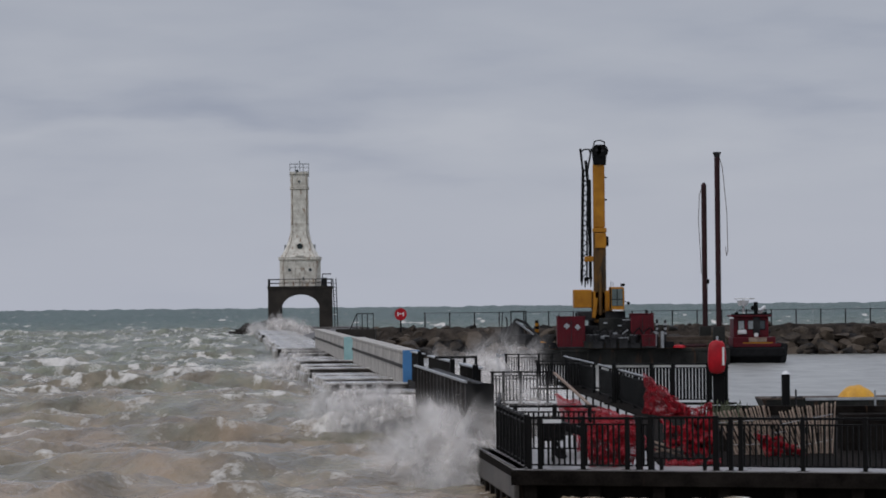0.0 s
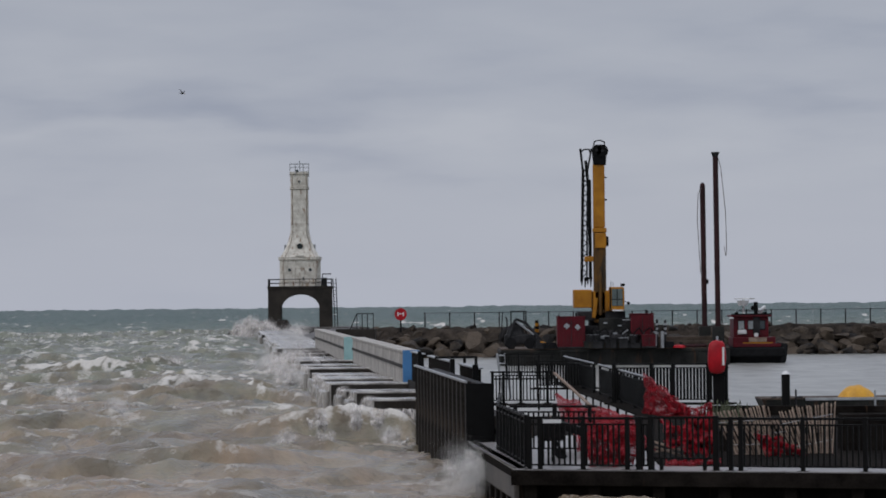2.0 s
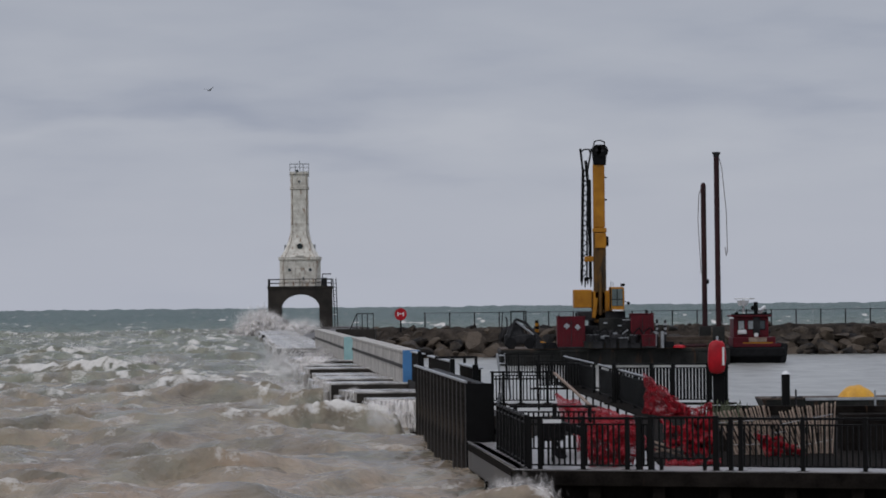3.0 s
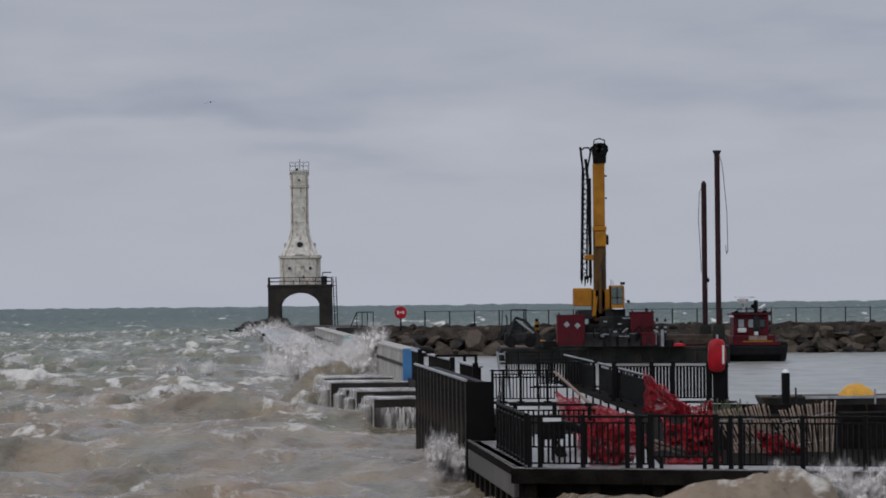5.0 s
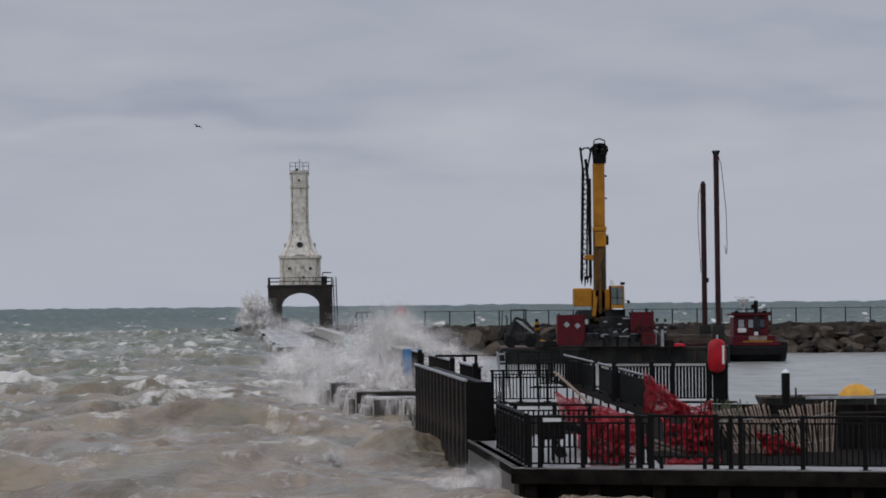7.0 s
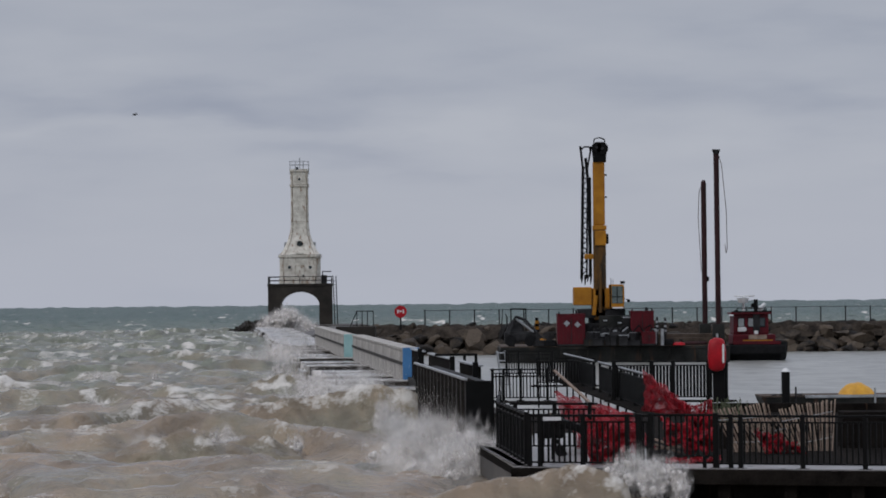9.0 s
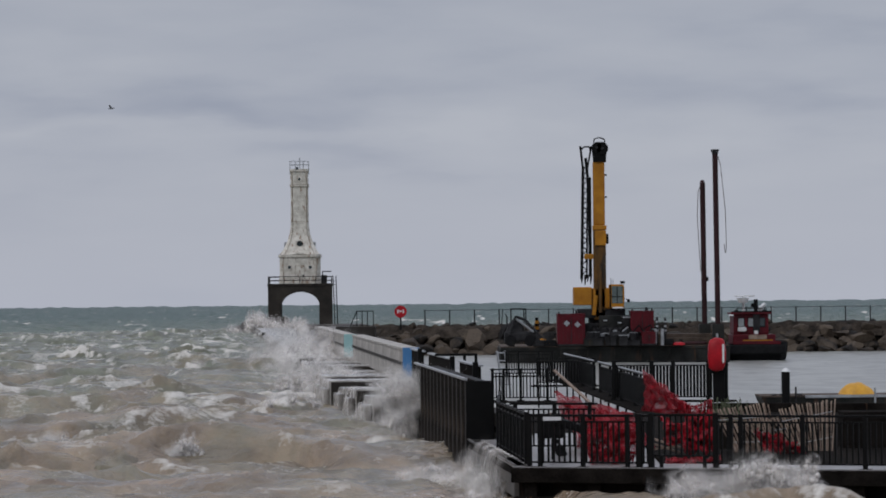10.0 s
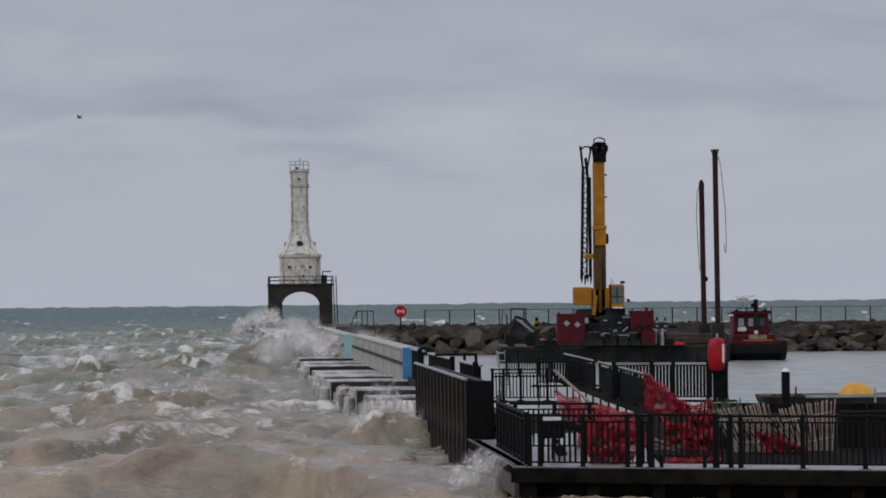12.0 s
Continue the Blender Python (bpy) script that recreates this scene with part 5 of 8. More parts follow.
def deck_clutter():
    """Winch, hose coils, drums and pipes strewn round the crane's tracks."""
    rng = random.Random(51)
    w = thing("deck_winch", 11.6, BY - 0.6, 1.12, "dark greasy deck winch on the barge", "winch")
    part("drum", a_tube((-0.5, 0, 0.55), (0.5, 0, 0.55), 0.38, seg=20), MACHINE, w)
    for x in (-0.55, 0.55):
        part("cheek", a_tube((x - 0.04, 0, 0.55), (x + 0.04, 0, 0.55), 0.55, seg=20), MACHINE, w)
    part("bed", a_box(-0.8, 0.8, -0.5, 0.5, 0, 0.18, 0.03), BARGE, w)
    part("motor", a_box(0.6, 1.2, -0.3, 0.3, 0.15, 0.75, 0.08), GALV, w)
    for k, (x, y, h) in enumerate(((9.75, -0.9, 0.9), (10.15, -0.7, 0.9), (12.6, -1.2, 0.85))):
        d = thing("oil_drum", x, BY + y, 1.12, "dark dented oil drum on the barge deck", "drum", group="oil drums on the barge")
        part("shell", a_tube((0, 0, 0), (0, 0, h), 0.29, seg=18), MACHINE, d)
        for z in (0.3, 0.6):
            part("hoop", a_tube((0, 0, z), (0, 0, z + 0.03), 0.305, seg=18), MACHINE, d)
        part("lid", a_tube((0, 0, h), (0, 0, h + 0.02), 0.27, seg=18), GALV, d)
    for k, (x, y) in enumerate(((6.4, -0.8), (7.1, -1.0), (14.9, -1.2))):
        c = thing("hose_coil", x, BY + y, 1.12, "coil of dark hose lying on the barge deck", "hose", group="hose coils on the barge")
        for j in range(4):
            r = 0.42 - 0.03 * j
            part("loop", hoop(r, 0.05, 0.06 + 0.1 * j), TYRE if k else MACHINE, c)
    for k in range(5):
        p = thing("pipe_length", 16.0 + 0.05 * k, BY - 0.9 + 0.22 * k, 1.2 + 0.02 * k, "rusty length of pipe on the barge deck", "pipe", group="pipes on the barge")
        part("pipe", a_tube((-1.3, 0, 0), (1.4, 0, 0.02), 0.09, seg=12), RUST, p)
    e = thing("engine_set", 11.0, BY - 0.2, 2.05, "grey engine set with pipes under the crane", "engine")
    part("block", a_box(-1.0, 0.9, -0.35, 0.4, -0.93, 0.25, 0.08), MACHINE, e)
    for k in range(5):
        part("fitting", a_box(-0.14, 0.14, -0.45, -0.32, -0.1, 0.1, 0.03), GALV if k % 2 else MACHINE, e).matrix_basis = pose(-0.85 + 0.42 * k, 0, rng.uniform(-0.6, 0.15))
    part("pipe_run", path_tube([(-1.0, -0.5, -0.4), (-0.3, -0.55, -0.1), (0.6, -0.5, -0.2), (1.3, -0.45, 0.3)], 0.05), GALV, e)
    for k in range(14):
        x, y, z = 9.6 + 0.32 * k + rng.uniform(-0.1, 0.1), BY - 0.95 - rng.uniform(0, 0.5), 1.12
        h, wd = rng.uniform(0.25, 0.75), rng.uniform(0.14, 0.32)
        c = thing("deck_crate", x, y, z, "dark greasy crate of gear on the barge deck", "crate", group="crates of gear on the barge")
        part("box", a_box(-wd, wd, -0.2, 0.2, 0, h, 0.03), MACHINE if k % 3 else BARGE, c)
        part("lid", a_box(-wd - 0.02, wd + 0.02, -0.22, 0.22, h, h + 0.04, 0.01), GALV if k == 7 else MACHINE, c)
        part("hasp", a_box(-0.04, 0.04, -0.23, -0.2, h - 0.1, h + 0.02, 0.005), MACHINE, c)
    for k in range(6):
        x = 9.5 + 0.75 * k
        c = thing("hydraulic_hose", x, BY - 0.75, 1.12, "looped black hydraulic hose under the crane", "hose", group="hydraulic hoses")
        part("hose", path_tube([(0, 0, 0.0), (0.1, -0.1, 0.9 + 0.2 * (k % 2)), (0.5, -0.15, 1.35), (0.85, -0.05, 0.8), (0.9, 0, 0.05)], 0.045), TYRE, c)
    c = thing("engine_housing", 11.7, BY + 0.3, 1.12, "dark grey louvred engine housing beside the crane", "engine")
    part("housing", a_box(-1.3, 0.95, -0.35, 0.6, 0, 2.0, 0.06), BARGE, c)
    for k in range(7):
        part("louvre", a_box(0.25, 0.85, -0.39, -0.35, 1.0 + 0.14 * k, 1.07 + 0.14 * k, 0.01), GALV if k == 6 else MACHINE, c)
    for x, z in ((-0.9, 1.62), (0.05, 1.45)):
        part("bracket", a_box(x - 0.13, x + 0.13, -0.42, -0.35, z, z + 0.09, 0.02), GALV, c, "bright steel bracket")
    r = thing("red_tarp", 15.6, BY - 1.2, 1.12, "crumpled red tarp on the barge deck", "tarp")
    part("sheet", loft([eight(0.45, 0.2, 0.0), eight(0.38, 0.15, 0.14), eight(0.12, 0.05, 0.2)]), BRIGHT_RED, r)


barge()
deck_boxes()
deck_clutter()
crane()
skid_loader()
SPUD_A = spud("spud_pile", 18.32, 224.2, 14.2, 0.18, "tall rust-brown steel spud pile with a square cap", True)
SPUD_B = spud("spud_pile", 17.56, 226.0, 12.15, 0.18, "rust-brown steel spud pile with a slack rope", False)
tug()

# ---- the dock ----
DZ = 0.9
FRONT = Vector((1.38, 67.9, 0))
EDGE = Vector((0.932, -0.363, 0)).normalized()


def rail_run(a, b, posts, label, group="dock railings", z=DZ, height=1.07, pitch=0.115, thick=0.085, second=0.13, low=0.09, name="railing", bar=0.018):
    """A black picket railing from a to b; posts are distances along it."""
    a, b = Vector((*a, z)), Vector((*b, z))
    d = b - a
    n = d.length
    root = new(name)
    root.matrix_world = Matrix.Translation(a) @ Matrix.Rotation(math.atan2(d.y, d.x), 4, "Z")
    tagged(root, label, "railing", group)
    part("top_rail", a_box(-0.03, n + 0.03, -0.035, 0.035, height - 0.05, height, 0.01), BLACK, root)
    part("second_rail", a_box(0, n, -0.02, 0.02, height - second - 0.035, height - second, 0.005), BLACK, root)
    part("bottom_rail", a_box(0, n, -0.02, 0.02, low, low + 0.035, 0.005), BLACK, root)
    post = plate = None
    h = thick / 2
    for p in posts:
        if post is None:
            post = part("post", a_box(-h, h, -h, h, 0.0, height + 0.012, 0.008), BLACK, root)
            plate = part("base_plate", a_box(-0.12, 0.12, -0.09, 0.09, 0.0, 0.025, 0.005), BLACK, root)
            post.matrix_basis = plate.matrix_basis = pose(p, 0, 0)
        else:
            again(post, pose(p, 0, 0))
            again(plate, pose(p, 0, 0))
    picket = None
    k, x = 0, pitch / 2
    while x < n:
        if all(abs(x - p) > h + 0.02 for p in posts):
            if picket is None:
                picket = part("picket", a_box(-bar, bar, -bar, bar, low + 0.03, height - second - 0.02), BLACK, root)
                picket.matrix_basis = pose(x, 0, 0)
            else:
                again(picket, pose(x, 0, 0))
        x += pitch
    return root


def on_front(d, back=0.0):
    p = FRONT + EDGE * d + Vector((0.363, 0.932, 0)) * back
    return (p.x, p.y)


def dock():
    root = thing("dock", 0, 0, 0, "pale wet decked dock with a dark timber and concrete face", "dock", kind="structure")
    c = [FRONT, FRONT + EDGE * 16, Vector((18.5, 96, 0)), Vector((*out(99, 13.4)[:2], 0)), Vector((*out(99, 7.3)[:2], 0)), Vector((*out(81, 7.0)[:2], 0)), Vector((*out(80.5, 5.76)[:2], 0))]
    bm = loft([[(p.x, p.y, DZ - 0.16) for p in c], [(p.x, p.y, DZ) for p in c]])
    part("deck", bm, TIMBER_DARK, root, "dark wet deck")
    c = [FRONT, FRONT + EDGE * 16, FRONT + EDGE * 16 + Vector((0.36, 0.93, 0)) * 2.5, FRONT + EDGE * 3.2 + Vector((0.36, 0.93, 0)) * 2.5, Vector((*out(84, 9.4)[:2], 0)), Vector((*out(84, 7.05)[:2], 0)), Vector((*out(81, 7.0)[:2], 0)), Vector((*out(80.4, 5.80)[:2], 0))]
    part("deck_slab", loft([[(p.x, p.y, DZ + 0.001) for p in c], [(p.x, p.y, DZ + 0.02) for p in c]]), DECK, root, "pale wet concrete deck slab")
    # dark timber decking on the harbour half, board by board
    board = None
    for k in range(74):
        y = 1.8 + 0.31 * k
        if board is None:
            board = part("board", a_box(0, 9.6, 0, 0.27, 0.022, 0.05, 0.006), TIMBER_DARK, root, "dark wet deck board")
            board.matrix_basis = Matrix.Translation((4.35, 66.75 + y, DZ)) @ Matrix.Rotation(math.atan2(EDGE.y, EDGE.x), 4, "Z")
        else:
            again(board, Matrix.Translation((4.35 + 0.006 * k, 66.75 + y, DZ)) @ Matrix.Rotation(math.atan2(EDGE.y, EDGE.x), 4, "Z"))
    # narrow landings out over the harbour, on piles
    for a, b, wd in (((1.35, 112.2), (4.3, 111.6), 0.5), ((2.2, 149.2), (5.2, 148.8), 0.5), ((5.45, 112.2), (9.5, 110.7), 0.9), ((3.5, 132.2), (6.0, 131.5), 0.9), ((4.95, 142.0), (6.2, 98.5), 0.8)):
        a, b = Vector((*a, 0)), Vector((*b, 0))
        d = b - a
        land = part("landing", a_box(0, d.length, -wd / 2, wd / 2, DZ - 0.06, DZ - 0.004, 0.01), TIMBER_DARK, root, "narrow dark landing")
        land.matrix_basis = Matrix.Translation(a) @ Matrix.Rotation(math.atan2(d.y, d.x), 4, "Z")
        for k in range(max(2, int(d.length / 4) + 1)):
            x = d.length * (0.08 + 0.84 * k / max(1, int(d.length / 4) if d.length > 8 else 1))
            part("landing_pile", a_tube((x, 0, -1.5), (x, 0, DZ - 0.05), 0.035, seg=10), TIMBER_DARK, land)
    # front beam, kerb and dark pile bents under it
    ang = math.atan2(EDGE.y, EDGE.x)
    beam = part("front_beam", a_box(-0.02, 16, -0.12, 0.3, DZ - 0.30, DZ - 0.004, 0.02), TIMBER_DARK, root, "dark front beam")
    beam.matrix_basis = Matrix.Translation(FRONT) @ Matrix.Rotation(ang, 4, "Z")
    face = part("front_face", a_box(0.02, 16, 0.25, 0.6, -1.5, DZ - 0.2), TIMBER_DARK, root)
    face.matrix_basis = beam.matrix_basis
    for k in range(12):
        p = part("pile", a_box(-0.13, 0.13, 0.02, 0.24, -1.5, DZ - 0.3, 0.03), TIMBER_DARK, root)
        p.matrix_basis = beam.matrix_basis @ pose(0.35 + 1.35 * k, 0, 0)
    for z in (0.12, -0.35):
        w = part("waler", a_box(0.02, 16, -0.02, 0.04, z, z + 0.2, 0.02), TIMBER_DARK, root)
        w.matrix_basis = beam.matrix_basis
    a, b = Vector((*out(99, 13.4)[:2], 0)), Vector((18.5, 96, 0))
    back = part("back_kerb", a_box(0.9, (b - a).length, -0.3, 0.0, DZ, DZ + 0.27, 0.03), TIMBER_DARK, root, "dark timber kerb")
    back.matrix_basis = Matrix.Translation(a) @ Matrix.Rotation(math.atan2((b - a).y, (b - a).x), 4, "Z")
    side = part("side_beam", a_box(0, 12.9, 0.0, 0.30, 0.28, DZ + 0.02, 0.03), SIDE_CONCRETE, root, "grey stained concrete side beam")
    side.matrix_basis = along(67.9, 5.78)
    part("side_wall", a_box(0.06, 12.9, 0.10, 0.32, -1.5, 0.29), DARK_CONCRETE, root, "dark recessed wall under the beam").matrix_basis = along(67.9, 5.78)
    for k in range(9):
        part("side_pile", a_box(-0.11, 0.11, 0.0, 0.2, -1.5, 0.285, 0.03), TIMBER_DARK, root).matrix_basis = along(68.25 + 1.5 * k, 5.80)
    part("side_cap", a_box(0, 12.9, -0.02, 0.05, DZ + 0.024, DZ + 0.05, 0.01), SIDE_CONCRETE, root, "worn edge strip").matrix_basis = along(67.9, 5.78)


def railings():
    rail_run(on_front(0.31, 0.10), on_front(2.50, 0.10), (0.0, 0.225, 1.136, 2.07), "black metal picket railing along the dock edge")
    gate = rail_run(on_front(2.88, 0.10), on_front(4.22, 0.10), (0.0, 1.34), "black metal picket gate with heavier posts", low=0.24, second=0.0, thick=0.11, height=1.09)
    for x in (0.21, 1.105):
        part("gate_leg", a_box(x - 0.035, x + 0.035, -0.03, 0.03, 0.0, 0.26, 0.005), BLACK, gate)
    rail_run(on_front(2.51, 0.14), on_front(2.80, 0.14), (0.11,), "short black picket infill panel", thick=0.12, pitch=0.08)
    rail_run(on_front(4.28, 0.12), on_front(10.9, 0.12), (0.24, 0.44, 1.70, 2.95, 4.2, 5.45), "black metal picket railing along the dock edge")
    # side railing, and those behind
    a, b = out(68.6, 6.1), out(76.5, 6.16)
    rail_run(a[:2], b[:2], tuple(0.99 * k for k in range(8)) + (7.9,), "black metal picket railing along the dock's side", pitch=0.33)
    c = out(85.0, 6.9)
    rail_run(b[:2], c[:2], (1.3, 4.3, 8.5), "black metal picket railing along the dock's side", pitch=0.33)
    rail_run(out(75.2, 6.35)[:2], out(74.6, 8.2)[:2], (0.1, 1.0, 1.8), "black metal picket railing across the dock")
    rail_run(out(112, 8.8)[:2], out(111.5, 10.9)[:2], (0.05, 0.42, 1.0, 1.9), "black metal picket railing on the landing")
    rail_run(out(149, 12.35)[:2], out(148.6, 14.5)[:2], (0.05, 0.6, 1.5, 2.1), "black metal picket railing on the far landing")
    for a, b in (((5.05, 140.0), (5.55, 124.0)), ((5.62, 121.5), (6.12, 101.0))):
        r = rail_run(a, b, (0.0, 5.0, 10.0, 15.5), "black picket railing along the landing with a pale handrail", pitch=0.2, bar=0.035)
        n = (Vector(b) - Vector(a)).length
        part("handrail", a_tube((0, -0.06, 1.10), (n, -0.06, 1.10), 0.028, seg=8), GALV, r, "pale galvanised handrail")
    rail_run((5.6, 112.0), (9.35, 110.6), (0.05, 1.35, 2.1, 3.3, 3.9), "black metal picket railing at the dock's back", thick=0.12, bar=0.034, height=1.30)
    rail_run((3.6, 132.0), (5.9, 131.4), (0.05, 1.2, 2.3), "black metal picket railing on the landing", bar=0.034)


def net(name, label, corners, nx, ny, sag, seed, t=0.0115):
    """A slack plastic mesh between four corners: real strands, drooping and creased."""
    a, b, c, d = (Vector(v) for v in corners)

    def at(u, v):
        p = (a * (1 - u) + b * u) * (1 - v) + (d * (1 - u) + c * u) * v
        k = Vector((3.1 * u + seed, 2.7 * v, 0.5))
        p = p + Vector((0.12 * noise.noise(k * 1.6), 0.6 * noise.noise(k * 1.8 + Vector((5, 0, 0))), 0.14 * noise.noise(k * 2.3) + 0.05 * noise.noise(k * 6.1) - sag * 4 * u * (1 - u) * (1 - v)))
        return p

    bm = bmesh.new()
    nx, ny = int(nx * 2.1), int(ny * 2.1)
    pts = [[at(i / nx, j / ny) for i in range(nx + 1)] for j in range(ny + 1)]
    for j in range(ny + 1):
        for i in range(nx):
            strip(bm, pts[j][i], pts[j][i + 1], t)
    for i in range(nx + 1):
        for j in range(ny):
            strip(bm, pts[j][i], pts[j + 1][i], t)
    root = part(name, bm, NET)
    return tagged(root, label, "netting", "red safety netting")


def strip(bm, a, b, t):
    """One thin three-sided strand."""
    q = (b - a).to_track_quat("Z", "Y")
    ring = [q @ Vector((t * math.cos(k), t * math.sin(k), 0)) for k in (0.3, 2.4, 4.5)]
    lo, hi = [bm.verts.new(a + r) for r in ring], [bm.verts.new(b + r) for r in ring]
    for k in range(3):
        bm.faces.new((lo[k], lo[(k + 1) % 3], hi[(k + 1) % 3], hi[k]))


def lath_fence(name, a, b, lean, slats, label, seed, drop=0.0):
    """A length of slumped wooden snow fence: thin laths wired together."""
    rng = random.Random(seed)
    root = new(name)
    root.matrix_world = Matrix.Translation(a)
    tagged(root, label, "snow fence", "slumped snow fence")
    d = Vector(b) - Vector(a)
    lath = None
    for k in range(slats):
        u = k / (slats - 1)
        p = d * u
        tilt = lean[0] * (1 - u) + lean[1] * u + rng.uniform(-2, 2)
        m = pose(p.x, p.y + rng.uniform(-0.04, 0.04), p.z + 0.02 * math.sin(5 * u + seed) - drop * u, rng.uniform(-5, 5) - 16, tilt, math.degrees(math.atan2(d.y, d.x)))
        if lath is None:
            lath = part("lath", a_box(-0.014, 0.014, -0.005, 0.005, 0, 1.16), LATH, root)
            lath.matrix_basis = m
        else:
            again(lath, m)
    for z in (0.3, 0.85):
        ends = [d * f + Vector((z * math.sin(radians(lean[f])), 0, z * math.cos(radians(lean[f])))) for f in (0, 1)]
        part("wire", a_tube(*ends, 0.006, seg=4), GALV, root)
    return root


def debris():
    lath_fence("snow_fence", (6.26, 72.6, DZ), (7.16, 72.3, DZ), (-30, -17), 22, "slumped grey wooden snow fence leaning on the dock", 3)
    lath_fence("snow_fence", (7.62, 72.9, DZ - 0.10), (8.36, 72.7, DZ + 0.05), (-22, 1), 20, "slumped grey wooden snow fence leaning on the dock", 7)
    lath_fence("snow_fence", (7.1, 72.5, DZ - 0.28), (7.75, 72.7, DZ - 0.22), (-32, -26), 17, "sagging length of grey wooden snow fence", 8)
    net("safety_net", "red plastic safety netting draped from the railing", [(6.05, 101.0, 2.05), (6.95, 96.0, 1.15), (7.0, 96.0, 0.92), (6.0, 101.0, 0.92)], 16, 16, 0.0, 2)
    net("safety_net", "red plastic safety netting draped from the railing", [(6.03, 101.1, 2.05), (6.9, 96.1, 1.2), (7.0, 96.0, 0.92), (5.95, 101.0, 0.92)], 15, 15, 0.0, 5)
    net("safety_net", "heap of red plastic safety netting on the dock", [(2.55, 79.0, 2.12), (4.25, 76.5, 1.66), (4.5, 72.5, 1.12), (2.9, 72.8, 1.12)], 26, 20, 0.05, 8, 0.0085)
    net("safety_net", "heap of red plastic safety netting on the dock", [(2.7, 78.6, 1.95), (4.2, 76.2, 1.6), (4.2, 73.6, 1.30), (3.1, 73.8, 1.32)], 16, 12, 0.05, 13, 0.0085)
    net("safety_net", "crumpled red plastic netting by the gate", [(4.5, 71.2, 1.85), (5.6, 70.8, 1.9), (5.65, 70.2, 1.0), (4.7, 70.4, 1.25)], 20, 16, 0.25, 21)
    net("safety_net", "crumpled red plastic netting by the gate", [(5.1, 71.4, 2.05), (5.62, 71.0, 2.15), (5.65, 70.4, 1.15), (5.0, 70.6, 1.0)], 14, 14, 0.1, 25)
    net("safety_net", "red plastic netting caught in the snow fence", [(6.65, 71.9, 1.5), (6.95, 71.7, 1.4), (7.7, 71.5, 1.0), (6.8, 71.6, 1.0)], 14, 12, 0.1, 31)
    # low strands tint the wet deck red, standing in for the nets' reflection
    net("safety_net", "thin red strands added as the nets' reflection on the wet deck by the gate", [(4.55, 69.6, 0.95), (5.62, 69.2, 0.95), (5.55, 68.1, 0.945), (4.5, 68.5, 0.945)], 12, 10, 0.0, 37, 0.007)
    net("safety_net", "sheet of red plastic netting hanging behind the railing to the deck", [(2.86, 68.75, 1.86), (3.72, 68.45, 1.66), (3.70, 68.30, 0.93), (2.92, 68.55, 0.93)], 22, 22, 0.06, 47, 0.008)
    net("safety_net", "sheet of red plastic netting hanging behind the railing to the deck", [(2.95, 69.3, 1.80), (3.90, 69.0, 1.55), (3.88, 68.8, 0.93), (3.05, 69.0, 0.93)], 18, 18, 0.06, 53, 0.008)
    net("safety_net", "red plastic netting bundled over the railing's foot", [(2.75, 77.6, 1.9), (4.1, 76.0, 1.62), (4.3, 74.4, 1.3), (3.0, 74.8, 1.35)], 22, 12, 0.0, 41)
    for a, b, wd in (((2.68, 82.0, 2.55), (3.95, 79.0, 1.35), 0.07), ((2.5, 80.5, 1.55), (3.55, 77.5, 1.05), 0.05), ((3.6, 80.0, 1.7), (3.95, 79.0, 1.2), 0.05),
                                    ((4.35, 71.6, 1.32), (5.2, 71.0, 1.05), 0.045), ((4.4, 71.4, 1.2), (5.1, 70.9, 0.98), 0.04), ((4.3, 71.8, 1.05), (5.25, 71.2, 1.18), 0.035),
                                    ((3.2, 79.0, 1.7), (4.3, 77.0, 1.25), 0.04)):
        a, b = Vector(a), Vector(b)
        d = b - a
        bm = a_box(-wd / 2, wd / 2, -0.02, 0.02, 0, d.length, 0.004)
        ob = part("plank", bm, PLANK)
        ob.matrix_world = Matrix.Translation(a) @ d.to_track_quat("Z", "Y").to_matrix().to_4x4()
        tagged(ob, "wet brown broken plank thrown on the dock", "plank", "storm-tossed planks")


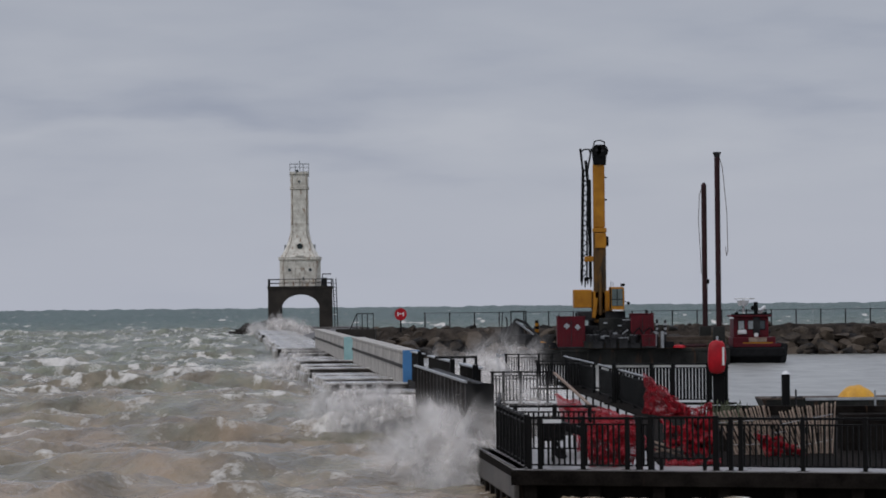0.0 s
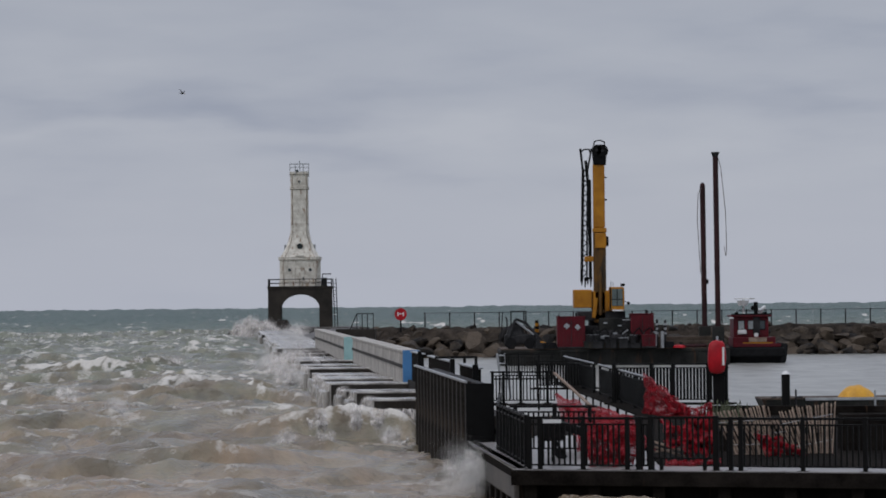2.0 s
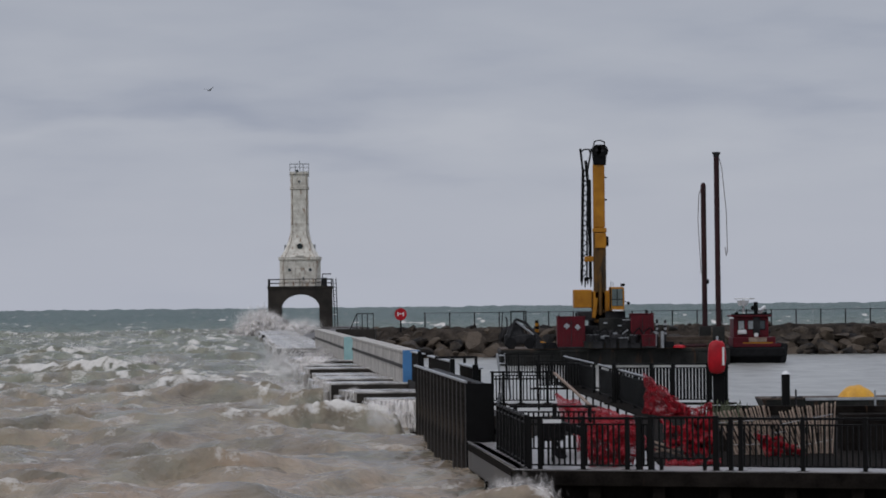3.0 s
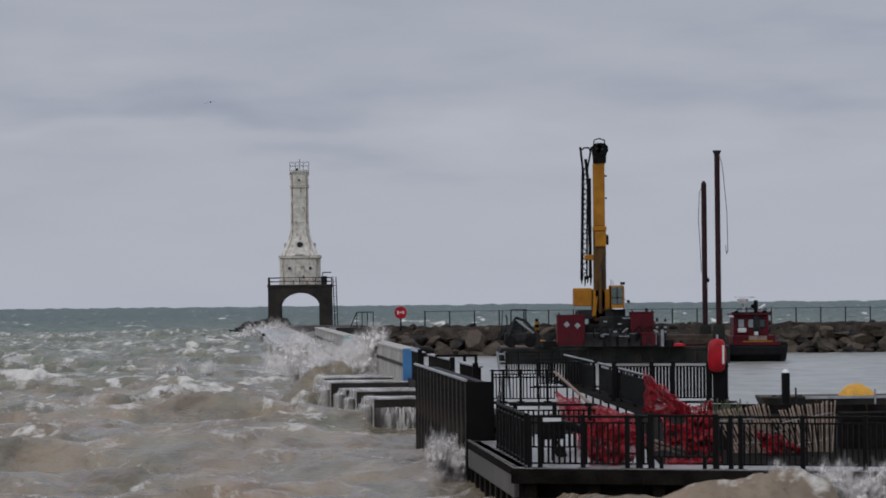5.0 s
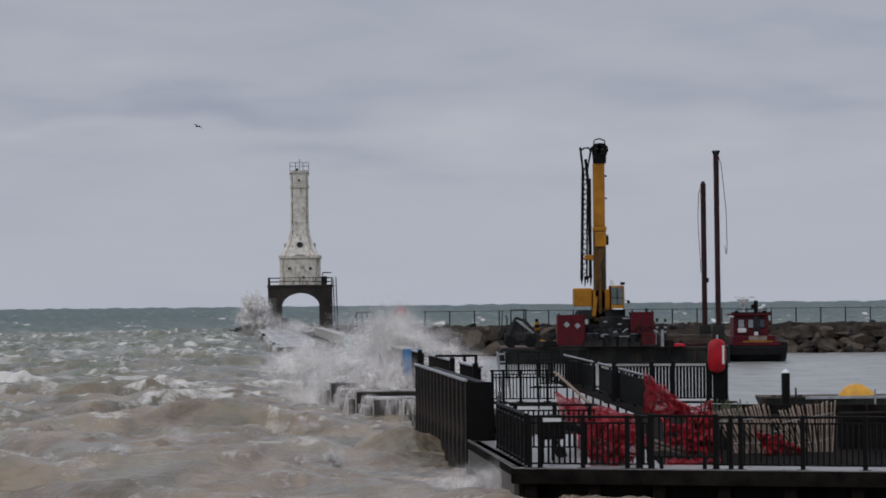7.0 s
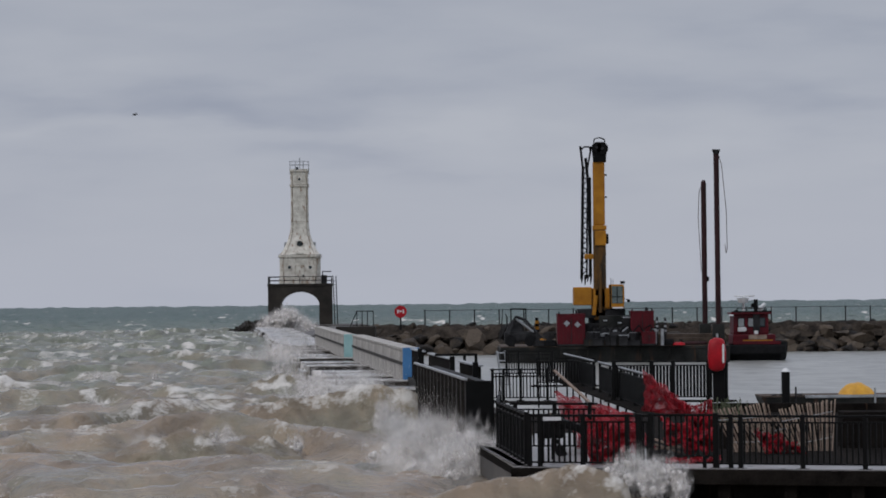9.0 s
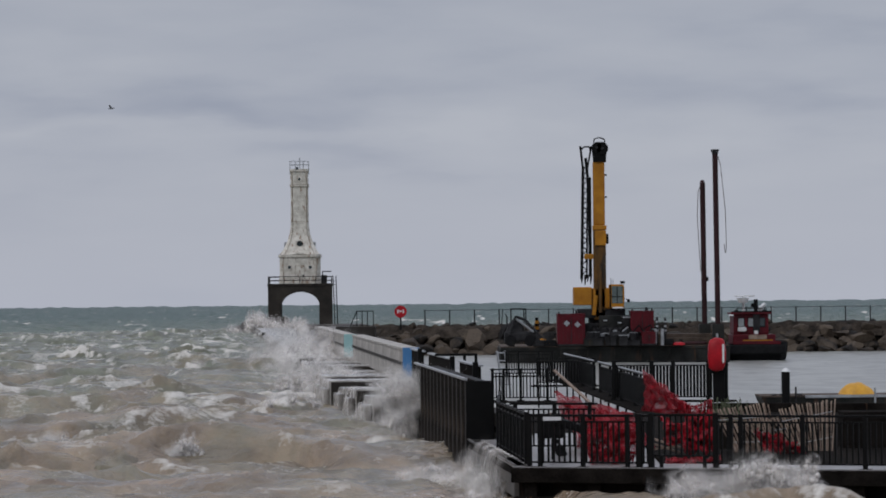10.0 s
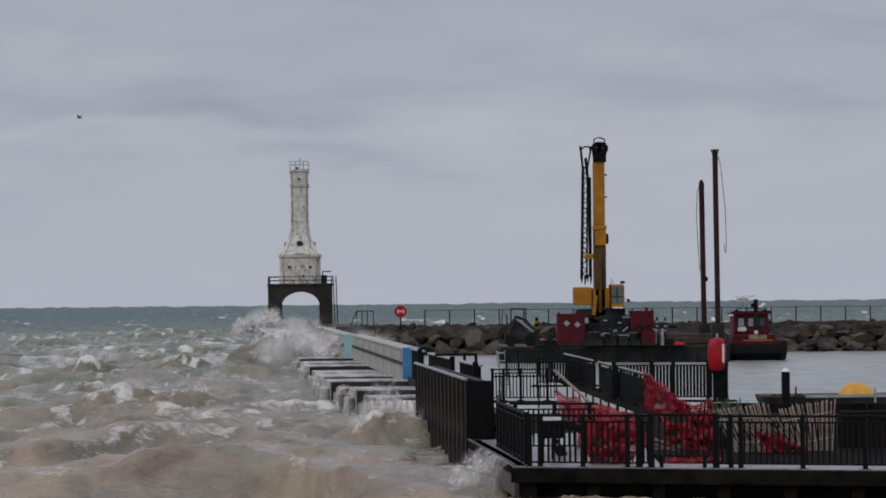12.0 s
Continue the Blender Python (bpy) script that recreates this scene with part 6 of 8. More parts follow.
def dock_things():
    # covered life ring on its post
    r = thing("life_ring_post", 8.95, 110.0, DZ, "bright red covered life ring on a dark post", "life ring")
    part("post", a_box(-0.17, 0.2, -0.1, 0.14, 0.0, 1.5, 0.02), BLACK, r)
    part("back_board", a_box(-0.22, 0.22, -0.12, -0.04, 0.9, 1.7, 0.02), BLACK, r)
    cover = bmesh.new()
    bmesh.ops.create_uvsphere(cover, u_segments=28, v_segments=16, radius=0.5)
    for v in cover.verts:
        x, y, z = v.co
        f = 0.5 / max(abs(x), abs(z) * 0.92, 0.36)
        soft = 1 + 0.45 * (f - 1) * (y * y < 0.2)
        v.co = Vector((x * 0.60 * soft, y * 0.42, z * 1.05 * soft)) * (1 + 0.05 * noise.noise(v.co * 4))
    part("ring_cover", cover, BRIGHT_RED, r, "red vinyl ring cover", smooth=True).matrix_basis = pose(-0.06, -0.3, 1.52)
    part("strap", a_box(0.10, 0.17, -0.50, -0.44, 1.25, 1.85, 0.01), WHITE, r, "pale strap")
    part("hook", a_tube((-0.03, -0.15, 1.95), (-0.03, -0.15, 2.2), 0.04, seg=8), GALV, r)
    # mooring pile with pale cone cap
    p = thing("mooring_pile", 13.18, 130, 0, "black steel mooring pile with a white cone cap", "pile")
    part("shaft", a_tube((0, 0, -1), (0, 0, 1.38), 0.165, seg=20), BLACK, p)
    part("cap", a_tube((0, 0, 1.38), (0, 0, 1.52), 0.175, 0.06, seg=20), WHITE, p, "white cone cap")
    q = thing("mooring_post", 13.62, 130.5, 0, "slim dark mooring post", "pile")
    part("post", a_tube((0, 0, -0.5), (0, 0, 0.78), 0.035, seg=10), MACHINE, q)
    q = thing("mooring_post", 16.55, 129.4, 0, "slim grey mooring post", "pile")
    part("post", a_tube((0, 0, -1.1), (0, 0, 0.75), 0.04, seg=10), GALV, q)
    part("foot", a_box(-0.12, 0.12, -0.05, 0.05, -0.6, 0.0, 0.01), LATH, q)
    fl = thing("floating_dock", 15.9, 132.0, 0, "low dark floating dock with a pale edge", "floating dock")
    part("float", loft([[(-3.3, -1.4, -0.3), (5.5, -1.4, -0.3), (5.5, 1.4, -0.3), (-3.3, 1.4, -0.3)], [(-3.6, -1.4, 0.38), (5.5, -1.4, 0.38), (5.5, 1.4, 0.38), (-3.6, 1.4, 0.38)]]), BARGE, fl)
    part("edge_strip", a_box(-1.9, 5.5, -1.46, -1.38, 0.34, 0.44, 0.01), GALV, fl, "pale edge strip")
    part("deck", a_box(-3.6, 5.5, -1.38, 1.4, 0.381, 0.44, 0.01), TIMBER, fl)
    for x in (-3.2, -2.9, -2.2):
        part("cleat", a_tube((x, -1.2, 0.42), (x + 0.2, -1.2, 0.42), 0.09, seg=8), MACHINE, fl)
    y = bmesh.new()
    bmesh.ops.create_grid(y, x_segments=24, y_segments=16, size=1.0)
    for v in y.verts:
        r2 = v.co.x ** 2 + v.co.y ** 2
        h = max(0.0, 1 - r2) ** 0.8 * 0.46 + 0.04 * noise.noise(v.co * 3)
        v.co = Vector((v.co.x * 0.72, v.co.y * 0.6, h if r2 < 1 else -0.02))
    tagged(part("covered_load", y, TARP, smooth=True), "yellow tarpaulin heap on the floating dock", "tarpaulin").matrix_world = pose(16.1, 131.6, 0.44)
    # dark toppled machine and sign inside the near railing
    g = thing("generator", 2.45, 72.3, DZ, "toppled dark generator with a torn cover", "generator")
    part("body", a_box(-0.45, 0.12, -0.3, 0.3, 0.40, 0.80, 0.08), BLACK, g)
    part("cover", a_box(-0.5, 0.62, -0.33, 0.33, 0.62, 0.80, 0.06, Matrix.Rotation(0.30, 4, "Y")), BLACK, g, "torn black cover")
    part("frame", path_tube([(-0.42, -0.3, 0.0), (-0.40, -0.3, 0.5), (-0.1, -0.3, 0.42), (0.15, -0.3, 0.05)], 0.03), BLACK, g)
    part("handle", path_tube([(0.1, -0.3, 0.72), (0.52, -0.3, 0.50), (0.66, -0.3, 0.08)], 0.03), BLACK, g)
    part("fuel_cap", a_tube((-0.15, -0.34, 0.42), (-0.15, -0.31, 0.42), 0.035, seg=12), PLANK, g)
    part("wheel", a_tube((0.02, -0.30, 0.13), (0.02, -0.20, 0.13), 0.12, seg=16), TYRE, g)
    s = thing("notice_board", 2.25, 70.6, DZ, "pale notice strip fixed behind the railing", "sign")
    part("board", a_box(-0.19, 0.19, 0, 0.02, 0.84, 0.93), WHITE, s)
    part("stake", a_box(-0.02, 0.02, 0.02, 0.05, 0, 1.0), BLACK, s)
    st = thing("timber_stack", 9.2, 74.5, DZ, "low stack of dark wet timbers", "timber")
    for k in range(4):
        part("beam", a_box(-0.45, 1.6, -0.5 + 0.26 * k, -0.27 + 0.26 * k, 0.0, 0.84, 0.02), TIMBER_DARK, st)
    # added dark backing, so the gaps between the laths read dark
    for x, y, n, h in ((5.75, 74.6, 2, 0.50), (7.0, 74.8, 2, 0.66)):
        lo = thing("timber_stack", x, y, DZ, "black timbers added behind the snow fence to darken its gaps", "timber", group="stacked timbers")
        for j in range(5):
            part("beam", a_box(0.0 + 0.02 * (j % 2), 1.35 - 0.05 * (j % 3), -0.3, 0.3, h / 5 * j + 0.004, h / 5 * (j + 1), 0.015), TIMBER_DARK, lo)
    w = bmesh.new()
    rng = random.Random(33)
    for k in range(120):
        a = Vector((rng.uniform(6.7, 7.95), rng.uniform(88, 90), DZ))
        b = a + Vector((rng.uniform(-0.1, 0.1), 0, rng.uniform(0.25, 0.75)))
        strip(w, a, b, 0.012)
    tagged(part("weeds", w, REED), "dry green weeds growing through the dock", "weeds", kind="stuff")
    t = thing("pontoon_ladder", 2.65, 149.6, 0, "pale ladder frame at the landing's end", "ladder")
    for x in (0.0, 0.35):
        part("stile", a_tube((x - 0.3, 0, 2.0), (x, 0, -0.4), 0.05, seg=8), GALV, t)
    for k in range(5):
        part("rung", a_tube((-0.3 + 0.07 * k, 0, 1.9 - 0.35 * k), (0.05 + 0.07 * k, 0, 1.9 - 0.35 * k), 0.03, seg=6), GALV, t)


dock()
railings()
debris()
dock_things()

# ---- spray, breakers and running water: rigid pieces that move ----


def droplets(name, centres, sizes, mat, seed, core=None):
    """Many tiny flakes of water in one mesh."""
    rng = np.random.RandomState(seed)
    n = len(centres)
    p = rng.normal(0, 1, (n, 3))
    p /= np.linalg.norm(p, axis=1)[:, None]
    q = np.cross(p, rng.normal(0, 1, (n, 3)))
    q /= np.linalg.norm(q, axis=1)[:, None]
    verts = np.zeros((n, 3, 3))
    for k in range(3):
        verts[:, k] = centres + sizes[:, None] * (p * math.cos(2.0944 * k) + q * math.sin(2.0944 * k))
    verts = verts.reshape(-1, 3)
    faces = np.arange(n * 3)
    if core:
        faces = np.concatenate([faces, (core[1] + len(verts)).ravel()])
        verts = np.concatenate([verts, core[0]])
    me = bpy.data.meshes.new(name)
    me.vertices.add(len(verts))
    me.vertices.foreach_set("co", verts.astype(np.float32).ravel())
    me.loops.add(len(faces))
    me.loops.foreach_set("vertex_index", faces.astype(np.int32))
    me.polygons.add(len(faces) // 3)
    me.polygons.foreach_set("loop_start", np.arange(0, len(faces), 3, dtype=np.int32))
    me.update(calc_edges=True)
    me.materials.append(mat)
    if core:
        me.materials.append(TORN)
        inner = np.arange(len(faces) // 3) >= n
        me.polygons.foreach_set("material_index", inner.astype(np.int32))
        me.polygons.foreach_set("use_smooth", inner)
    return me


def torn_core(seed, rows=30, cols=56):
    """The white body of a plume: a ragged cone, broken into fingers at its top."""
    v, u = np.meshgrid(np.linspace(0, 1, rows), np.arange(cols) / cols, indexing="ij")
    a = 2 * math.pi * u
    ca, sa = np.cos(a) * 2 + 5, np.sin(a) * 2 + 5
    tall = 0.34 + 0.75 * (fbm(ca * 1.2, sa * 1.2, seed, 3) - 0.25)
    rad = 0.36 * (1 - v) ** 0.5 * (0.55 + 0.9 * fbm(ca + v * 2, sa - v, seed + 5, 4)) + 0.10 * (fbm(ca * 4, sa * 4 + v * 9, seed + 7, 3) - 0.5)
    z = v * tall + 0.10 * (fbm(ca * 3 + 9, sa * 3 + v * 6, seed + 9, 3) - 0.5)
    p = np.stack([np.cos(a) * rad + 0.12 * v, np.sin(a) * rad, z], -1).reshape(-1, 3)
    i, j = np.meshgrid(np.arange(rows - 1), np.arange(cols), indexing="ij")
    q = [(i * cols + j).ravel(), (i * cols + (j + 1) % cols).ravel(), ((i + 1) * cols + (j + 1) % cols).ravel(), ((i + 1) * cols + j).ravel()]
    return p, np.concatenate([np.stack([q[0], q[1], q[2]], -1), np.stack([q[0], q[2], q[3]], -1)])


def plume_mesh(seed, n=72000, fine=0.74):
    """A thrown plume, one metre high: fingers of drops over a dense foot, torn at the top."""
    rng = np.random.RandomState(seed)
    jets = 30
    ang, rad = rng.uniform(0, 6.28, jets), rng.uniform(0.0, 0.42, jets)
    top = rng.uniform(0.35, 1.0, jets) * (1 - 0.6 * rad)
    lean = rng.uniform(-0.12, 0.22, jets)
    j = rng.randint(0, jets, n)
    t = rng.uniform(0, 1, n) ** 0.8
    sig = 0.045 + 0.10 * t
    x = np.cos(ang[j]) * rad[j] * (0.45 + 0.75 * t) + lean[j] * t + rng.normal(0, 1, n) * sig
    y = np.sin(ang[j]) * rad[j] * (0.45 + 0.75 * t) + rng.normal(0, 1, n) * sig
    z = top[j] * t * (1.12 - 0.12 * t) + rng.normal(0, 1, n) * sig * 0.6
    size = fine * rng.uniform(0.0050, 0.0120, n) * (1.25 - 0.6 * t)
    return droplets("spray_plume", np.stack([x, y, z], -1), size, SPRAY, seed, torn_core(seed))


def veil_mesh(seed, n=52000, fine=0.70):
    """A drifting veil of fine drops, one metre across."""
    rng = np.random.RandomState(seed)
    k = rng.normal(0, 1, (14, 3)) * (0.24, 0.24, 0.16)
    j = rng.randint(0, 14, n)
    c = k[j] + rng.normal(0, 1, (n, 3)) * rng.uniform(0.06, 0.20, 14)[j][:, None]
    c[:, 2] += 0.4
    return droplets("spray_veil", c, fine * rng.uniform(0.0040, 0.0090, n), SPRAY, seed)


def mist_mesh(seed, n, mat, tall=False):
    """A drifting puff of mist about one metre across, or a jet one metre high: curled sheets of fine drops."""
    rng = np.random.RandomState(seed)
    rings, seg = 4, 12
    verts, faces, thick = [], [], []
    jets = rng.uniform(-1, 1, (7, 3)) * (0.30, 0.26, 0)
    reach = rng.uniform(0.45, 1.05, 7) * (1 - 0.9 * np.hypot(jets[:, 0], jets[:, 1]))
    for k in range(n):
        if tall:
            j, t = rng.randint(7), rng.uniform(0, 1) ** 0.85
            c = jets[j] * (0.6 + 0.8 * t) + np.array((0.14 * t * t, 0, reach[j] * t)) + rng.normal(0, 0.03 + 0.05 * t, 3)
            size = rng.uniform(0.08, 0.20) * (1.1 - 0.35 * t)
            strength = rng.uniform(0.65, 1.0) * (1 - 0.68 * t)
        else:
            c = rng.normal(0, 1, 3) * (0.26, 0.24, 0.15) + np.array((0, 0, 0.4))
            size, strength = rng.uniform(0.14, 0.34), rng.uniform(0.4, 1.0)
        p = rng.normal(0, 1, 3)
        q = np.cross(p, rng.normal(0, 1, 3))
        p, q = p / np.linalg.norm(p), q / np.linalg.norm(q)
        if tall:
            # jets are drawn out along their flight
            p = p * 0.6 + np.array((0, 0, 1.0)) * (1 if p[2] > 0 else -1)
        up = np.cross(p, q)
        base = len(verts)
        verts.append(c)
        thick.append(strength)
        ph = rng.uniform(0, 6.28)
        for i in range(1, rings + 1):
            for a in range(seg):
                f, ang = i / rings, 2 * math.pi * a / seg
                r = size * f * (1 + 0.3 * math.sin(2 * ang + ph) + 0.2 * math.sin(5 * ang - 2 * ph))
                verts.append(c + r * (math.cos(ang) * p + math.sin(ang) * q) + 0.4 * size * (f * f + 0.2 * math.sin(3 * ang + ph) * f) * up)
                thick.append(strength * (0.5 + 0.5 * math.cos(math.pi * f)))
        for a in range(seg):
            b = (a + 1) % seg
            faces.append((base, base + 1 + a, base + 1 + b))
            for i in range(rings - 1):
                u, v = base + 1 + i * seg, base + 1 + (i + 1) * seg
                faces.append((u + a, v + a, v + b))
                faces.append((u + a, v + b, u + b))
    sheets = len(faces)
    if tall:
        # lumps of solid white water in the foot of the jet
        ball = bmesh.new()
        bmesh.ops.create_icosphere(ball, subdivisions=2, radius=1.0)
        unit, tris = [v.co.copy() for v in ball.verts], [[v.index for v in f.verts] for f in ball.faces]
        ball.free()
        for k in range(22):
            j, t = rng.randint(7), 0.85 * rng.uniform(0, 1)
            c = Vector(jets[j] * (0.6 + 0.8 * t) + np.array((0.14 * t * t, 0, reach[j] * t)) + rng.normal(0, 0.04, 3))
            size, base, off = rng.uniform(0.04, 0.11) * (1.15 - 0.6 * t), len(verts), Vector(rng.uniform(0, 40, 3))
            for d in unit:
                f = 1 + 0.75 * noise.fractal(d * 1.3 + off, 0.6, 2.2, 4)
                verts.append(c + Vector((d.x, d.y, d.z * 1.25)) * size * f)
                thick.append(1.0)
            faces += [tuple(base + i for i in f) for f in tris]
    me = bpy.data.meshes.new("spray_mist")
    me.from_pydata([tuple(v) for v in verts], [], faces)
    me.attributes.new("thick", "FLOAT", "POINT").data.foreach_set("value", np.array(thick, dtype=np.float32))
    me.polygons.foreach_set("use_smooth", np.ones(len(faces), dtype=bool))
    me.materials.append(mat)
    me.materials.append(TORN)
    me.polygons.foreach_set("material_index", (np.arange(len(faces)) >= sheets).astype(np.int32))
    return me


MISTS = [mist_mesh(240 + k, 34, MIST) for k in range(3)]
JETS = [mist_mesh(250 + k, 150, DENSE, True) for k in range(3)]
FINE = [plume_mesh(110 + k, 100000, 0.52) for k in range(2)]
MID = [plume_mesh(120 + k, 50000, 0.72) for k in range(2)]
COARSE = [plume_mesh(130 + k, 30000, 1.0) for k in range(2)]
PLUMES = [plume_mesh(100 + k) for k in range(3)]
FINE_VEILS = [veil_mesh(210 + k, 80000, 0.46) for k in range(2)]
FAR_VEILS = [veil_mesh(220 + k, 24000, 0.95) for k in range(2)]
VEILS = [veil_mesh(200 + k) for k in range(2)]
SPRAYS, CRESTS, FALLS = [], [], []


def burst(t0, s, w, rise, wide, n, size, seed, z=0.9, drift=(0.5, 0.3), veil=0.35, spread=None):
    """A wave thrown up at one place: n clumps that fly up from t0 on, drift with the wind and fall back."""
    rng = random.Random(seed)
    for k in range(round(n * 1.3)):
        soft = rng.random() < veil
        if soft:
            me = rng.choice(MISTS if k % 3 or veil > 0.69 else FINE_VEILS if s < 112 else VEILS if s < 300 else FAR_VEILS)
        else:
            me = rng.choice(JETS if k % 23 != 1 else FINE if s < 112 else PLUMES if s < 170 else MID if s < 300 else COARSE)
        ob = new("spray", me)
        sc = size * rng.uniform(0.7, 1.2) * (1.25 if soft else 1.0)
        ob.scale = (sc * rng.uniform(0.9, 1.4), sc, sc * rng.uniform(0.8, 1.1))
        tagged(ob, "white wind-blown spray thrown up by a wave", "spray", "wave spray", "stuff")
        u = rng.uniform(-1, 1)
        ps, pw = s + (spread or 2 * wide) * rng.uniform(-1, 1), w + wide * u
        height = rise * (1 - 0.55 * abs(u)) * rng.uniform(0.7, 1.1)
        begin = t0 + rng.uniform(-0.15, 0.30) + (0.25 if soft else 0)
        life = max(1.1, 2.3 * math.sqrt(2 * max(height, 0.4) / 9.8)) * (1.2 if soft else 1.0)
        SPRAYS.append((ob, begin, life, ps, pw, z, height, sc, drift[0] * rng.uniform(0.6, 1.4), drift[1], rng.uniform(0, 360), rng.uniform(-30, 30)))


def spray_rows(begin, life, s, w, z, height, sc, dw, ds, yaw, turn):
    rest = z - sc * 1.5 - 1.6
    rows = []
    ts = [begin + life * k / 10 for k in range(11)]
    path = []
    for t in ts:
        u = (t - begin) / life
        lift = 1 - (2 * u - 1) ** 2
        path.append((t, s + ds * (t - begin), w + dw * (t - begin), rest + (z + 1.15 * height - 0.55 * sc - rest) * lift, yaw + turn * u))

    def at(t):
        if t <= path[0][0]:
            return path[0]
        if t >= path[-1][0]:
            return path[-1]
        for p, q in zip(path, path[1:]):
            if p[0] <= t <= q[0]:
                f = (t - p[0]) / (q[0] - p[0])
                return tuple(a + (b - a) * f for a, b in zip(p, q))

    times = sorted({0.0, 12.0} | {round(t, 3) for t in ts if 0 < t < 12})
    for t in times:
        _, a, b, c, d = at(t)
        rows.append((t, pose(*out(a, b, c), 0, 0, d)))
    return rows


def crest_mesh(name, length, width, height, seed, white, label, lead=False):
    """One breaking wave: a ridge, steep before and long behind, ragged and foaming at the top."""
    v, u = np.meshgrid(np.linspace(-1, 1, int(width / 0.11)), np.linspace(-1, 1, int(length / 0.14)), indexing="ij")
    x, y = u * length / 2, v * width / 2
    bend = 0.22 * width * (fbm(u * 1.6 + seed, v * 0, seed, 2) - 0.5) * 2
    q = v - bend / width
    prof = np.where(q < -0.25, np.clip((q + 0.85) / 0.6, 0, 1) ** 1.7, np.clip(1 - (q + 0.25) / 1.2, 0, 1) ** (2.2 if white > 0.3 else 1.4))
    env = np.clip(1 - np.abs(u) ** (1.4 if white > 0.3 else 2.2), 0, 1) * (0.72 + 0.55 * (fbm(u * 2.0, v * 0.7, seed + 9, 2) - 0.2))
    if lead:
        # a long smooth crest that rises towards its running end
        env = np.clip(1 - np.abs(u) ** 3, 0, 1) * (0.62 + 0.38 * u) * (0.9 + 0.2 * fbm(u * 2, v * 0.4, seed + 9, 2))
    h = height * prof * env
    rough = fbm(x / 0.5, y / 0.5, seed + 3, 4) - 0.5
    top = np.clip(prof * env * 1.5 - 0.55, 0, 1)
    front = np.clip(1 - np.abs(q + 0.42) / 0.4, 0, 1) * np.clip(env * 1.4 - 0.2, 0, 1)
    rags = np.clip((fbm(x / 0.55, y / 0.45, seed + 6, 5) - 0.42) * 4.6, 0, 1.2)
    if white > 2:
        rags = np.maximum(rags, 0.6)
    foam = np.clip(white * (0.44 * top + 0.26 * front) * rags, 0, 0.40 if white < 2 else 0.60)
    if lead:
        foam = foam * np.clip(0.25 + 1.6 * u, 0, 1.4) + 0.46 * np.clip(1.5 - 1.5 * np.abs(q + 0.29) / 0.13, 0, 1) * np.clip(env * 1.6, 0, 1) * np.clip(2.2 * fbm(x / 0.4, y / 0.4, seed + 12, 3) - 0.5, 0, 1)
    h = h + rough * ((0.05 if lead or white < 0.3 else 0.14 + 0.16 * min(white, 1.0)) + 0.75 * foam * height * 0.6)
    edge = np.clip((1 - np.maximum(np.abs(u), np.abs(v))) / 0.16, 0, 1)
    h = h * edge - 0.55 * (1 - edge) - 0.06
    ob = grid_mesh(name, x, y, h, foam + 0.10 * np.clip(rough * 4, 0, 1) + (0.03 if lead else 0.0), SEA)
    return tagged(ob, label, "wave", "breaking waves", "stuff")


def breaker(t0, t1, a, b, length, width, height, seed, white, yaw=0.0, base=0.30, lead=False):
    """A crest that swells up at t0, runs from a to b (s, w) and sinks at t1."""
    ob = crest_mesh("breaker", length, width, height, seed, white, "brown breaking wave with a white foaming top", lead)
    CRESTS.append((ob, t0, t1, a, b, height, yaw, base))
    if white > 0.75 and not lead:
        # wind tears drops off its top
        for f in (0.25, 0.42, 0.58, 0.75):
            burst(t0 + (t1 - t0) * f - 0.35, a[0] + (b[0] - a[0]) * f, a[1] + (b[1] - a[1]) * f, 0.24 * height, 0.26 * length, 3 if white > 1.15 else 2, 0.55 * height + 0.25, 500 + 7 * seed + round(10 * f),
                  z=base + 0.5 * height, spread=0.3, drift=(0.8, 0.0), veil=0.3)


def crest_rows(t0, t1, a, b, height, yaw, base):
    rows = []
    ts = [t0 + (t1 - t0) * k / 10 for k in range(11)]
    for t in sorted({0.0, 12.0} | {round(t, 3) for t in ts if 0 < t < 12}):
        f = min(max((t - t0) / (t1 - t0), 0), 1)
        up = min(1, f / 0.28, (1 - f) / 0.30)
        up = up * up * (3 - 2 * up)
        x, y, _ = out(a[0] + (b[0] - a[0]) * f, a[1] + (b[1] - a[1]) * f)
        rows.append((t, pose(x, y, base - (height + 0.9) * (1 - up), 0, 0, yaw)))
    return rows


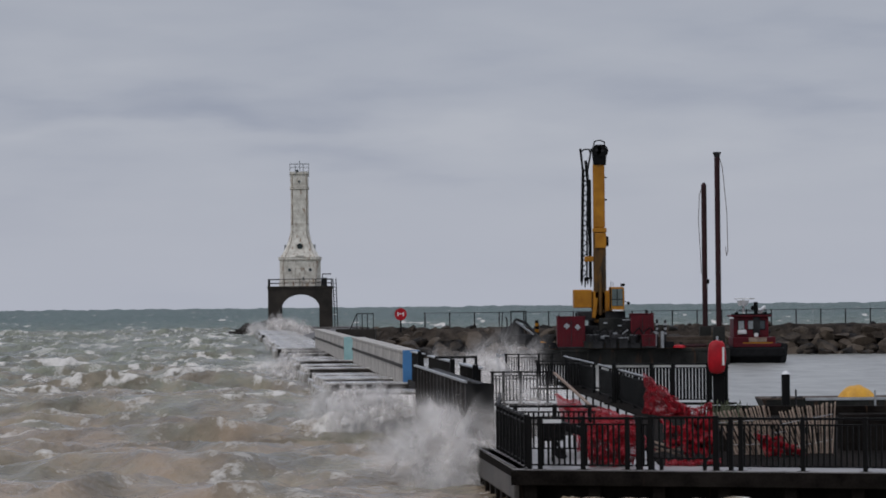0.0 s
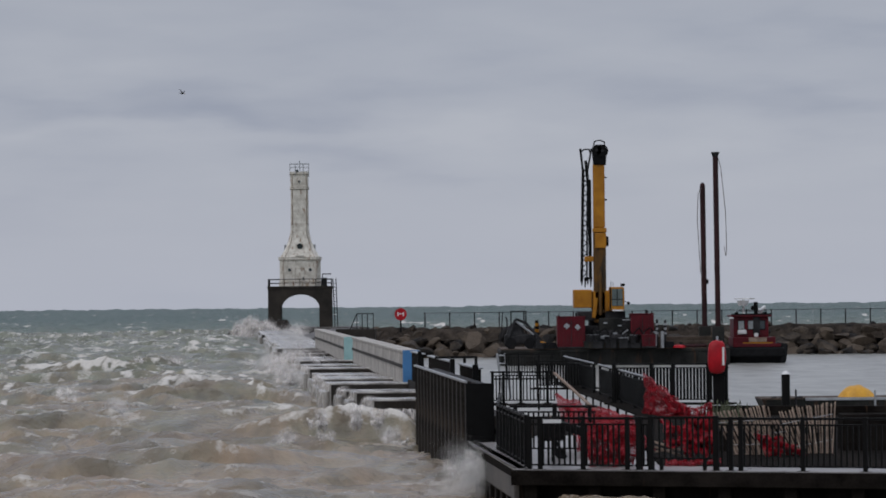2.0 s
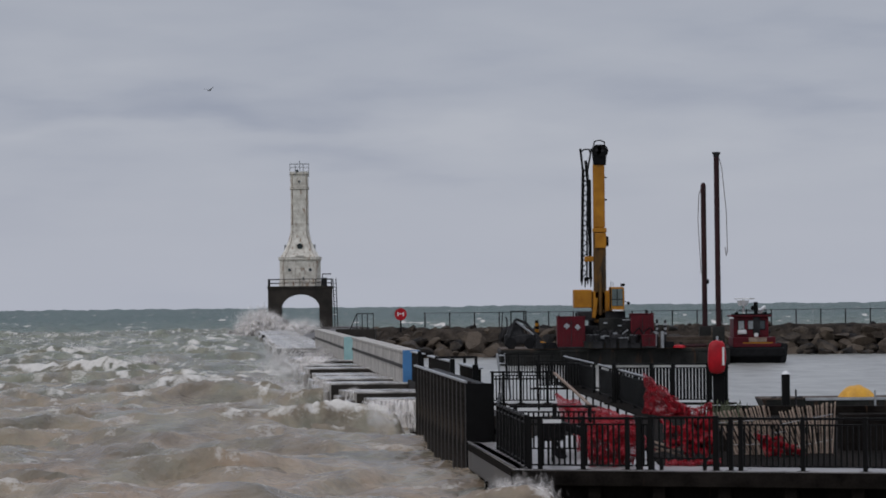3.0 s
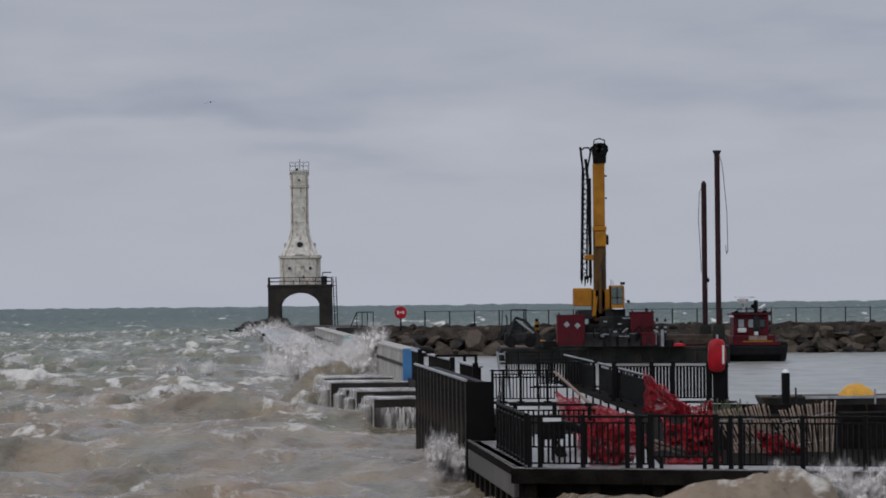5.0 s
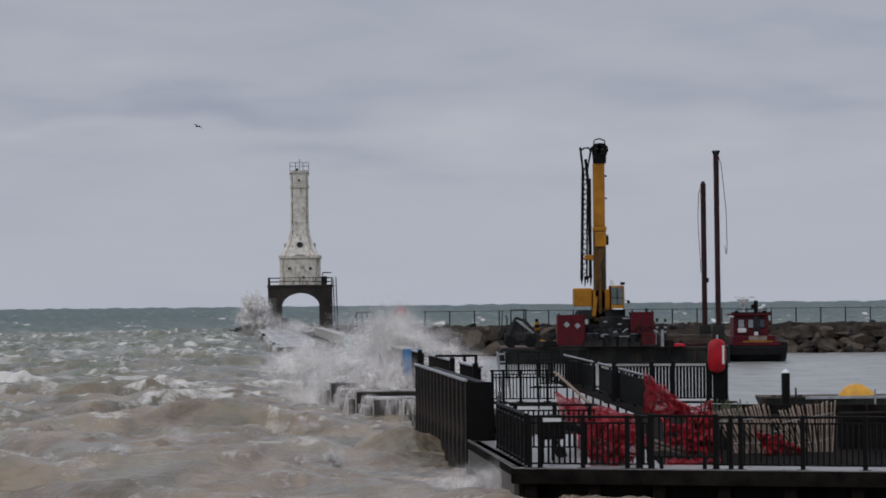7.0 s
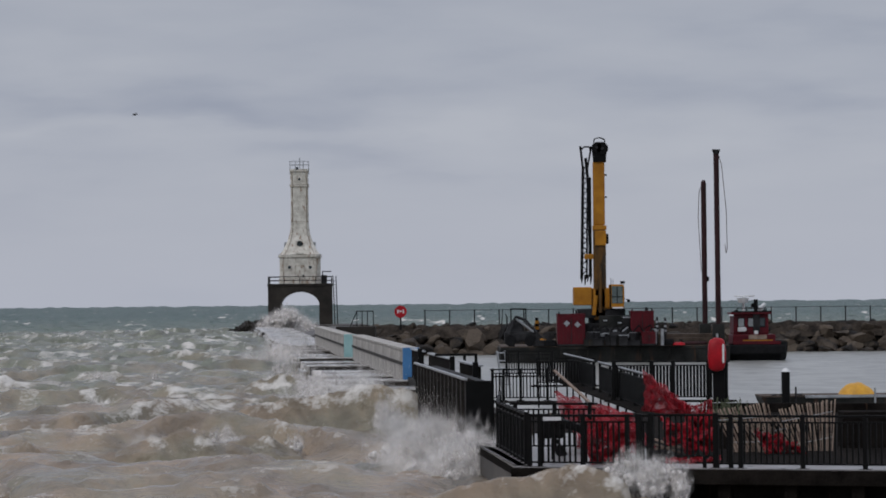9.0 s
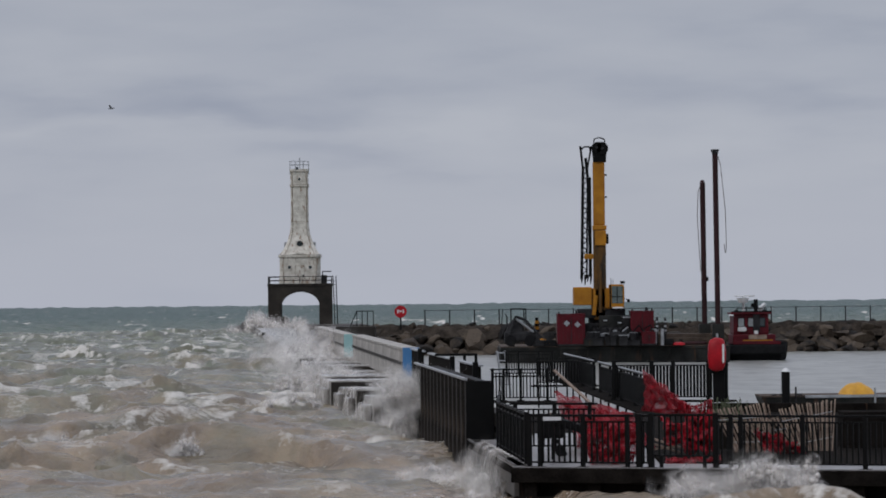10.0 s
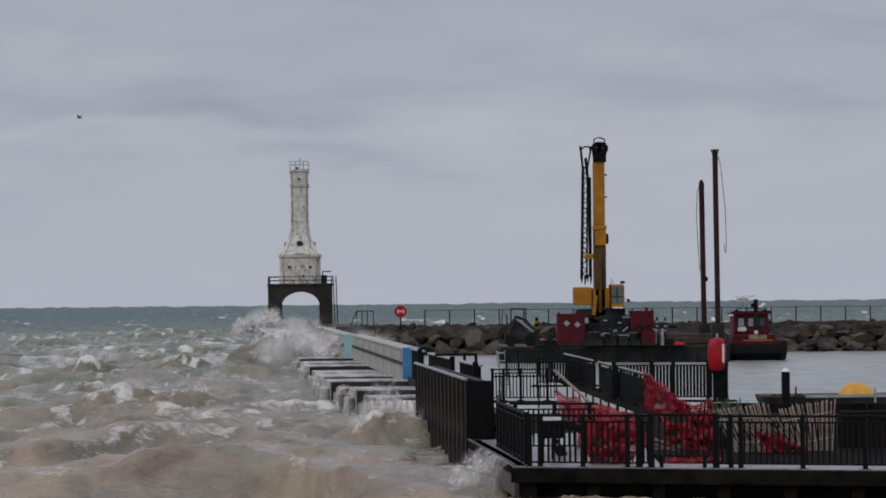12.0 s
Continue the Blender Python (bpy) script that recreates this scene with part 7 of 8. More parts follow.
def fall_mesh(length, drop, layers, seed, reach_by=1.0, arch=0.0, full=0.3):
    """Water running off an edge: curved sheets, thick in places and parted in others."""
    cols, rows = max(8, int(length / 0.045)), 14
    verts, faces, thick = [], [], []
    for layer in range(layers):
        base, off = len(verts), seed * 3.7 + layer * 9.1
        for i in range(rows):
            f = i / (rows - 1)
            for j in range(cols + 1):
                x = length * j / cols
                body = full + 1.3 * noise.noise(Vector((x * 0.9, off, 0))) + 0.35 * noise.noise(Vector((x * 4.0, off, 3)))
                reach = (0.24 + 0.18 * noise.noise(Vector((x * 0.8, off, 5)))) * reach_by * (1 - 0.25 * layer)
                fall = drop * (0.92 + 0.2 * noise.noise(Vector((x * 2.0, off, 7))))
                y = 0.35 - 0.35 * min(1, f * 3) - reach * max(0, f - 0.2) + 0.03 * noise.noise(Vector((x * 5, f * 2, off)))
                z = 0.035 + arch * 4 * f * (1 - f) - fall * max(0, f - 0.15) ** 1.6 / 0.77
                ends = min(1, 6 * j / cols, 6 * (1 - j / cols))
                verts.append((x, y, z))
                thick.append(max(0.0, min(1.0, body)) * ends * min(1, f * 4) * (1.0 - 0.35 * f))
        for i in range(rows - 1):
            for j in range(cols):
                k = base + i * (cols + 1) + j
                faces.append((k, k + 1, k + cols + 2, k + cols + 1))
    me = bpy.data.meshes.new("water_fall")
    me.from_pydata(verts, [], faces)
    me.attributes.new("thick", "FLOAT", "POINT").data.foreach_set("value", np.array(thick, dtype=np.float32))
    me.polygons.foreach_set("use_smooth", np.ones(len(faces), dtype=bool))
    me.materials.append(FALL)
    return me


def facing(s, w, z):
    """A pose whose x runs back along the breakwater and whose y points to the harbour."""
    return Matrix(((-UX, UY, 0, UX * s + UY * w), (-UY, -UX, 0, UY * s - UX * w), (0, 0, 1, z), (0, 0, 0, 1)))


def falls():
    rng = random.Random(61)
    made = [fall_mesh(5.4, 1.05, 2, 3 + k) for k in range(3)]
    for s, length, edge, top in SLABS[:20]:
        ob = new("water_fall", rng.choice(made))
        ob.scale = (length / 5.4, 1.25, 1.0)
        tagged(ob, "white water running off the slab's edge", "water", "running white water", "stuff")
        FALLS.append((ob, facing(s + length, edge - 0.05, top), rng.uniform(0, 6.28), rng.uniform(1.8, 3.6), 0.16, None))
    # off the first slab's end, and off the dock's side wall
    end = new("water_fall", fall_mesh(2.2, 0.95, 2, 18, 1.6, 0.03, 0.2))
    tagged(end, "white water running off the slab's end", "water", "running white water", "stuff")
    FALLS.append((end, facing(112.33, 4.85, 1.0) @ pose(0, 0, 0, 0, 0, 90), 1.0, 3.1, 0.18, None))
    # the sheet that tumbles over the whole end as the first sea passes
    sheet = new("water_fall", fall_mesh(2.6, 0.95, 3, 29, 3.0, 0.16, 0.9))
    tagged(sheet, "thick white water tumbling over the slab's end", "water", "running white water", "stuff")
    FALLS.append((sheet, facing(112.3, 4.7, 1.0) @ pose(0, 0, 0, 0, 0, 90), 0.0, 1.0, 0.0, ((0, 0.10), (0.6, 0.05), (1.1, 0.0), (1.6, -0.3), (2.0, -0.9), (2.3, -0.25), (3.1, -0.1), (3.8, -1.9), (10.2, -1.9), (10.8, -0.15), (12, -0.2))))
    side = new("water_fall", fall_mesh(9.0, 1.3, 3, 23, 2.0, 0.26, 0.28))
    tagged(side, "white water pouring off the dock's side wall", "water", "running white water", "stuff")
    FALLS.append((side, facing(77.2, 5.70, 0.95), 0.0, 1.0, 0.0, ((0, -1.9), (9.45, -1.9), (9.75, -0.1), (10.8, -0.04), (12, -0.2))))


def surf():
    # spray at the steel wall and the dock's corner
    burst(-0.85, 85, 5.1, 0.9, 0.6, 26, 1.9, 1, z=0.3, drift=(0.7, -1.0), spread=3.5)
    burst(-1.15, 82, 5.2, 1.3, 0.8, 9, 2.2, 101, z=0.3, drift=(0.7, -1.0), spread=3.0, veil=0.8)
    burst(-0.7, 80, 5.4, 0.4, 0.9, 16, 1.5, 2, z=0.4, drift=(0.7, 0), spread=2.0)
    burst(0.0, 77, 5.1, 0.15, 0.6, 7, 0.8, 102, z=0.3, drift=(0.7, 0), spread=2.0)
    burst(0.55, 78, 5.2, 0.25, 0.4, 6, 0.8, 3, z=0.4)
    burst(1.0, 76, 5.3, 0.3, 0.4, 6, 0.8, 4, z=0.4)
    burst(4.3, 82, 5.1, 0.45, 0.5, 9, 0.9, 5, z=0.4)
    burst(5.9, 92, 5.4, 0.8, 0.2, 4, 0.8, 6, z=0.7, spread=1.0)
    burst(5.85, 72, 5.3, 0.4, 0.45, 14, 1.0, 106, z=0.3, spread=1.6, drift=(0.3, 0), veil=0.3)
    burst(8.35, 86, 5.0, 0.7, 0.6, 28, 1.7, 7, z=0.4, drift=(0.5, -1.0), spread=3.0, veil=0.15)
    burst(8.45, 80, 5.4, 0.5, 0.7, 30, 1.6, 8, z=0.4, drift=(0.5, -1.0), spread=2.5, veil=0.15)
    burst(8.6, 77, 5.6, 0.15, 0.7, 12, 1.1, 108, z=0.4, drift=(0.7, 0), spread=1.5)
    burst(8.95, 79, 4.9, 0.1, 0.9, 14, 1.0, 9, z=0.3, spread=2.0)
    for k in range(6):
        burst(9.35 + 0.4 * k, 70 + 1.3 * (k % 3), 5.5, 0.2, 0.2, 2, 0.8, 300 + k, z=0.35, spread=1.4, drift=(-0.4, 0), veil=0.75)
    burst(11.55, 72, 5.2, 0.5, 0.5, 5, 0.6, 10, z=0.3)
    # the white sea that tumbles off the end of the first slab
    burst(-0.60, 104.5, 4.6, 0.75, 1.0, 20, 1.9, 11, z=0.40, spread=1.0, veil=0.1, drift=(-0.6, -0.8))
    burst(-0.45, 104.0, 5.6, 0.6, 0.8, 12, 1.7, 111, z=0.40, spread=0.8, veil=0.3, drift=(-0.6, -0.8))
    burst(-0.15, 104.0, 4.0, 0.65, 1.3, 22, 1.8, 12, z=0.30, spread=1.2, veil=0.1, drift=(-0.6, -0.8))
    burst(0.30, 103.5, 3.4, 0.55, 1.7, 24, 1.7, 13, z=0.25, spread=1.5, veil=0.1, drift=(-0.6, -0.8))
    burst(0.65, 103.0, 3.0, 0.4, 1.8, 18, 1.3, 33, z=0.20, spread=1.5, veil=0.1, drift=(-0.4, -0.8))
    burst(1.2, 102.5, 3.0, 0.3, 2.0, 5, 0.9, 34, z=0.20, spread=1.0, veil=0.1)
    burst(8.85, 101.0, 4.75, 1.45, 0.25, 20, 1.2, 14, z=1.0, spread=0.5, veil=0.3)
    burst(9.2, 108, 5.0, 1.0, 0.4, 5, 0.9, 15, z=0.9, spread=1.0, veil=0.6)
    burst(9.5, 114, 5.2, 0.5, 0.9, 7, 1.3, 115, z=1.0, spread=3.0, veil=0.8)
    burst(10.7, 98, 5.3, 0.8, 0.3, 7, 1.0, 116, z=0.6, spread=1.0, veil=0.1)
    burst(10.75, 101.0, 5.5, 1.55, 0.22, 30, 1.5, 16, z=0.5, spread=0.8, veil=0.0, drift=(-0.5, 0))
    burst(11.05, 101.0, 5.1, 1.0, 0.55, 34, 1.4, 17, z=0.4, spread=0.8, veil=0.05, drift=(-0.7, 0))
    burst(10.9, 200, 4.0, 1.5, 2.4, 26, 2.0, 18, z=0.9, spread=4)
    burst(11.5, 190, 5.9, 1.3, 0.4, 5, 1.2, 19, z=0.9)
    # the long sea that breaks along the wall
    burst(4.35, 160, 6.2, 2.5, 0.4, 14, 1.8, 20, z=1.0, spread=5, veil=0.7)
    burst(4.4, 195, 4.9, 1.2, 1.4, 16, 2.4, 121, z=0.9, spread=14, veil=0.75)
    burst(4.6, 215, 4.3, 1.0, 1.5, 14, 2.6, 21, z=0.9, spread=22, veil=0.75)
    burst(4.9, 200, 5.0, 1.5, 1.5, 18, 2.8, 22, z=0.9, spread=18, veil=0.75)
    burst(4.95, 178, 5.2, 1.4, 1.3, 24, 2.6, 23, z=0.9, spread=12, veil=0.72)
    burst(4.95, 160, 5.0, 1.3, 1.1, 26, 2.2, 123, z=0.9, spread=7, veil=0.45)
    burst(5.35, 157, 5.6, 1.3, 1.0, 26, 2.2, 24, z=0.9, spread=6, veil=0.6)
    burst(5.35, 146, 4.4, 0.7, 0.7, 12, 1.5, 126, z=0.7, spread=3, veil=0.1)
    burst(5.6, 155, 7.0, 1.7, 0.4, 6, 1.4, 124, z=1.0, spread=4)
    burst(5.72, 148, 6.7, 2.4, 0.6, 34, 2.2, 25, z=0.9, spread=5, veil=0.35)
    burst(5.95, 145, 5.4, 1.2, 1.2, 26, 2.2, 26, z=0.9, spread=6, veil=0.6)
    burst(6.25, 138, 6.0, 0.9, 1.0, 16, 2.2, 27, z=0.9, spread=5, veil=0.7)
    burst(6.1, 190, 4.4, 0.8, 1.3, 14, 2.4, 28, z=0.9, spread=16, veil=0.75)
    burst(2.0, 185, 4.5, 0.6, 1.0, 6, 1.2, 29, z=0.9, spread=14)
    for k, t in enumerate((-0.6, 0.0, 0.5, 1.1, 1.7, 8.2, 8.7, 9.1, 9.6, 10.1, 10.6, 11.1)):
        burst(t, 200 + 14 * (k % 3), 3.8, 0.7, 1.4, 13, 2.0, 60 + k, z=0.6, spread=18)
    for k, t in enumerate((-0.5, 8.3, 8.6, 8.9, 9.2, 9.7)):
        burst(t, 122 + 8 * k, 4.2, 0.45, 1.3, 20, 1.6, 90 + k, z=0.6, spread=7, veil=0.12)
    # at the lighthouse
    # seconds at its highest, across, height of its top, half width, clumps
    for k, (t, w, top, wide, n) in enumerate(((0.0, 6.5, 3.6, 3.2, 24), (0.5, 8.0, 2.2, 2.8, 14), (1.0, 8.0, 2.2, 3.2, 14), (1.5, 8.1, 4.0, 0.6, 7), (1.5, 9.0, 2.2, 2.5, 10), (2.0, 3.4, 2.9, 1.6, 14), (2.5, 3.6, 4.5, 2.3, 28),
                                              (2.55, 8.0, 3.4, 0.4, 4), (3.0, 4.2, 4.3, 2.8, 30), (3.05, 9.6, 4.0, 0.4, 4), (3.6, 5.5, 3.2, 3.0, 16), (4.2, 6.0, 3.0, 3.0, 16), (5.0, 4.5, 2.9, 2.6, 14), (5.5, 6.0, 2.6, 3.0, 14),
                                              (6.0, 7.0, 2.3, 2.8, 14), (6.5, 7.0, 3.3, 2.0, 18), (6.5, 3.2, 4.2, 0.4, 4), (7.0, 3.4, 6.0, 1.2, 24), (7.0, 9.0, 2.6, 2.2, 14), (7.6, 6.0, 3.2, 3.0, 16), (8.3, 6.0, 3.2, 3.0, 16),
                                              (9.0, 7.2, 4.3, 3.2, 28), (9.5, 6.0, 3.0, 2.8, 18), (10.0, 3.6, 4.0, 1.0, 9), (10.0, 8.4, 3.0, 1.8, 14), (10.5, 5.0, 3.9, 4.5, 32), (11.0, 5.5, 3.8, 3.5, 22), (11.5, 4.5, 3.9, 2.6, 20),
                                              (11.5, 8.5, 2.6, 2.0, 12), (12.0, 5.0, 4.2, 3.8, 28))):
        rise = max(0.5, (top - 1.6) / 1.1)
        burst(t - 0.07 - 0.5 * max(1.1, 2.3 * math.sqrt(2 * rise / 9.8)), 422, w, rise, wide, n, 2.5, 40 + k, z=0.5, spread=6, veil=0.3, drift=(0.4, 0))
    for k, t in enumerate((3.3, 3.7, 4.0, 7.2, 7.5, 7.9, 5.6, 5.9)):
        burst(t - 0.3, 205 + 9 * (k % 3), 3.8, 0.6, 1.4, 11, 1.9, 330 + k, z=0.6, spread=18)
    # the mist that the wind carries over the wall into the harbour
    burst(-1.0, 150, 9.5, 0.8, 1.6, 5, 3.4, 401, z=0.5, spread=8, drift=(1.6, 0), veil=1.0)
    burst(-0.8, 160, 12.5, 0.9, 2.4, 6, 3.8, 402, z=0.5, spread=8, drift=(1.6, 0), veil=1.0)
    burst(5.2, 160, 8.0, 1.3, 1.2, 8, 3.0, 403, z=0.8, spread=6, drift=(1.2, 0), veil=1.0)
    burst(5.9, 152, 8.4, 1.5, 1.3, 8, 3.0, 404, z=0.8, spread=6, drift=(1.0, 0), veil=1.0)
    burst(6.4, 146, 8.6, 1.0, 1.4, 7, 3.0, 405, z=0.6, spread=6, drift=(0.9, 0), veil=1.0)
    burst(6.3, 132, 6.0, 0.8, 1.4, 12, 2.6, 406, z=0.8, spread=8, drift=(1.0, 0), veil=0.7)
    burst(11.2, 215, 7.6, 1.6, 0.8, 9, 2.8, 407, z=0.8, spread=5, drift=(1.5, 0), veil=0.8)
    burst(8.8, 200, 5.5, 1.0, 1.6, 14, 2.6, 408, z=0.8, spread=20, drift=(0.9, 0), veil=0.8)
    burst(10.2, 230, 5.0, 1.2, 1.8, 14, 3.0, 409, z=0.8, spread=25, drift=(0.9, 0), veil=0.7)
    # breaking seas in the open water
    breaker(0.6, 3.6, (114.5, 3.6), (108.5, 3.0), 6.0, 3.2, 0.75, 1, 0.9)
    breaker(-0.8, 2.4, (105.5, 4.0), (102, 2.6), 6.0, 5.5, 0.95, 3, 2.6)
    breaker(4.5, 6.5, (158, 4.7), (136, 5.3), 4.4, 5.0, 1.75, 5, 1.3, base=0.45)
    breaker(4.6, 6.6, (141, 2.9), (130, 3.2), 3.2, 3.4, 0.9, 16, 1.6, base=0.3)
    burst(5.05, 98, -5.3, 0.75, 0.9, 14, 1.3, 410, z=0.5, spread=0.6, veil=0.15, drift=(0.8, 0))
    breaker(8.3, 10.3, (105.0, 2.2), (99.0, 3.0), 9.5, 5.0, 2.0, 6, 0.26, yaw=4, lead=True)
    breaker(10.8, 12.8, (225, 3.6), (204, 4.2), 9.0, 6.0, 2.3, 8, 0.9, base=0.6)
    breaker(10.6, 12.7, (101, 4.7), (96, 4.8), 4.2, 4.4, 1.1, 9, 1.5, base=0.15)
    # the crest thrown back from the wall, that runs out and rises towards the steel
    breaker(1.1, 3.9, (101.5, 3.0), (115, 2.2), 7.4, 4.0, 1.5, 71, 1.0, base=0.16, lead=True)
    burst(1.4, 105, 1.4, 0.2, 0.4, 4, 0.8, 411, z=0.4, spread=0.4, veil=0.1, drift=(0.3, 0.5))
    burst(1.75, 105, 5.2, 0.25, 0.3, 5, 0.9, 412, z=0.9, spread=0.6, veil=0.5, drift=(-0.6, 0.5))
    breaker(5.6, 7.9, (98, 4.6), (87, 4.7), 3.2, 3.8, 0.9, 13, 0.7)
    # heaped water at the foot of the first slabs
    breaker(3.9, 7.4, (119, 3.0), (105, 3.4), 10.0, 10.0, 0.85, 17, 0.9, base=-0.06)
    breaker(9.1, 12.9, (112, 3.0), (104, 3.3), 10.0, 9.0, 0.95, 18, 0.45, base=0.0)
    # the seas that break in the open: seconds, along, across, length, height, whiteness
    for k, (t, ps, pw, length, height, white) in enumerate((
            (0.1, 160, -5.5, 11, 1.35, 0.9), (0.0, 186, -3.2, 5, 1.0, 0.8), (0.0, 73.5, -3.7, 1.6, 0.45, 1.3), (0.6, 148, -8.0, 6, 1.2, 1.5), (1.0, 136, -5.2, 1.8, 0.9, 1.3), (1.5, 120, -4.1, 2.4, 0.8, 0.8),
            (2.0, 145, -2.0, 4.6, 1.0, 0.3), (2.0, 222, -5.2, 5, 1.1, 1.2), (2.5, 204, -7.2, 9, 1.35, 1.5), (2.5, 148, 1.6, 3.4, 1.2, 1.2), (3.0, 262, -12.5, 8, 1.5, 1.3), (3.0, 118, 0.4, 4, 0.8, 0.9),
            (0.5, 235, -1.0, 7, 1.2, 1.4), (1.0, 165, 2.0, 3.2, 1.3, 1.5), (9.0, 150, 2.4, 4.2, 1.3, 1.6), (9.0, 128, 1.8, 3.2, 0.9, 1.5), (10.0, 200, 2.4, 4.4, 1.6, 1.1), (10.0, 126, 2.2, 3.4, 0.8, 1.3), (3.0, 135, 3.4, 3.4, 1.3, 0.8),
            (3.8, 130, -5.5, 5, 1.1, 1.1), (4.1, 190, -3.0, 6, 1.2, 1.2), (4.4, 100, -1.0, 3, 0.7, 1.0),
            (5.0, 202, -10.5, 3.4, 1.0, 1.0), (5.0, 155, -7.5, 3.4, 0.9, 0.8), (5.0, 111, 1.4, 3, 0.6, 1.0), (5.5, 98, -5.3, 2.8, 1.3, 2.0), (5.5, 131, -2.0, 2.6, 0.9, 1.3),
            (6.0, 91, -3.4, 3, 0.6, 1.7), (6.0, 88, 1.9, 1.4, 0.9, 1.1), (6.0, 250, -6.0, 8, 1.4, 1.1), (6.5, 96, -1.2, 2.2, 0.6, 1.2), (6.5, 86, -5.4, 1.6, 0.7, 1.1), (6.5, 145, -5.6, 5, 1.1, 0.3),
            (7.0, 91, -1.7, 1.9, 0.8, 1.5), (7.0, 148, -3.2, 4.2, 1.1, 1.0), (7.0, 215, -9.0, 6, 1.2, 1.2),
            (7.8, 120, -5.0, 5, 1.1, 1.0), (8.1, 170, -6.0, 6, 1.2, 1.3), (8.4, 96, 0.5, 3, 0.7, 1.0),
            (9.0, 91, -1.1, 3.8, 0.85, 1.3), (9.0, 143, -5.5, 3.4, 0.9, 0.6), (9.5, 104, -3.9, 2.0, 0.6, 1.1), (9.5, 196, -2.0, 3.0, 1.4, 0.9), (10.0, 87, -2.8, 1.2, 0.6, 1.5), (10.0, 96, -5.3, 1.2, 0.6, 1.3), (10.0, 151, -3.0, 5, 1.0, 0.5),
            (10.5, 102, -3.0, 1.4, 0.6, 1.3), (10.5, 236, -10, 5, 1.4, 1.4), (10.5, 252, -2.6, 5, 1.4, 1.1), (11.0, 222, -9.6, 7, 1.9, 1.4), (11.0, 172, -1.0, 3.6, 0.9, 1.2),
            (11.5, 192, -7.6, 5, 1.6, 1.7), (11.5, 132, -1.8, 4.2, 1.3, 1.5), (11.5, 86, 0.0, 2.2, 0.5, 1.1), (12.0, 132, -4.0, 4.2, 1.35, 1.6), (12.0, 198, -2.4, 4.4, 1.3, 1.3), (12.0, 79.6, 1.7, 1.5, 0.45, 1.6))):
        height = min(height, 0.22 + 0.26 * length)
        breaker(t - 1.1, t + 1.2, (ps + 6, pw - 0.3), (ps - 6, pw + 0.3), 1.15 * length, 2.2 + 1.6 * height, 0.82 * height, 20 + k, white, yaw=5 * math.sin(2.4 * k), base=0.22)
    # along the dock's face, running to the right of the corner
    turn = math.degrees(math.atan2(EDGE.y, EDGE.x))
    for t0, t1, d0, d1, length, height, seed, white, base in ((8.2, 10.5, -1.6, 5.2, 5.2, 1.2, 41, 1.5, 0.25), (3.0, 6.0, -2.0, 8.8, 4.6, 1.25, 42, 1.6, 0.25), (-1.8, 1.6, 0.5, 7.5, 4.0, 0.55, 43, 0.9, 0.20),
                                                              (9.5, 11.9, 4.5, 9.8, 5.0, 0.85, 44, 1.5, 0.22), (1.9, 3.9, -1.6, 1.6, 2.8, 0.65, 46, 1.8, 0.30), (11.0, 13.0, 2.0, 5.5, 2.6, 0.5, 47, 1.8, 0.15), (6.0, 8.4, -2.6, 3.0, 3.0, 0.55, 45, 0.9, 0.20)):
        a, b = FRONT + EDGE * d0 + Vector((-0.363, -0.932, 0)) * 1.25, FRONT + EDGE * d1 + Vector((-0.363, -0.932, 0)) * 1.25
        ob = crest_mesh("breaker", length, 2.2, height, seed, white, "brown wave running along the dock's face with foam on top", True)
        DOCK_CRESTS.append((ob, t0, t1, a, b, height, turn, base))
    for k in range(7):
        d = 1.7 + 0.62 * k
        x, y = on_front(d, -0.9)
        s, w = UX * x + UY * y, UY * x - UX * y
        burst(8.3 + 0.17 * k, s, w, 0.65, 0.35, 8, 0.8, 140 + k, z=0.4, spread=0.3, drift=(1.2, 0), veil=0.3)
    for k in range(4):
        x, y = on_front(-0.2 + 0.4 * k, -0.7)
        burst(2.35 + 0.15 * k, UX * x + UY * y, UY * x - UX * y, 0.35, 0.4, 6, 0.8, 180 + k, z=0.35, spread=0.5, drift=(0.8, 0), veil=0.2)
    for k in range(9):
        d = -0.1 + 0.9 * k
        x, y = on_front(d, -0.9)
        s, w = UX * x + UY * y, UY * x - UX * y
        burst(3.0 + 0.2 * k, s, w, 0.6, 0.4, 8, 0.8, 160 + k, z=0.4, spread=0.3, drift=(1.2, 0), veil=0.0)


DOCK_CRESTS = []
surf()
falls()


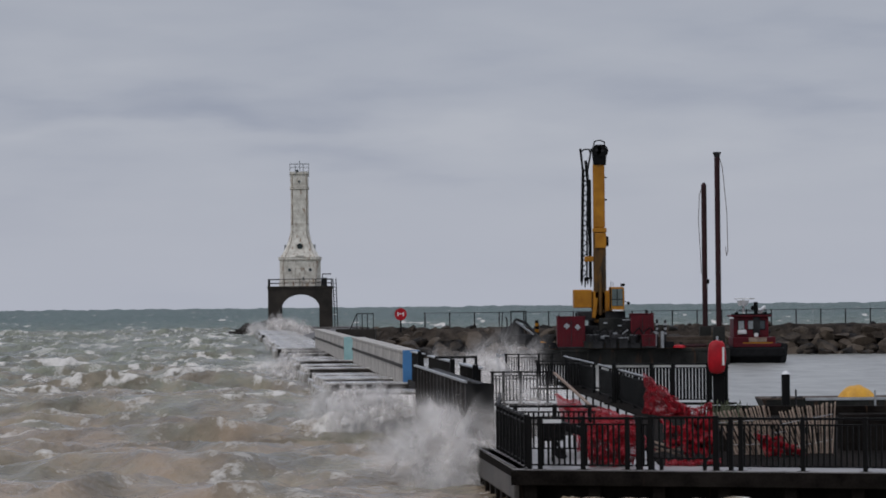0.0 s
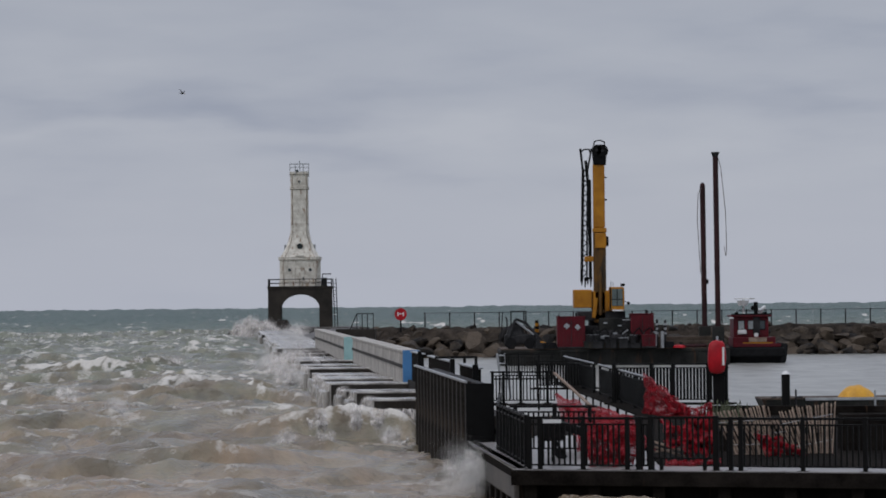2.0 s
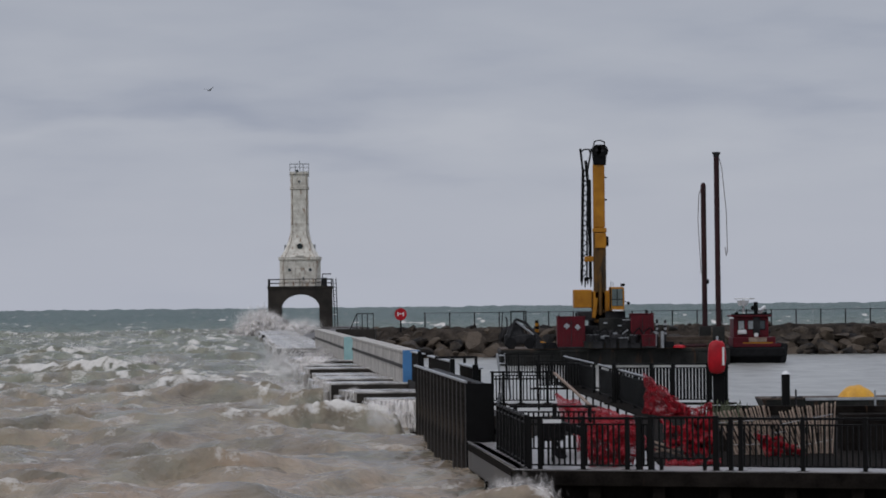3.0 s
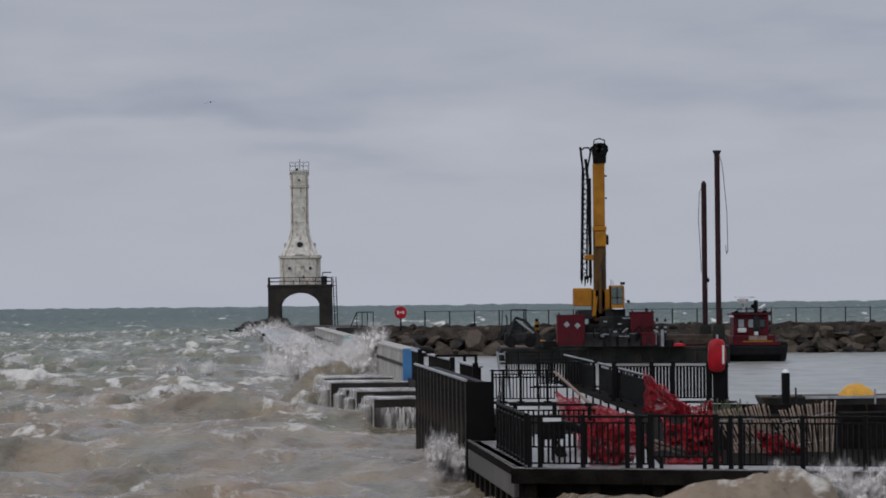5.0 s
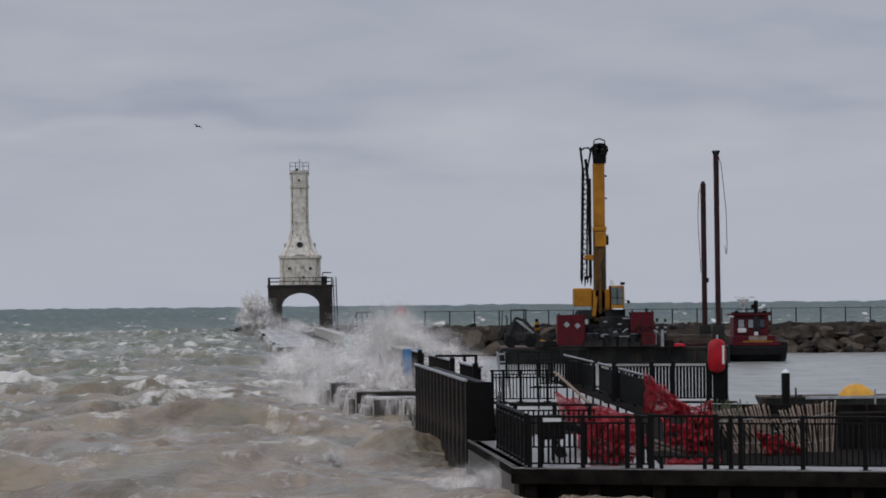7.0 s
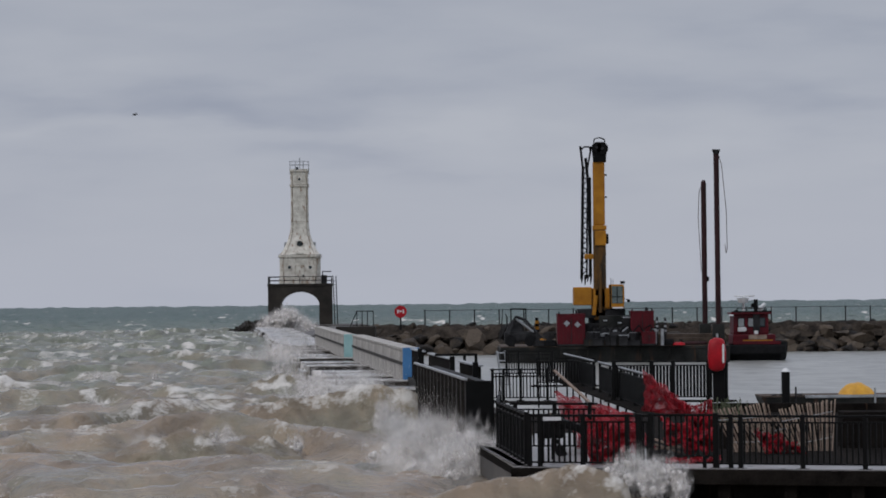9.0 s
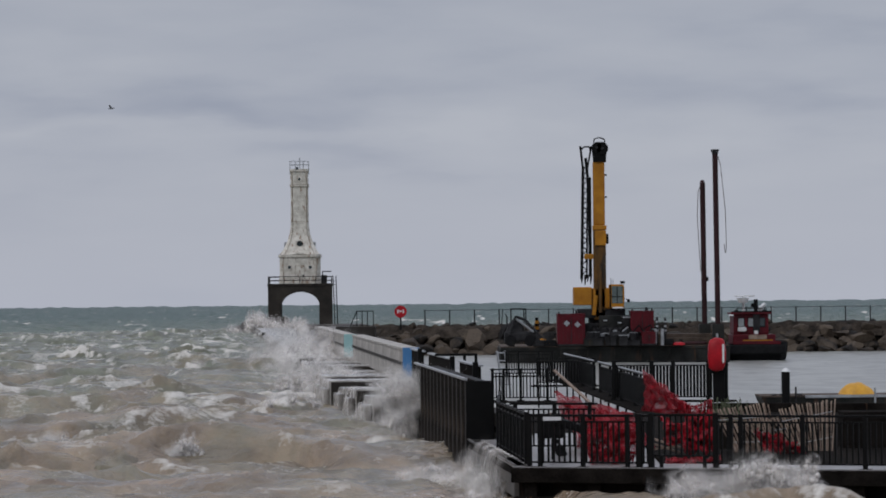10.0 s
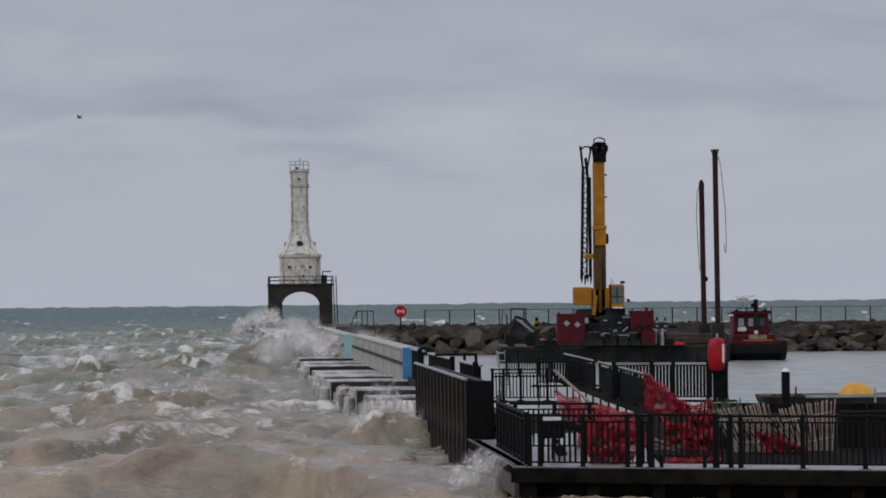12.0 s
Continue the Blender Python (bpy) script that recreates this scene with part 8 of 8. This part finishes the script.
def gull():
    root = thing("gull", 0, 0, 0, "grey gull flying with spread wings", "bird")
    body = bmesh.new()
    bmesh.ops.create_uvsphere(body, u_segments=14, v_segments=10, radius=1.0)
    for v in body.verts:
        y = v.co.y
        v.co = Vector((v.co.x * 0.085 * (1 - 0.4 * y * y), y * 0.30, v.co.z * 0.085 * (1 - 0.3 * y * y)))
    part("body", body, FEATHER, root, smooth=True)
    part("tail", loft([[(-0.03, -0.27, -0.01), (0.03, -0.27, -0.01), (0.03, -0.27, 0.01), (-0.03, -0.27, 0.01)], [(-0.09, -0.42, -0.005), (0.09, -0.42, -0.005), (0.09, -0.42, 0.005), (-0.09, -0.42, 0.005)]]), FEATHER, root)
    part("beak", a_tube((0, 0.29, 0.0), (0, 0.37, -0.01), 0.02, 0.004, seg=6), YELLOW, root)
    wings = []
    for side in (-1, 1):
        rings = []
        for u, chord, lift, back in ((0.03, 0.10, 0.0, 0.0), (0.25, 0.11, 0.05, 0.03), (0.45, 0.09, 0.06, 0.0), (0.68, 0.03, 0.02, -0.09)):
            rings.append([(side * u, back + chord, lift), (side * u, back, lift + 0.012), (side * u, back - chord, lift), (side * u, back, lift - 0.006)])
        wings.append(part("wing", loft(rings), FEATHER, root))
    return root, wings


GULL, WINGS = gull()


def bob(speed, side, amp, period, phase, n=41):
    """A water sheet's run towards the shore, rising and falling."""
    rows = []
    for k in range(n):
        t = 12.0 * k / (n - 1)
        rows.append((t, pose(-UX * speed * t + side * t, -UY * speed * t, amp * math.sin(2 * math.pi * t / period + phase))))
    return rows


def motions():
    for i, (near, far, run, across) in enumerate(SEA_PIECES):
        for ob in (near, far):
            if ob:
                walk(ob, bob(run / 12.0, across / 12.0, 0.12 if i < 3 else 0.08, 2.9 + 0.6 * i, 2.1 * i))
    for ob, begin, life, *rest in SPRAYS:
        walk(ob, spray_rows(begin, life, *rest))
    for ob, t0, t1, a, b, height, yaw, base in CRESTS:
        walk(ob, crest_rows(t0, t1, a, b, height, yaw, base))
    for ob, t0, t1, a, b, height, turn, base in DOCK_CRESTS:
        rows = []
        for t in sorted({0.0, 12.0} | {round(t0 + (t1 - t0) * k / 12, 3) for k in range(13) if 0 < t0 + (t1 - t0) * k / 12 < 12}):
            f = min(max((t - t0) / (t1 - t0), 0), 1)
            up = min(1, f / 0.22, (1 - f) / 0.34)
            up = up * up * (3 - 2 * up)
            p = a + (b - a) * f
            rows.append((t, pose(p.x, p.y, base - (height + 0.8) * (1 - up), 0, 0, turn)))
        walk(ob, rows)
    for ob, m, phase, period, amp, keys in FALLS:
        if keys:
            rows = [(t, Matrix.Translation((0, 0, dz)) @ m) for t, dz in keys]
        else:
            rows = [(0.6 * k, Matrix.Translation((0, 0, amp * math.sin(phase + 0.6 * k * 6.28 / period) - amp * 0.6)) @ m) for k in range(21)]
        walk(ob, rows)
    # the barge's spuds sway with the swell
    for ob, x, y, ts in ((SPUD_A, 18.32, 224.2, (0, -0.06, -0.10, -0.04, 0, 0, -0.09, -0.06, -0.02, -0.05, -0.12, -0.11, -0.12)),
                         (SPUD_B, 17.56, 226.0, (0, -0.05, -0.09, -0.04, 0, 0, -0.08, -0.05, -0.01, -0.02, -0.09, -0.14, -0.16))):
        walk(ob, [(float(k), pose(x + 0.3 * d, y, -0.5, 0, math.degrees(0.7 * d / 13.0), 0)) for k, d in enumerate(ts)])
    # the gull: seconds, across, height, heading, bank, at one distance
    track = ((0.0, -72.0, 24.6, -80, 0), (0.6, -51.0, 24.8, -78, 8), (1.0, -35.0, 25.0, -70, 10), (1.2, -31.0, 25.3, -70, 10), (1.5, -28.8, 26.0, -60, 18), (2.0, -27.0, 26.3, -55, 15), (2.5, -25.4, 26.6, -45, 0), (3.2, -24.0, 26.6, -20, -8),
             (4.8, -24.0, 25.25, 10, -10), (5.5, -24.4, 25.15, 25, -25), (6.0, -24.7, 24.9, 35, -15), (6.5, -24.6, 24.0, 40, 5), (7.0, -25.4, 22.7, 50, 20), (7.2, -25.5, 22.3, 55, 15), (8.0, -28.5, 23.2, 68, 0), (8.8, -31.4, 23.5, 75, -10),
             (9.5, -33.1, 24.7, 80, 0), (10.2, -34.9, 24.5, 75, 10), (11.1, -36.5, 24.5, 70, 5), (12.0, -37.7, 23.6, 70, 0))
    walk(GULL, [(t, pose(x, 350.0, z, 0, bank, turn)) for t, x, z, turn, bank in track])
    for ob, side in zip(WINGS, (-1, 1)):
        walk(ob, [(0.15 * k, pose(0, 0, 0, 0, -side * (8 + 22 * math.sin(0.15 * k * 7.0) * (0.4 + 0.6 * math.sin(0.15 * k * 0.9) ** 2)), 0)) for k in range(81)])


motions()
